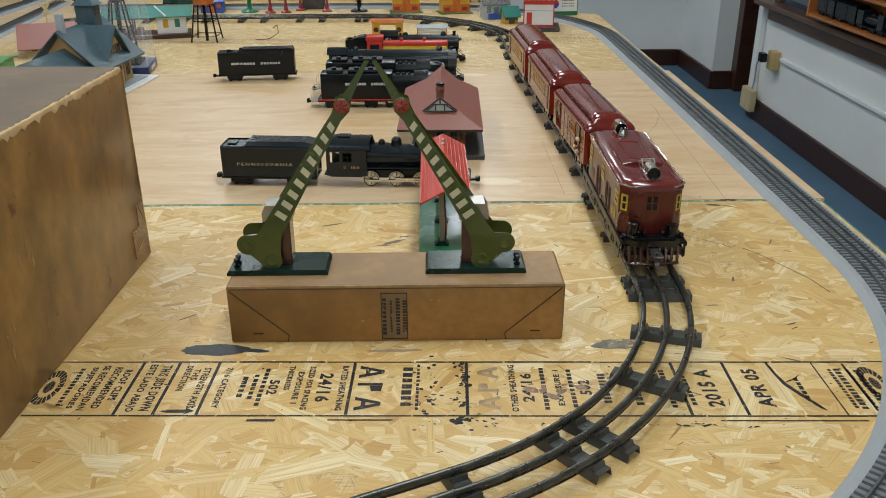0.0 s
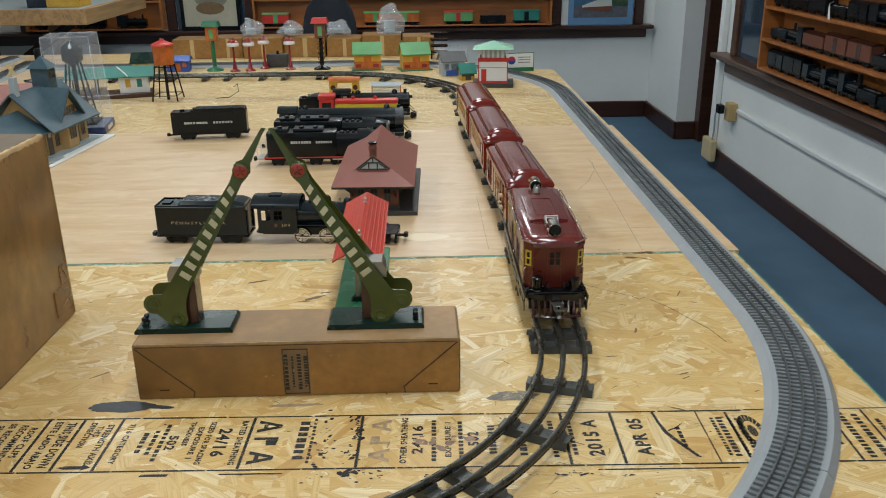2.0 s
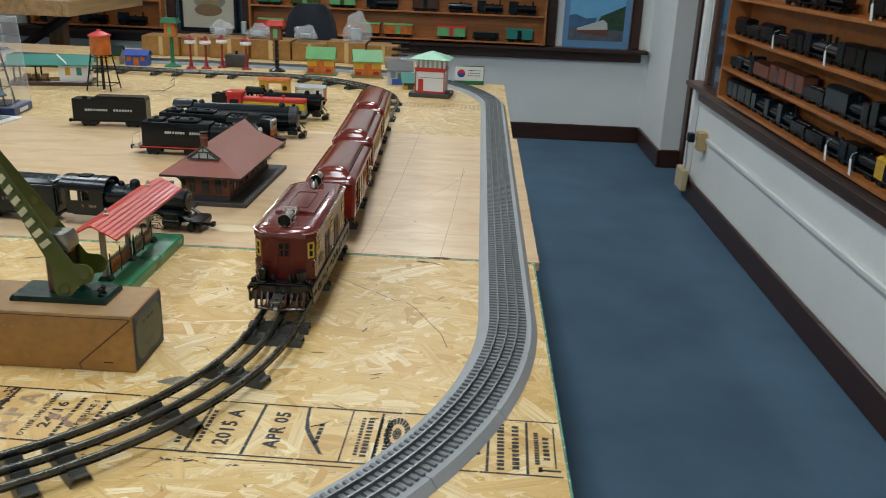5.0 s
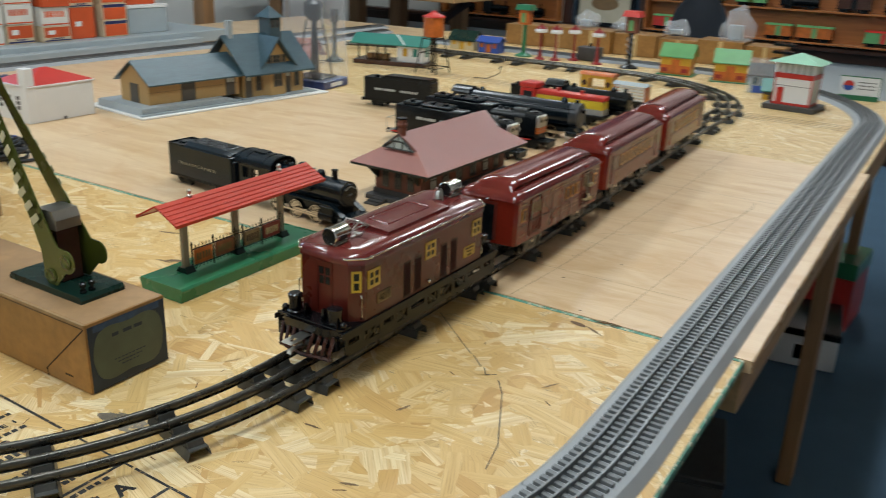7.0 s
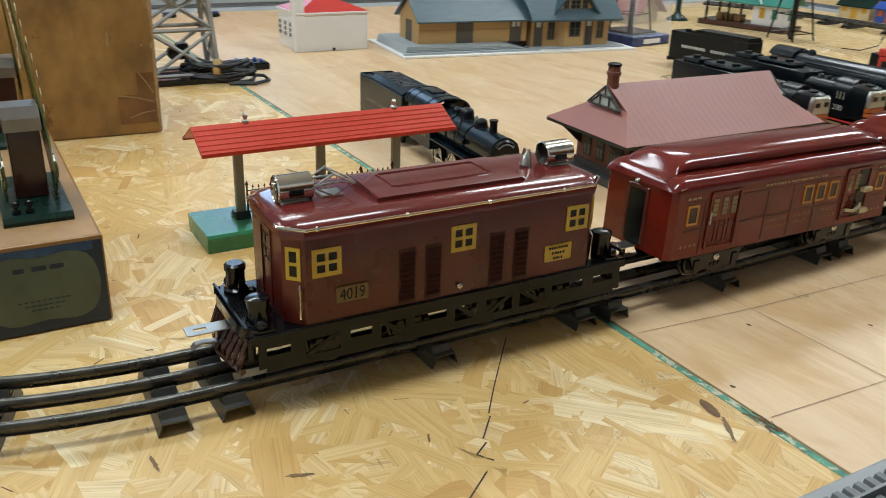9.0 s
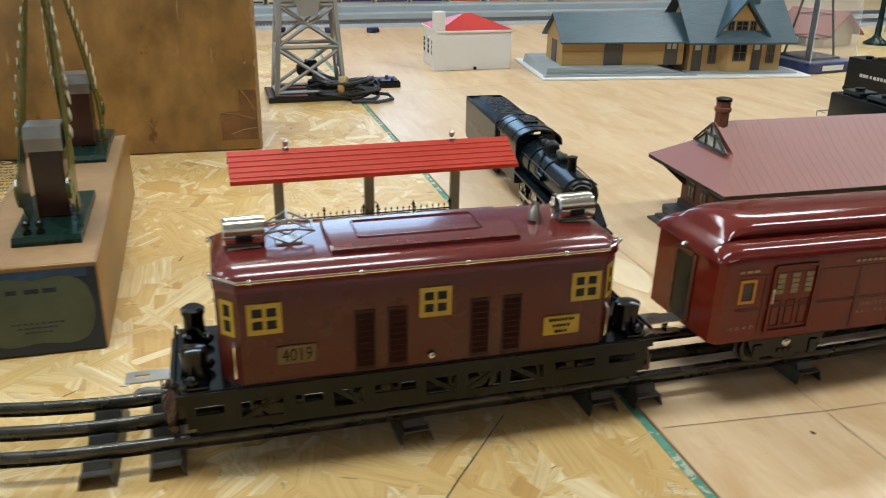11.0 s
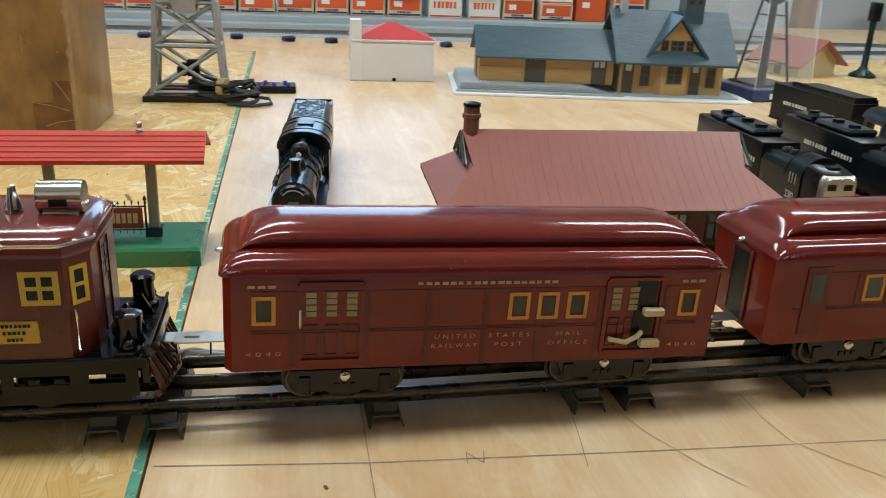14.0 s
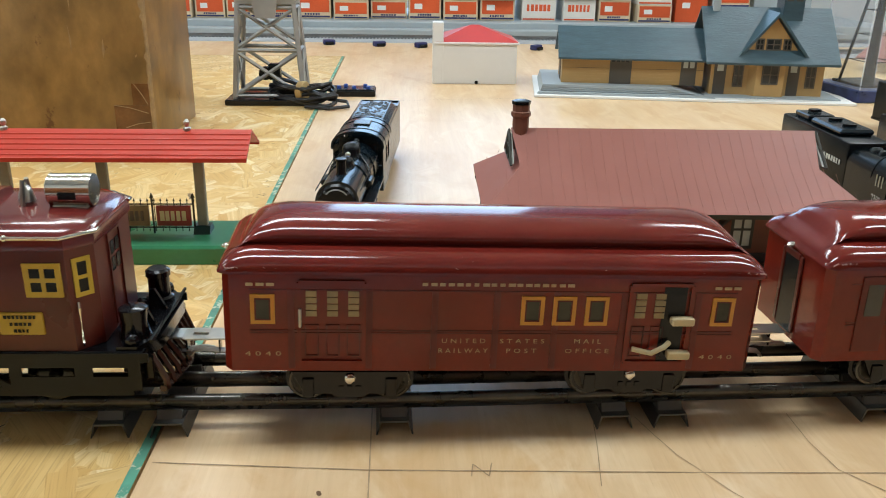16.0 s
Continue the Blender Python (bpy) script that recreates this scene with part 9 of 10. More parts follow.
for i, (y, x) in enumerate(((1.459, -1.856), (1.745, -1.87), (1.912, -1.836), (2.048, -1.817), (2.421, -1.777))):
    cl = thing("track_clip", "small dark blue plastic clip", "clip", pose(x, y, 0.0006, 0, 0, 12 * i), "track clips")
    part("clip_body", box(B(), -0.012, 0.012, -0.020, 0.020, 0.0, 0.016, 0.003), BOXBLUE, cl)
    part("clip_jaw", box(B(), 0.0125, 0.020, -0.014, 0.014, 0.0, 0.010, 0.002), BLACK, cl)

# ---- raised shelf with boxed trains ----
sf = thing("box_shelf", "low grey painted shelf board carrying boxed trains", "shelf", pose(0, 0, 0.0006))
part("shelf_board", box(B(), -2.74, -2.13, 0.9, 3.80, 0.0, 0.052, 0.003), GREYBLUE, sf)
part("shelf_lip", box(B(), -2.128, -2.075, 0.9, 3.60, 0.0, 0.030, 0.003), GREYBLUE, sf)


def train_box(x, y, z, w, h, dep, style, seed):
    t = thing("train_box", ("orange train box with navy stripe and white label", "cream and orange train box", "plain orange train box", "red train box with dark stripe")[style], "box", pose(x, y, z), "stacked train boxes")
    face = (BOXORANGE, BOXCREAM, BOXORANGE, BOXORANGE)[style]
    part("box_body", box(B(), -dep, 0.0, 0.0, w, 0.0, h, 0.001), (BOXCREAM, BOXWHITE, BOXORANGE, BOXCREAM)[style], t)
    if style == 0:
        part("front_panel", box(B(), 0.0002, 0.0008, 0.006, w - 0.006, h * 0.30, h * 0.93), BOXORANGE, t, "orange front panel")
        part("stripe", box(B(), 0.0002, 0.0009, 0.004, w - 0.004, h * 0.06, h * 0.14), BOXBLUE, t)
        part("label", box(B(), 0.0010, 0.0013, w * 0.18, w * 0.42, h * 0.48, h * 0.74), TAG, t)
        b = B()
        bars(b, face_px(0.0010, w * 0.5, h * 0.215), w * 0.44, h * 0.09, 6, seed, 0.0)
        part("print", b, BOXBLUE, t)
    elif style == 1:
        b = B()
        bars(b, face_px(0.0003, w * 0.5, h * 0.62), w * 0.72, h * 0.32, 6, seed, 0.0)
        part("print", b, BOXORANGE, t, "large orange print")
        part("stripe", box(B(), 0.0002, 0.0008, 0.004, w - 0.004, h * 0.05, h * 0.12), BOXORANGE, t)
    elif style == 2:
        part("label", box(B(), 0.0002, 0.0008, w * 0.2, w * 0.45, h * 0.40, h * 0.56), TAG, t)
    else:
        part("front_panel", box(B(), 0.0002, 0.0008, 0.006, w - 0.006, h * 0.06, h * 0.76), BOXORANGE, t)
        part("stripe", box(B(), 0.0002, 0.0008, 0.004, w - 0.004, h * 0.78, h * 0.96), BOXBLUE, t)


rb = random.Random(5)
y = 1.10
while y < 3.22:
    w = rb.choice((0.112, 0.125, 0.132, 0.138))
    z = 0.0535
    n = 0
    dx = rb.uniform(-0.03, 0.02)
    while z < (0.40 if y < 2.95 else 0.30):
        h = rb.choice((0.064, 0.070, 0.076))
        st_ = 0 if n == 0 or y < 2.25 else rb.choice((0, 1, 1, 2))
        if 2.42 < y < 2.80:
            st_ = 1 if n else rb.choice((0, 1))
        elif 2.95 < y < 3.08:
            h, st_ = (0.128, 2) if n == 0 else (h, 0)
        elif y >= 3.08:
            st_ = 3
        train_box(-2.20 + dx + rb.uniform(-0.010, 0.010), y + rb.uniform(0, 0.004), z, w - 0.006, h - 0.001, 0.26, st_, int(y * 50) + n)
        z += h
        n += 1
    y += w + (rb.uniform(0.006, 0.028) if y > 2.2 else 0.003)
bw = thing("grey_storage_box", "plain pale grey storage box on the shelf", "box", pose(-2.22, 3.30, 0.0535))
part("box_body", box(B(), -0.28, 0.0, 0.0, 0.22, 0.0, 0.11, 0.002), GREYBLUE, bw)
part("lid", box(B(), -0.283, 0.003, -0.003, 0.223, 0.1102, 0.125, 0.002), WHITE, bw)
bw = thing("brown_box", "brown and red box lying on a storage box", "box", pose(-2.24, 3.31, 0.1788))
part("box_body", box(B(), -0.2, 0.0, 0.0, 0.16, 0.0, 0.07, 0.002), BOXORANGE, bw)
part("box_lid", box(B(), -0.203, 0.003, -0.003, 0.163, 0.0702, 0.085, 0.002), KRAFT, bw)

# ---- toy buildings and posts at the far end ----
def red_tank():
    t = thing("red_water_tower", "red toy water tank on tall dark lattice legs", "toy water tower", pose(-0.815, 3.645, 0.0003))
    for sx in (-1, 1):
        for sy in (-1, 1):
            b = B()
            pipe(b, [(sx * 0.050, sy * 0.050, 0.0), (sx * 0.030, sy * 0.030, 0.142)], 0.0032, 5)
            part("leg", b, BLACKTIN, t)
    for z, f in ((0.022, 0.93), (0.080, 0.78), (0.134, 0.64)):
        r = 0.050 * f
        pts = [(r, r, z), (-r, r, z), (-r, -r, z), (r, -r, z), (r, r, z)]
        for a, c in zip(pts, pts[1:]):
            b = B()
            pipe(b, [a, c], 0.0018, 5)
            part("brace", b, BLACKTIN, t)
    b = B()
    lathe(b, [(0.0405, 0.1425), (0.0405, 0.216), (0.043, 0.217)], 12)
    tk = part("tank", b, TOYORANGE, t, "red-orange tank", 20)
    b = B()
    lathe(b, [(0.046, 0.2172), (0.044, 0.222), (0.010, 0.236), (0.008, 0.242)], 12)
    part("tank_roof", b, REDTOY, t, "", 20)
    b = B()
    cyl(b, (0, 0, 0.0), (0, 0, 0.1424), 0.006, n=10)
    part("standpipe", b, BLACKTIN, t)


red_tank()


def teal_house():
    h = thing("freight_shed", "white toy shed with teal roof and open loading platform", "toy house", pose(-1.055, 3.735, 0.0003, 0, 0, 14))
    part("platform", box(B(), -0.175, 0.150, -0.065, 0.065, 0.0, 0.018, 0.002), DARKRED, h, "dark red platform")
    part("cabin", box(B(), 0.020, 0.135, -0.048, 0.048, 0.0182, 0.086, 0.001), WHITE, h, "white cabin")
    for x in (-0.155, -0.07):
        for y in (-0.045, 0.045):
            b = B()
            box(b, x - 0.003, x + 0.003, y - 0.003, y + 0.003, 0.0182, 0.090)
            part("post", b, BLACK, h)
    b = B()
    prism(b, [(-0.066, 0.086), (0.0, 0.122), (0.066, 0.086), (0.064, 0.083), (0.0, 0.118), (-0.064, 0.083)], "x", -0.185, 0.160)
    part("roof", b, TEAL, h, "teal green roof", 15)
    for x, mt in ((0.055, TOYYELLOW), (0.100, TEAL)):
        b = B()
        box(b, x - 0.010, x + 0.010, -0.0492, -0.0481, 0.042, 0.074)
        part("door", b, mt, h)
    b = B()
    box(b, 0.1352, 0.1362, -0.02, 0.015, 0.04, 0.075)
    part("window", b, TEAL, h)
    b = B()
    pipe(b, [(0.02, -0.05, 0.128), (0.05, -0.062, 0.100), (0.058, -0.069, 0.090)], 0.003, 6)
    part("strip", b, WHITE, h, "loose white strip")
    b = B()
    for k in range(3):
        box(b, -0.13 + 0.035 * k, -0.105 + 0.035 * k, -0.02, 0.02, 0.0182, 0.040, 0.002)
    part("crate", b, KRAFT, h)


teal_house()


def small_house(name, label, x, y, w, d, hw, hr, wall, roof, a=0, door=None, base=None, over=0.010):
    h = thing(name, label, "toy house", pose(x, y, 0.0003, 0, 0, a), "toy houses")
    z0 = 0.0
    if base:
        part("base", box(B(), -w / 2 - 0.014, w / 2 + 0.014, -d / 2 - 0.014, d / 2 + 0.014, 0.0, 0.004, 0.001), base, h)
        z0 = 0.0042
    b = B()
    prism(b, [(-d / 2, z0), (d / 2, z0), (d / 2, hw), (0, hr - 0.006), (-d / 2, hw)], "x", -w / 2, w / 2)
    part("wall", b, wall, h, "", 15)
    b = B()
    e = d / 2 + over
    k = (hr - hw) / (d / 2)
    prism(b, [(-e, hw - k * over), (0, hr), (e, hw - k * over), (e, hw - k * over - 0.004), (0, hr - 0.005), (-e, hw - k * over - 0.004)], "x", -w / 2 - over, w / 2 + over)
    part("roof", b, roof, h, "", 15)
    if door:
        b = B()
        box(b, -0.012, 0.014, -d / 2 - 0.001, -d / 2 - 0.0001, z0 + 0.002, hw * 0.72)
        part("door", b, door, h)
        for s in (-1, 1):
            b = B()
            box(b, s * w * 0.32 - 0.010, s * w * 0.32 + 0.010, -d / 2 - 0.001, -d / 2 - 0.0001, hw * 0.42, hw * 0.78)
            part("window", b, door, h)
    return h


small_house("dark_roof_house", "small white toy house with dark green roof", -1.12, 4.42, 0.13, 0.09, 0.055, 0.090, IVORY, DARKGREEN, 4, TOYYELLOW)
small_house("blue_kiosk", "small blue tin kiosk with orange front", -0.965, 4.40, 0.105, 0.07, 0.058, 0.076, TOYBLUE, TOYBLUE, 3, TOYORANGE)


def picture_hut(x, y, a):
    h = small_house("tin_hut", "yellow and orange printed tin hut with apple-green roof", x, y, 0.128, 0.088, 0.086, 0.130, TOYYELLOW, GREENROOF, a, None, TOYGREEN, 0.008)
    part("printed_band", box(B(), -0.0645, 0.0645, -0.0446, -0.0442, 0.006, 0.042), TOYORANGE, h, "orange printed lower band")
    b = B()
    box(b, -0.018, 0.018, -0.0452, -0.0447, 0.010, 0.066)
    part("door", b, TOYORANGE, h)
    b = B()
    bars(b, face_ny(0, -0.0447, 0.076), 0.07, 0.008, 6, 4, 0.0003)
    part("sign", b, TOYRED, h)
    for s in (-1, 1):
        b = B()
        box(b, s * 0.042 - 0.012, s * 0.042 + 0.012, -0.0452, -0.0447, 0.044, 0.068)
        part("window", b, TOYYELLOW, h)
        b = B()
        box(b, s * 0.042 - 0.016, s * 0.042 + 0.010, -0.0456, -0.0453, 0.014, 0.030)
        part("bush_print", b, TOYRED, h)
    b = B()
    box(b, 0.0641, 0.0646, -0.020, 0.014, 0.030, 0.070)
    part("side_window", b, TOYORANGE, h)


picture_hut(-0.040, 4.375, 4)
picture_hut(0.190, 4.345, 12)


def beacon(x, y, name, label, post, foot, housemat, roofmat, H):
    t = thing(name, label, "toy signal", pose(x, y, 0.0003))
    b = B()
    lathe(b, [(0.042, 0.0), (0.040, 0.006), (0.018, 0.014), (0.010, 0.020), (0.009, H * 0.62)], 16)
    part("post", b, post, t)
    part("cabin", box(B(), -0.026, 0.026, -0.022, 0.022, H * 0.62, H * 0.90, 0.001), housemat, t)
    b = B()
    base = [b.verts.new(p) for p in ((-0.042, -0.034, H * 0.90), (0.042, -0.034, H * 0.90), (0.042, 0.034, H * 0.90), (-0.042, 0.034, H * 0.90))]
    top = [b.verts.new(p) for p in ((-0.034, -0.026, H), (0.034, -0.026, H), (0.034, 0.026, H), (-0.034, 0.026, H))]
    b.faces.new(base[::-1])
    b.faces.new(top)
    for i in range(4):
        b.faces.new((base[i], base[(i + 1) % 4], top[(i + 1) % 4], top[i]))
    part("cabin_roof", b, roofmat, t, "", 15)
    b = B()
    box(b, -0.010, 0.010, -0.0232, -0.0221, H * 0.66, H * 0.84)
    part("cabin_door", b, GREENROOF, t)
    return t


beacon(-0.79, 4.40, "signal_cabin_post", "green toy post carrying an orange cabin with green roof", TOYGREEN, TOYGREEN, TOYORANGE, TOYGREEN, 0.235)
t = beacon(-0.265, 4.395, "dark_signal_post", "dark lattice toy post with a brick-red lamp house", BLACKTIN, BLACKTIN, BRICKRED, REDTOY, 0.245)
for z in (0.03, 0.055, 0.08, 0.105, 0.13):
    for s in (-1, 1):
        b = B()
        pipe(b, [(-0.016 * s, -0.014, z), (0.016 * s, -0.014, z + 0.022)], 0.0020, 5)
        part("lattice", b, BLACKTIN, t)

lamp = thing("platform_lamp", "red toy platform lamp with white shade", "toy lamp post", pose(-0.685, 4.36, 0.0003), "platform lamps")
b = B()
lathe(b, [(0.026, 0.0), (0.024, 0.005), (0.011, 0.012), (0.008, 0.030), (0.0055, 0.040), (0.0050, 0.120)], 14)
part("post", b, TOYRED, lamp)
b = B()
lathe(b, [(0.027, 0.1202), (0.029, 0.128), (0.025, 0.138)], 14)
part("shade", b, WHITE, lamp, "white shade")
b = B()
lathe(b, [(0.0265, 0.1382), (0.020, 0.146), (0.007, 0.152), (0.005, 0.158), (0.002, 0.160)], 14)
part("cap", b, TOYRED, lamp)
for x, y in ((-0.612, 4.37), (-0.552, 4.44), (-0.420, 4.40)):
    copy_thing(lamp, pose(x, y, 0.0003))
tr = thing("transformer", "dark grey toy transformer box", "transformer", pose(-0.495, 4.50, 0.0003))
part("case", box(B(), -0.052, 0.052, -0.035, 0.035, 0.0, 0.062, 0.005, 2), STONE, tr)
part("lever", box(B(), -0.006, 0.006, -0.006, 0.006, 0.0622, 0.078, 0.002), BLACK, tr)

# clear-packed house and little yellow house
ch = small_house("packed_house", "lilac toy house packed in clear plastic", 0.365, 4.165, 0.105, 0.090, 0.075, 0.108, GREYBLUE, STONE, 10, BLUEROOF)
b = B()
box(b, -0.066, 0.066, -0.060, 0.060, 0.0, 0.122, 0.006, 2)
pk = part("clear_wrap", b, CLEAR, ch, "clear plastic wrap")
pk.visible_shadow = False
part("wrap_label", box(B(), -0.04, 0.03, -0.0605, -0.0602, 0.004, 0.030), TOYBLUE, ch)
small_house("yellow_cottage", "little yellow toy cottage with teal roof", 0.425, 4.02, 0.060, 0.055, 0.044, 0.074, TOYYELLOW, TEAL, 12, BROWNDOOR)


def signal_tower():
    t = thing("switch_tower", "white and red tin switch tower with mint-green roof", "toy tower", pose(0.532, 3.865, 0.0003, 0, 0, -6))
    part("base", box(B(), -0.088, 0.088, -0.068, 0.068, 0.0, 0.018, 0.002), STONE, t, "dark grey base")
    part("lower_wall", box(B(), -0.062, 0.062, -0.050, 0.050, 0.0182, 0.112, 0.001), WHITE, t, "white lower wall")
    part("red_foot", box(B(), -0.0632, 0.0632, -0.0512, 0.0512, 0.0182, 0.026), REDTOY, t)
    part("red_band", box(B(), -0.0645, 0.0645, -0.0525, 0.0525, 0.108, 0.124), REDTOY, t, "red band")
    for x in (-0.0632, 0.0592):
        for y in (-0.0512, 0.0472):
            part("corner_trim", box(B(), x, x + 0.004, y, y + 0.004, 0.026, 0.108), REDTOY, t)
    part("wall_rule", box(B(), -0.063, 0.063, -0.0508, -0.0501, 0.082, 0.0835), TRIMDARK, t)
    part("upper_core", box(B(), -0.050, 0.050, -0.038, 0.038, 0.1242, 0.158), STUCCO, t)
    for k in range(7):
        x = -0.060 + 0.020 * k
        for y in (-0.048, 0.048):
            part("slat", box(B(), x - 0.0045, x + 0.0045, y - 0.0012, y + 0.0012, 0.1242, 0.160), WHITE, t)
    for k in range(5):
        y = -0.038 + 0.019 * k
        for x in (-0.061, 0.061):
            part("slat", box(B(), x - 0.0012, x + 0.0012, y - 0.0045, y + 0.0045, 0.1242, 0.160), WHITE, t)
    b = B()
    base = [b.verts.new(p) for p in ((-0.086, -0.072, 0.160), (0.086, -0.072, 0.160), (0.086, 0.072, 0.160), (-0.086, 0.072, 0.160))]
    tip = b.verts.new((0.0, 0.0, 0.192))
    b.faces.new(base[::-1])
    for i in range(4):
        b.faces.new((base[i], base[(i + 1) % 4], tip))
    part("roof", b, MINT, t, "mint-green pyramid roof", 10)
    b = B()
    box(b, -0.050, -0.028, -0.0512, -0.0502, 0.026, 0.076)
    part("door", b, REDTOY, t)


signal_tower()

bb = thing("billboard", "small white toy billboard with green foot and red-blue disc", "toy sign", pose(0.690, 4.235, 0.0003, 0, 0, 6))
part("board", box(B(), -0.068, 0.068, -0.003, 0.003, 0.018, 0.084, 0.001), WHITE, bb)
part("foot", box(B(), -0.070, 0.070, -0.008, 0.008, 0.0, 0.0178, 0.001), TOYGREEN, bb, "green foot")
b = B()
for z0, z1 in ((0.084, 0.087),):
    box(b, -0.070, 0.070, -0.003, 0.003, z0, z1)
box(b, 0.0682, 0.071, -0.003, 0.003, 0.018, 0.084)
part("frame", b, TOYGREEN, bb)
for mt, a0 in ((REDTOY, 0), (TOYBLUE, 180)):
    b = B()
    prism(b, [(-0.038 + 0.019 * math.cos(radians(a0 + 15 * i)), 0.052 + 0.019 * math.sin(radians(a0 + 15 * i))) for i in range(13)], "y", -0.0040, -0.0032)
    part("disc", b, mt, bb)
b = B()
for k in range(3):
    bars(b, face_ny(0.024, -0.0032, 0.066 - 0.012 * k), 0.06, 0.004, 7, k, 0.0002)
part("print", b, STONE, bb)

# tall dark crossing signals and their sign at the side
for x, y, hgt in ((-1.293, 3.612, 0.215),):
    t = thing("block_signal", "dark green toy block signal", "toy signal", pose(x, y, 0.0006))
    b = B()
    lathe(b, [(0.040, 0.0), (0.038, 0.006), (0.016, 0.020), (0.010, 0.030), (0.008, hgt * 0.6), (0.010, hgt * 0.75)], 14)
    part("post", b, DARKGREEN, t)
    part("lamp_head", box(B(), -0.014, 0.014, -0.014, 0.014, hgt * 0.75, hgt, 0.004, 2), BLACK, t)
t = thing("crossbuck_sign", "small cream crossing sign", "toy sign", pose(-1.53, 3.86, 0.0006, 0, 0, 70))
b = B()
box(b, -0.003, 0.003, -0.002, 0.002, 0.0, 0.115)
part("post", b, IVORY, t)
for a in (45, -45):
    b = B()
    box(b, -0.036, 0.036, -0.0038, -0.0022, -0.006, 0.006)
    bmesh.ops.transform(b, matrix=Matrix.Translation((0, -0.0002 * (a > 0), 0.095)) @ Matrix.Rotation(radians(a), 4, "Y"), verts=b.verts[:])
    part("blade", b, IVORY, t)
small_house("red_roof_cottage", "cream toy cottage with dusty red roof", -1.345, 3.42, 0.15, 0.16, 0.052, 0.108, IVORY, SHINGLE, 20, BROWNDOOR, None, 0.026)
small_house("green_block_house", "plain mint green toy house body", -1.345, 2.95, 0.12, 0.10, 0.07, 0.075, GREENROOF, GREENROOF, 0, BLACK)

# ---- cartons with clear bags at the back ----
rc = random.Random(9)
x = -1.10
while x < 0.28:
    w = rc.uniform(0.17, 0.25)
    h = rc.uniform(0.095, 0.115)
    c = thing("carton", "plain brown carton standing at the back edge of the table", "cardboard box", pose(x, 4.90 + rc.uniform(-0.02, 0.02), 0.0003, 0, 0, rc.uniform(-2, 2)), "back row cartons")
    part("carton_body", box(B(), 0.0, w - 0.006, -0.09, 0.09, 0.0, h, 0.003), KRAFT, c)
    part("tape", box(B(), w * 0.45, w * 0.55, -0.0908, -0.0902, 0.0, h * 0.98), CORK, c)
    x += w


def bag(x, y, z, r, sz, seed):
    t = thing("plastic_bag", "crumpled clear plastic bag lying on a carton", "plastic bag", pose(x, y, z), "plastic bags")
    b = B()
    bmesh.ops.create_icosphere(b, subdivisions=3, radius=r)
    for v in b.verts:
        n = noise.noise(v.co * 18 + Vector((seed, 0, 0))) * 0.55 + noise.noise(v.co * 45 + Vector((seed, 3, 0))) * 0.22
        v.co *= 1 + n
        v.co.z = max(-r * 0.45, v.co.z * sz) + r * 0.45
    part("film", b, BAG, t, smooth=0)
    b = B()
    box(b, -r * 0.5, r * 0.4, -r * 0.3, r * 0.3, 0.002, r * 0.6 * sz, 0.004)
    part("wrapped_parts", b, GREYBLUE, t)


bag(-0.69, 4.90, 0.113, 0.058, 1.0, 1)
bag(-0.48, 4.90, 0.113, 0.062, 0.8, 2)
bag(-0.22, 4.90, 0.113, 0.062, 0.7, 3)
bag(0.06, 4.90, 0.113, 0.066, 1.7, 4)
t = thing("dark_rack", "small dark slatted rack behind the huts", "rack", pose(0.32, 4.70, 0.0003))
for k in range(4):
    part("slat", box(B(), -0.045, 0.045, -0.03, 0.03, 0.03 + 0.032 * k, 0.040 + 0.032 * k, 0.002), BLACK, t)
for s in (-1, 1):
    part("post", box(B(), s * 0.04 - 0.004, s * 0.04 + 0.004, -0.026, 0.026, 0.0, 0.029), BLACK, t)
b = B()
pipe(b, [(-0.62, 3.64, 0.003), (-0.57, 3.66, 0.003), (-0.54, 3.70, 0.02), (-0.55, 3.735, 0.045), (-0.57, 3.75, 0.03)], 0.0015, 5)
solid("loose_wire", b, CABLE, "short curled loose wire on the strand board", "wire")

# ---- office chair behind the table ----
oc = thing("office_chair", "black-blue fabric office chair with round back", "chair", pose(-0.345, 5.55, FLOOR + 0.0005))
b = B()
rings = []
for k in range(13):
    z = 0.55 + 0.465 * k / 12
    e = math.sin(math.pi * (k + 0.35) / 12.7) ** 0.28
    w = 0.172 * e
    rings.append([(w * math.cos(radians(a)), 0.20 + 0.045 * math.sin(radians(a)) * e + 0.05 * (abs(math.cos(radians(a))) ** 2) * -1, z) for a in range(0, 360, 20)])
loft(b, rings)
part("backrest", b, FABRIC, oc, "padded dark backrest", 60)
part("seat", box(B(), -0.24, 0.24, -0.27, 0.18, 0.44, 0.52, 0.03, 3), FABRIC, oc)
part("back_bar", box(B(), -0.03, 0.03, 0.19, 0.215, 0.42, 0.62, 0.004), BLACK, oc)
b = B()
cyl(b, (0, 0, 0.10), (0, 0, 0.44), 0.028)
part("column", b, BLACK, oc)
for k in range(5):
    a = radians(72 * k + 10)
    b = B()
    pipe(b, [(0, 0, 0.11), (0.27 * math.cos(a), 0.27 * math.sin(a), 0.075)], 0.018, 6)
    part("foot_spoke", b, BLACK, oc)
    b = B()
    cyl(b, (0.27 * math.cos(a) - 0.02, 0.27 * math.sin(a), 0.028), (0.27 * math.cos(a) + 0.02, 0.27 * math.sin(a), 0.028), 0.028, n=14)
    part("castor", b, BLACK, oc)

# ---- windows, sills and shelves of the far wall ----
WN = Y1
sill = thing("window_sill_1", "long dark wooden window sill on the far wall", "sill", kind="structure")
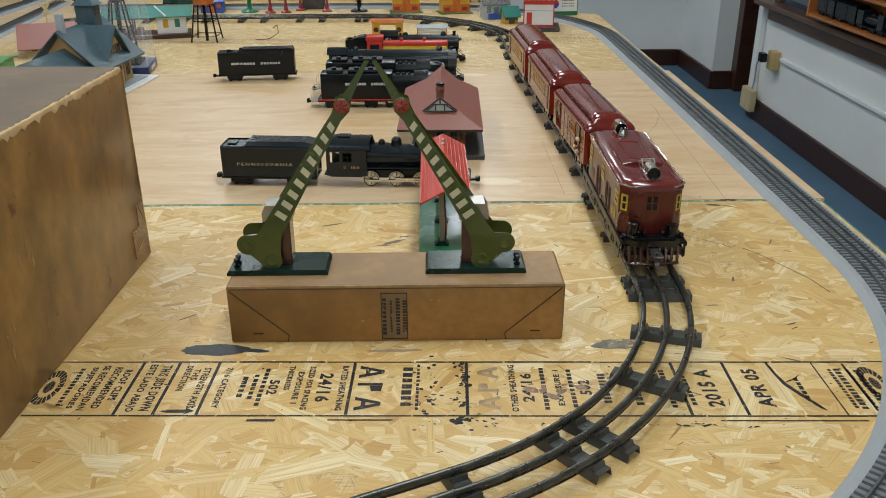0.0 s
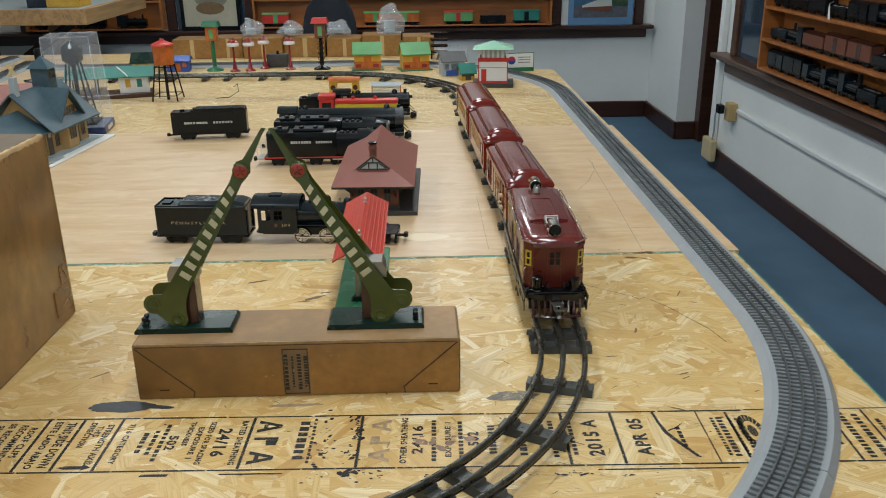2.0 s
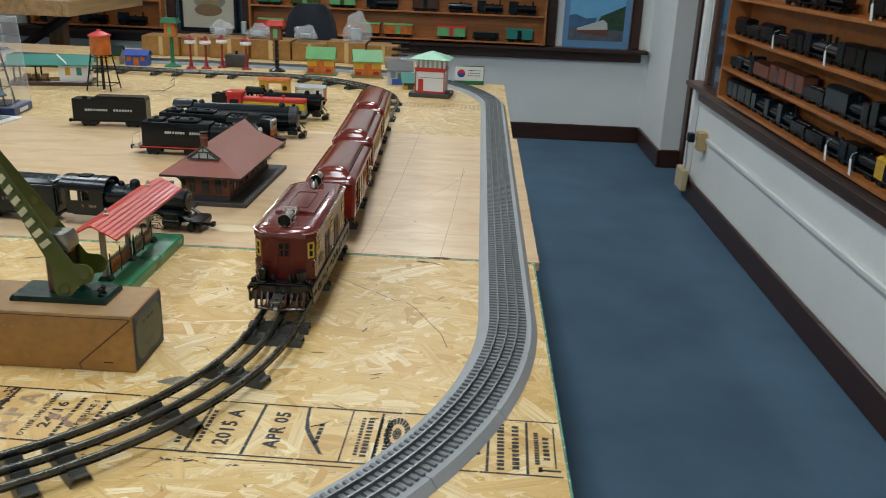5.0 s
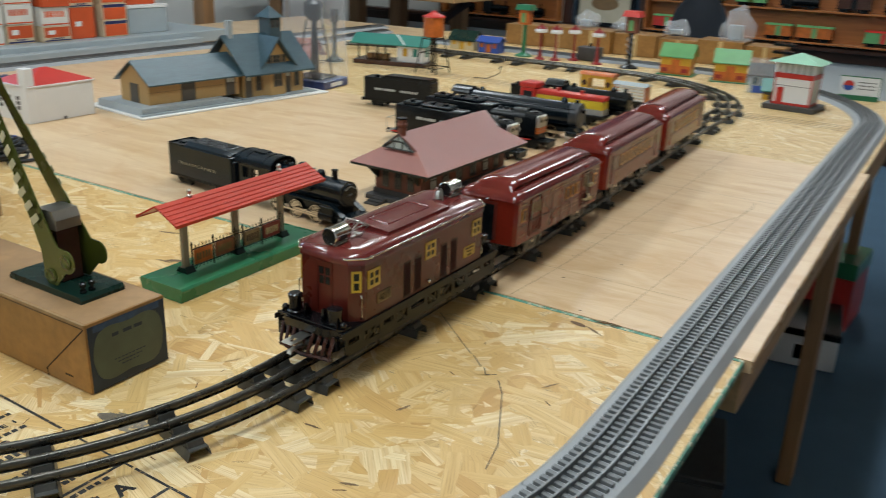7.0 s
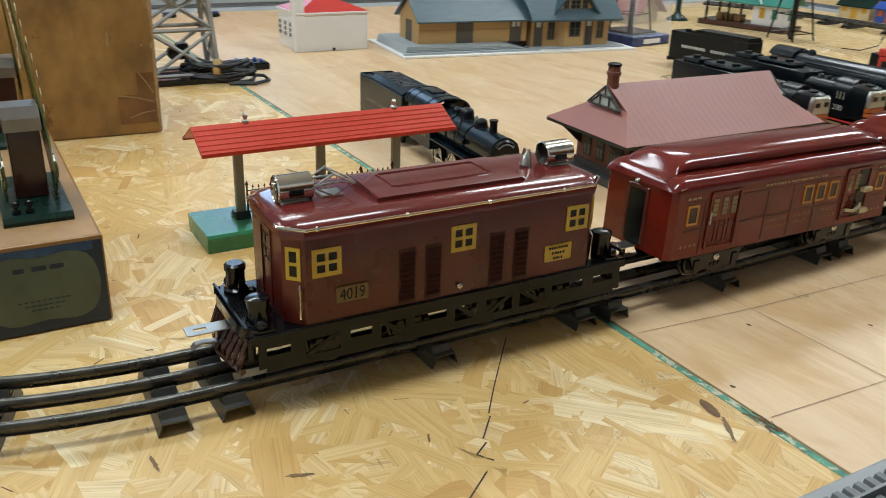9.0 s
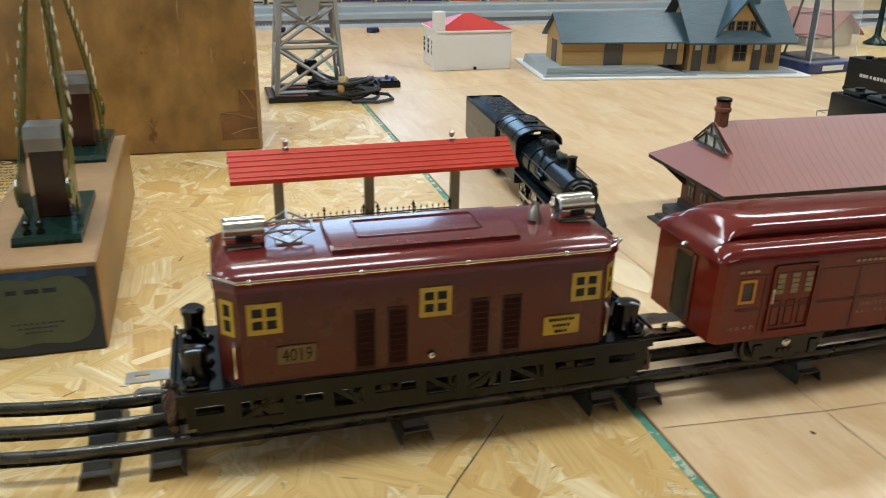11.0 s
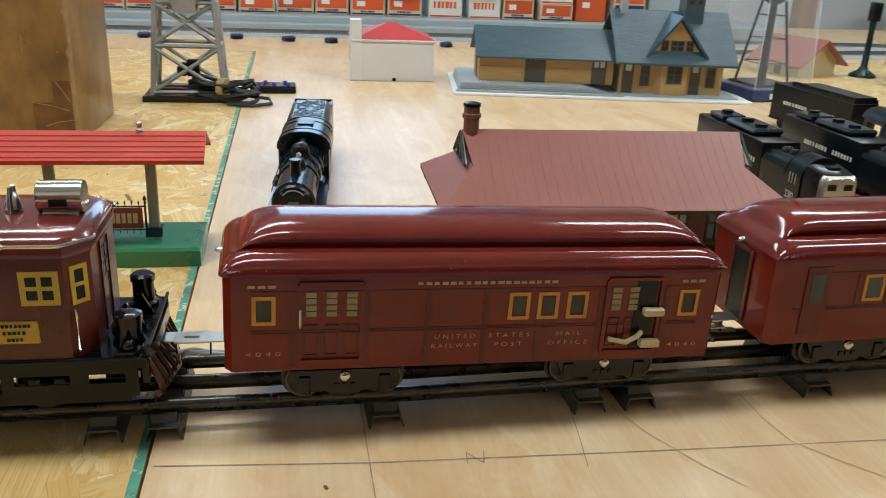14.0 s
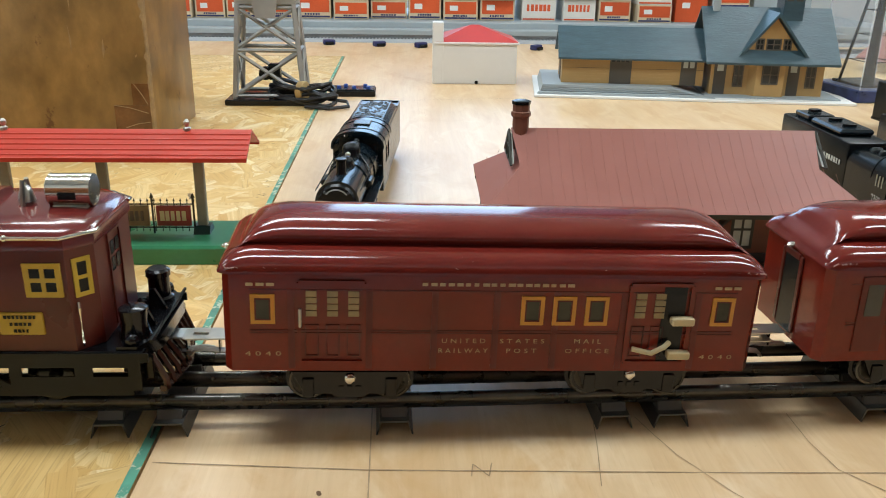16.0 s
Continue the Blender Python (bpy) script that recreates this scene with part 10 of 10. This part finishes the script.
part("sill_board", box(B(), X0 + 0.01, 2.0, WN - 0.11, WN - 0.002, -0.082, -0.055, 0.005), DARKWOOD, sill)
part("sill_apron", box(B(), X0 + 0.01, 1.96, WN - 0.045, WN - 0.002, -0.150, -0.083, 0.006), DARKWOOD, sill)
win = thing("window_1", "row of dark wooden windows filled with shelves", "window", kind="structure")
for x in (-2.72, -1.625, -1.04, 1.27, 1.90):
    part("casing", box(B(), x - 0.035, x + 0.035, WN - 0.030, WN - 0.002, -0.0545, 1.25, 0.004), DARKWOOD, win)
part("head_casing", box(B(), -2.76, 1.94, WN - 0.034, WN - 0.002, 1.2505, 1.36, 0.004), DARKWOOD, win)
part("blind", box(B(), -1.588, -1.077, WN - 0.008, WN - 0.002, -0.0545, 1.2495), PANE, win)
part("blind", box(B(), 1.307, 1.863, WN - 0.008, WN - 0.002, -0.0545, 1.2495), WALL, win)


def shelf_unit(name, label, x0, x1, zs, dep, m, ends=True):
    u = thing(name, label, "shelf unit", m)
    for z in zs:
        part("shelf", box(B(), x0, x1, -dep, -0.004, z - 0.011, z, 0.001), SHELFWOOD, u)
    part("back_panel", box(B(), x0, x1, -0.0035, 0.0, zs[0] - 0.011, zs[-1] + 0.25), SHELFWOOD, u)
    for x in (x0 - 0.016, x1 + 0.0005):
        part("side_panel", box(B(), x, x + 0.0155, -dep - 0.002, 0.0, zs[0] - 0.012, zs[-1] + 0.25, 0.001), SHELFWOOD, u)
    return u


ZF = (-0.030, 0.165, 0.360, 0.555)
shelf_unit("shelf_unit", "orange-stained wooden shelves full of toy trains", -0.985, 1.205, ZF, 0.085, pose(0, WN - 0.036, 0))
shelf_unit("shelf_unit", "orange-stained wooden shelves full of toy trains", -2.66, -1.680, ZF, 0.085, pose(0, WN - 0.036, 0))


def freight(m, L, body, roof, label, kind, group, w=0.030, h=0.075):
    t = thing("freight_car", label, "toy train car", m, group)
    part("frame", box(B(), -L / 2, L / 2, -w * 0.9, w * 0.9, 0.016, 0.022, 0.001), BLACK, t)
    if kind == "box":
        part("body", box(B(), -L / 2 + 0.004, L / 2 - 0.004, -w, w, 0.0222, h, 0.001), body, t)
        b = B()
        prism(b, [(-w - 0.002, h + 0.0002), (w + 0.002, h + 0.0002), (w * 0.6, h + 0.009), (0, h + 0.012), (-w * 0.6, h + 0.009)], "x", -L / 2, L / 2)
        part("roof", b, roof, t)
        b = B()
        box(b, -0.016, 0.016, -w - 0.0015, -w, 0.024, h - 0.004)
        part("door", b, roof if body is not roof else BLACK, t)
    elif kind == "tank":
        b = B()
        cyl(b, (-L / 2 + 0.008, 0, 0.022 + w * 0.8), (L / 2 - 0.008, 0, 0.022 + w * 0.8), w * 0.8, n=18)
        part("tank", b, body, t)
        b = B()
        cyl(b, (0, 0, 0.022 + w * 1.5), (0, 0, 0.022 + w * 1.9), w * 0.3, n=12)
        part("dome", b, roof, t)
    elif kind == "loco":
        b = B()
        box(b, -L / 2 + 0.004, -L / 2 + L * 0.34, -w, w, 0.0222, h + 0.006, 0.002)
        part("cab", b, body, t)
        b = B()
        cyl(b, (-L / 2 + L * 0.34, 0, 0.022 + w * 0.85), (L / 2 - 0.004, 0, 0.022 + w * 0.85), w * 0.82, n=16)
        part("boiler", b, body, t)
        b = B()
        cyl(b, (L * 0.36, 0, 0.022 + w * 1.5), (L * 0.36, 0, h + 0.014), 0.006, n=10)
        part("smokestack", b, body, t)
        b = B()
        ball(b, (L * 0.08, 0, 0.022 + w * 1.65), 0.009, 1, 1, 1, 10)
        part("dome", b, body, t)
    else:
        b = B()
        box(b, -L / 2 + 0.004, L / 2 - 0.004, -w, w, 0.0222, h * 0.68, 0.002)
        part("body", b, body, t)
        b = B()
        for k in range(3):
            ball(b, (-L * 0.28 + L * 0.28 * k, 0, h * 0.70), w * 0.55, 1.3, 1.0, 0.5, 10)
        part("load", b, roof, t)
    for x in (-L * 0.30, L * 0.30):
        small_truck(t, x, w * 0.72)
    return t


rf = random.Random(21)
far_cars = [(-0.84, 0, "box", REDTOY, GREENROOF, 0.20, "green and red toy boxcar"), (-0.10, 0, "box", TOYORANGE, GREENROOF, 0.17, "orange and green toy boxcar"), (0.12, 0, "box", TOYORANGE, GREENROOF, 0.22, "orange and green toy boxcar"), (0.52, 0, "box", GREENROOF, REDTOY, 0.22, "green toy cattle car on the far shelf"), (0.78, 0, "gondola", BLACK, BROWNDOOR, 0.20, "dark toy flat car with a load"), (1.03, 0, "box", TEAL, TEAL, 0.20, "teal toy freight car on the far shelf"), (-0.85, 1, "box", TOYGREEN, OLIVE, 0.18, "green toy coach on the far shelf"), (-0.58, 1, "box", OLIVE, GREENROOF, 0.22, "olive and green toy boxcar"), (-0.30, 1, "box", GREENROOF, OLIVE, 0.20, "green toy boxcar on the far shelf"), (0.0, 1, "loco", BLACK, BLACK, 0.24, "black toy locomotive on the far shelf"), (0.32, 1, "box", DARKRED, DARKRED, 0.20, "dark red toy coach on the far shelf"), (0.58, 1, "tank", BLACK, BLACK, 0.19, "black toy tank car on the far shelf"), (0.80, 1, "loco", BLACK, STEEL, 0.20, "black toy locomotive on the far shelf"), (1.04, 1, "loco", BLACK, BLACK, 0.21, "black toy locomotive on the far shelf")]
for x, lev, kd, bo, ro, L, lab in far_cars:
    freight(pose(x, WN - 0.082, ZF[lev] + 0.0004), L, bo, ro, lab, kd, "far wall shelf trains", 0.029, 0.088)
for x, lev in ((-0.8, 2), (-0.5, 2), (-0.2, 2), (0.15, 2), (0.5, 2), (0.85, 2), (-1.9, 0), (-2.2, 0), (-2.5, 0), (-1.85, 1), (-2.2, 1)):
    freight(pose(x, WN - 0.082, ZF[lev] + 0.0004), 0.22, BLACK, BLACK, "black toy locomotive on the far shelf", "loco", "far wall shelf trains", 0.029, 0.088)

# framed print and poster
pf = thing("framed_print", "old framed train print on cream paper", "picture", pose(-1.325, WN - 0.05, 0.0))
b = B()
for x0, x1, z0, z1 in ((-0.220, -0.195, -0.0545, 0.42), (0.195, 0.220, -0.0545, 0.42), (-0.195, 0.195, 0.395, 0.42), (-0.195, 0.195, -0.0545, -0.025)):
    box(b, x0, x1, -0.016, 0.006, z0, z1, 0.002)
part("frame", b, BLACK, pf)
part("print", box(B(), -0.195, 0.195, -0.004, 0.004, -0.025, 0.395), PAPER, pf, "cream paper with a train drawing")
b = B()
for k, (cx, cz, rx, rz_, mt) in enumerate(((0.01, 0.17, 0.120, 0.060, 0), (0.0, 0.105, 0.105, 0.045, 0))):
    b2 = B()
    vs = [(cx + rx * math.cos(6.28318 * i / 24), cz + rz_ * math.sin(6.28318 * i / 24)) for i in range(24)]
    prism(b2, vs, "y", -0.0050 - 0.0004 * k, -0.0044)
    part("drawing", b2, (POSTGREY, LABELTAN)[k], pf)
b2 = B()
prism(b2, [(-0.07, 0.17), (0.08, 0.17), (0.06, 0.215), (0.0, 0.225), (-0.05, 0.205)], "y", -0.0062, -0.0055)
part("drawing", b2, ORANGE, pf)
pc = solid("pink_candle", lathe(B(), [(0.022, 0.0), (0.022, 0.085), (0.016, 0.09)], 14, (-1.05, WN - 0.085, -0.0545)), STUCCO, "short pale pink cylinder on the sill", "candle")

po = thing("poster", "glossy blue-bordered poster of a train in the mountains", "poster", pose(1.600, WN - 0.042, 0.0))
part("poster_sheet", box(B(), -0.245, 0.245, -0.003, 0.003, -0.0545, 0.42), POSTERBLUE, po)
SKY = paint("poster_sky_blue", (0.16, 0.42, 0.66), 0.3, var=0.1, bump=0.0, coat=0.4)
HILL = paint("poster_hill_blue", (0.05, 0.13, 0.24), 0.3, var=0.3, big=20, bump=0.0, coat=0.4)
WOODS = paint("poster_wood_green", (0.03, 0.075, 0.04), 0.3, var=0.4, big=30, bump=0.0, coat=0.4)
BALLAST = paint("poster_track_grey", (0.10, 0.11, 0.13), 0.3, var=0.3, big=30, bump=0.0, coat=0.4)
part("sky", box(B(), -0.205, 0.205, -0.0036, -0.0032, 0.0, 0.37), SKY, po)
for pts, mt, d in ((((-0.205, 0.0), (0.205, 0.0), (0.205, 0.095), (-0.205, 0.10)), BALLAST, 0.0040), (((-0.205, 0.09), (-0.02, 0.085), (0.0, 0.17), (-0.08, 0.16), (-0.16, 0.19), (-0.205, 0.18)), HILL, 0.0042), (((-0.02, 0.085), (0.205, 0.08), (0.205, 0.26), (0.12, 0.22), (0.03, 0.18)), WOODS, 0.0046), (((-0.14, 0.062), (0.06, 0.04), (0.085, 0.06), (0.08, 0.13), (0.05, 0.155), (-0.14, 0.09)), STUCCO, 0.0052), (((-0.14, 0.060), (0.062, 0.037), (0.085, 0.058), (0.083, 0.085), (0.05, 0.083), (-0.14, 0.075)), BRICKRED, 0.0056)):
    b = B()
    prism(b, list(pts), "y", -d, -d + 0.0003)
    part("picture_area", b, mt, po)

# ---- right-hand wall: sill, window, shelves, conduit ----
XW = X1
sl = thing("window_sill_2", "dark wooden window sill on the side wall", "sill", kind="structure")
part("sill_board", box(B(), XW - 0.10, XW - 0.002, -1.0, 5.23, -0.088, -0.060, 0.005), SILLWOOD, sl)
part("sill_apron", box(B(), XW - 0.040, XW - 0.002, -1.0, 5.14, -0.165, -0.0885, 0.006), SILLWOOD, sl)
w2 = thing("window_2", "dim blue window with dark wooden casing", "window", kind="structure")
part("casing", box(B(), XW - 0.030, XW - 0.002, 5.03, 5.10, -0.0595, 1.25, 0.004), SILLWOOD, w2)
part("pane", box(B(), XW - 0.010, XW - 0.004, 4.42, 5.029, -0.0595, 1.25), PANE, w2)
ZR = (-0.020, 0.120, 0.275, 0.445, 0.62)
su = thing("shelf_unit", "long orange-stained shelves crowded with black toy trains", "shelf unit")
for z in ZR:
    part("shelf", box(B(), XW - 0.135, XW - 0.036, 0.6, 4.40, z - 0.014, z, 0.001), SHELFWOOD, su)
part("back_panel", box(B(), XW - 0.0355, XW - 0.031, 0.6, 4.40, ZR[0] - 0.014, 0.9), SHELFWOOD, su)
for y in (4.4005, 0.58):
    part("side_panel", box(B(), XW - 0.137, XW - 0.031, y, y + 0.018, ZR[0] - 0.016, 0.9, 0.001), SHELFWOOD, su)
rs = random.Random(33)
for lev in range(4):
    y = 4.36
    k = 0
    while y > 2.0:
        L = rs.uniform(0.15, 0.21)
        red = lev == 1 and 2 <= k <= 4
        yel = lev == 0 and k in (9, 10)
        if lev == 3 and k in (0, 1, 2, 6):
            y -= 0.2
            k += 1
            continue
        kd = "box" if (red or yel) else rs.choice(("loco", "box", "gondola", "loco"))
        bo = DARKRED if red else (TOYYELLOW if yel else rs.choice((BLACK, BLACKBLUE, BLACK)))
        lab = "dark red toy coach" if red else ("yellow toy freight car" if yel else ("black toy freight car" if kd != "loco" else "black toy locomotive on the far shelf"))
        freight(pose(XW - 0.088, y - L / 2, ZR[lev] + 0.0004, 0, 0, rs.choice((90, -90))), L, BRICKRED if red else bo, bo, lab + " on the side wall shelf", kd, "side wall shelf trains", 0.028, rs.uniform(0.070, 0.088))
        if rs.random() < 0.26 and not red:
            tg = thing("price_tag", "white paper tag hanging from a toy train", "tag", pose(XW - 0.139, y - L / 2, ZR[lev], 0, 0, 0), "paper tags")
            b = B()
            prism(b, [(-0.010, -0.002), (0.008, 0.000), (0.016, 0.045), (0.010, 0.052), (0.002, 0.048)], "x", -0.0015, -0.0005)
            part("tag_card", b, TAG, tg)
            b = B()
            pipe(b, [(-0.001, 0.011, 0.049), (0.004, 0.016, 0.062), (0.020, 0.018, 0.070)], 0.0008, 4)
            part("tag_string", b, TAG, tg)
        y -= L + 0.006
        k += 1
cd = thing("conduit", "white surface conduit with outlet box", "conduit", kind="structure")
part("conduit_run", box(B(), XW - 0.020, XW - 0.002, -1.0, 4.93, -0.366, -0.343, 0.004), WHITE, cd)
part("outlet_box", box(B(), XW - 0.050, XW - 0.002, 4.955, 5.03, -0.425, -0.320, 0.004), CORK, cd, "tan outlet box")
part("outlet_plug", box(B(), XW - 0.095, XW - 0.0605, 5.00, 5.055, -0.385, -0.335, 0.004), BLACK, cd)
b = B()
pipe(b, [(XW - 0.08, 5.06, -0.36), (XW - 0.07, 5.12, -0.42), (XW - 0.06, 5.14, -0.52), (XW - 0.05, 5.19, -0.60)], 0.005, 6)
part("cord", b, GREYBLUE, cd)
part("corner_post", box(B(), XW - 0.035, XW - 0.002, 5.235, 5.299, FLOOR + 0.127, CEIL - 0.001, 0.003), WALL, cd)
jb = part("floor_box", box(B(), XW - 0.075, XW - 0.036, 5.13, 5.29, FLOOR + 0.06, FLOOR + 0.19, 0.006), IVORY, cd, "cream junction box")

# ---- raised layout on posts in the far left corner ----
ul = thing("raised_layout", "raised train table on wooden posts with pale green top", "table")
part("top", box(B(), -3.3, -1.72, 5.25, 6.35, 0.215, 0.232, 0.002), GREYBLUE, ul, "pale green-grey top")
part("fascia", box(B(), -3.3, -1.72, 5.21, 5.2495, 0.145, 0.233, 0.003), LUMBER, ul)
part("fascia", box(B(), -1.7195, -1.68, 5.21, 6.35, 0.145, 0.233, 0.003), LUMBER, ul)
for x, y in ((-2.70, 6.10), (-3.2, 5.35), (-2.28, 6.28), (-3.2, 6.25)):
    part("post", box(B(), x - 0.052, x + 0.052, y - 0.052, y + 0.052, FLOOR, 0.2148, 0.004), POSTWOOD, ul)
b = B()
pipe(b, [(-2.66, 6.02, -0.30), (-2.05, 6.02, 0.10)], 0.03, 4)
part("brace", b, DARKWOOD, ul)
yb = thing("yellow_box", "yellow and black box standing on the raised layout", "box", pose(-1.90, 5.45, 0.2325))
part("box_body", box(B(), -0.16, 0.14, -0.1, 0.1, 0.0, 0.13, 0.002), TOYYELLOW, yb)
part("box_band", box(B(), -0.162, -0.05, -0.102, 0.102, 0.001, 0.132), BLACK, yb)
ps = solid("wall_post", box(B(), -3.02, -2.93, 4.4, 4.49, FLOOR, CEIL, 0.004), POSTWOOD, "tall pine post standing by the wall", "post", kind="structure")

# ---- things under the table ----
ru = random.Random(77)
for k, (x, y, w, d, h) in enumerate(((0.45, 2.45, 0.30, 0.35, 0.30), (0.42, 1.55, 0.32, 0.36, 0.26), (0.50, 3.3, 0.30, 0.30, 0.36), (0.2, 1.0, 0.36, 0.4, 0.3), (-0.3, 2.2, 0.5, 0.5, 0.35))):
    c = thing("storage_carton", "storage carton on the carpet under the table", "cardboard box", pose(x, y, FLOOR + 0.0005, 0, 0, ru.uniform(-8, 8)), "cartons under the table")
    part("carton_body", box(B(), -w / 2, w / 2, -d / 2, d / 2, 0.0, h, 0.004), (KRAFT, GREYBLUE, BIGCARD)[k % 3], c)
    part("lid", box(B(), -w / 2 - 0.004, w / 2 + 0.004, -d / 2 - 0.004, d / 2 + 0.004, h + 0.0003, h + 0.02, 0.003), (CARDTOP, WHITE, KRAFT)[k % 3], c)
gb_ = thing("flat_box", "flat dark grey box on the carpet under the table", "box", pose(0.60, 2.62, FLOOR + 0.0005, 0, 0, 14))
part("box_body", box(B(), -0.12, 0.12, -0.15, 0.15, 0.0, 0.10, 0.006, 2), STONE, gb_)
part("lid", box(B(), -0.123, 0.123, -0.153, 0.153, 0.1002, 0.120, 0.004), SMOKEGREY, gb_)
bs_ = thing("storage_box", "white plastic storage box with a black lid under the table edge", "storage box", pose(0.74, 3.62, FLOOR + 0.0005, 0, 0, 8))
part("box_body", box(B(), -0.10, 0.10, -0.14, 0.14, 0.0, 0.11, 0.008, 2), WHITE, bs_)
part("lid", box(B(), -0.105, 0.105, -0.145, 0.145, 0.1102, 0.135, 0.004), BLACK, bs_)
part("label", box(B(), -0.03, 0.03, -0.1408, -0.1402, 0.03, 0.08), BLACK, bs_)
rb_ = thing("red_box", "red and green box under the table edge", "box", pose(0.74, 3.98, FLOOR + 0.0005, 0, 0, -5))
part("box_body", box(B(), -0.11, 0.11, -0.12, 0.12, 0.0, 0.20, 0.004), REDTOY, rb_)
part("box_lid", box(B(), -0.113, 0.113, -0.123, 0.123, 0.2002, 0.26, 0.004), TOYGREEN, rb_)
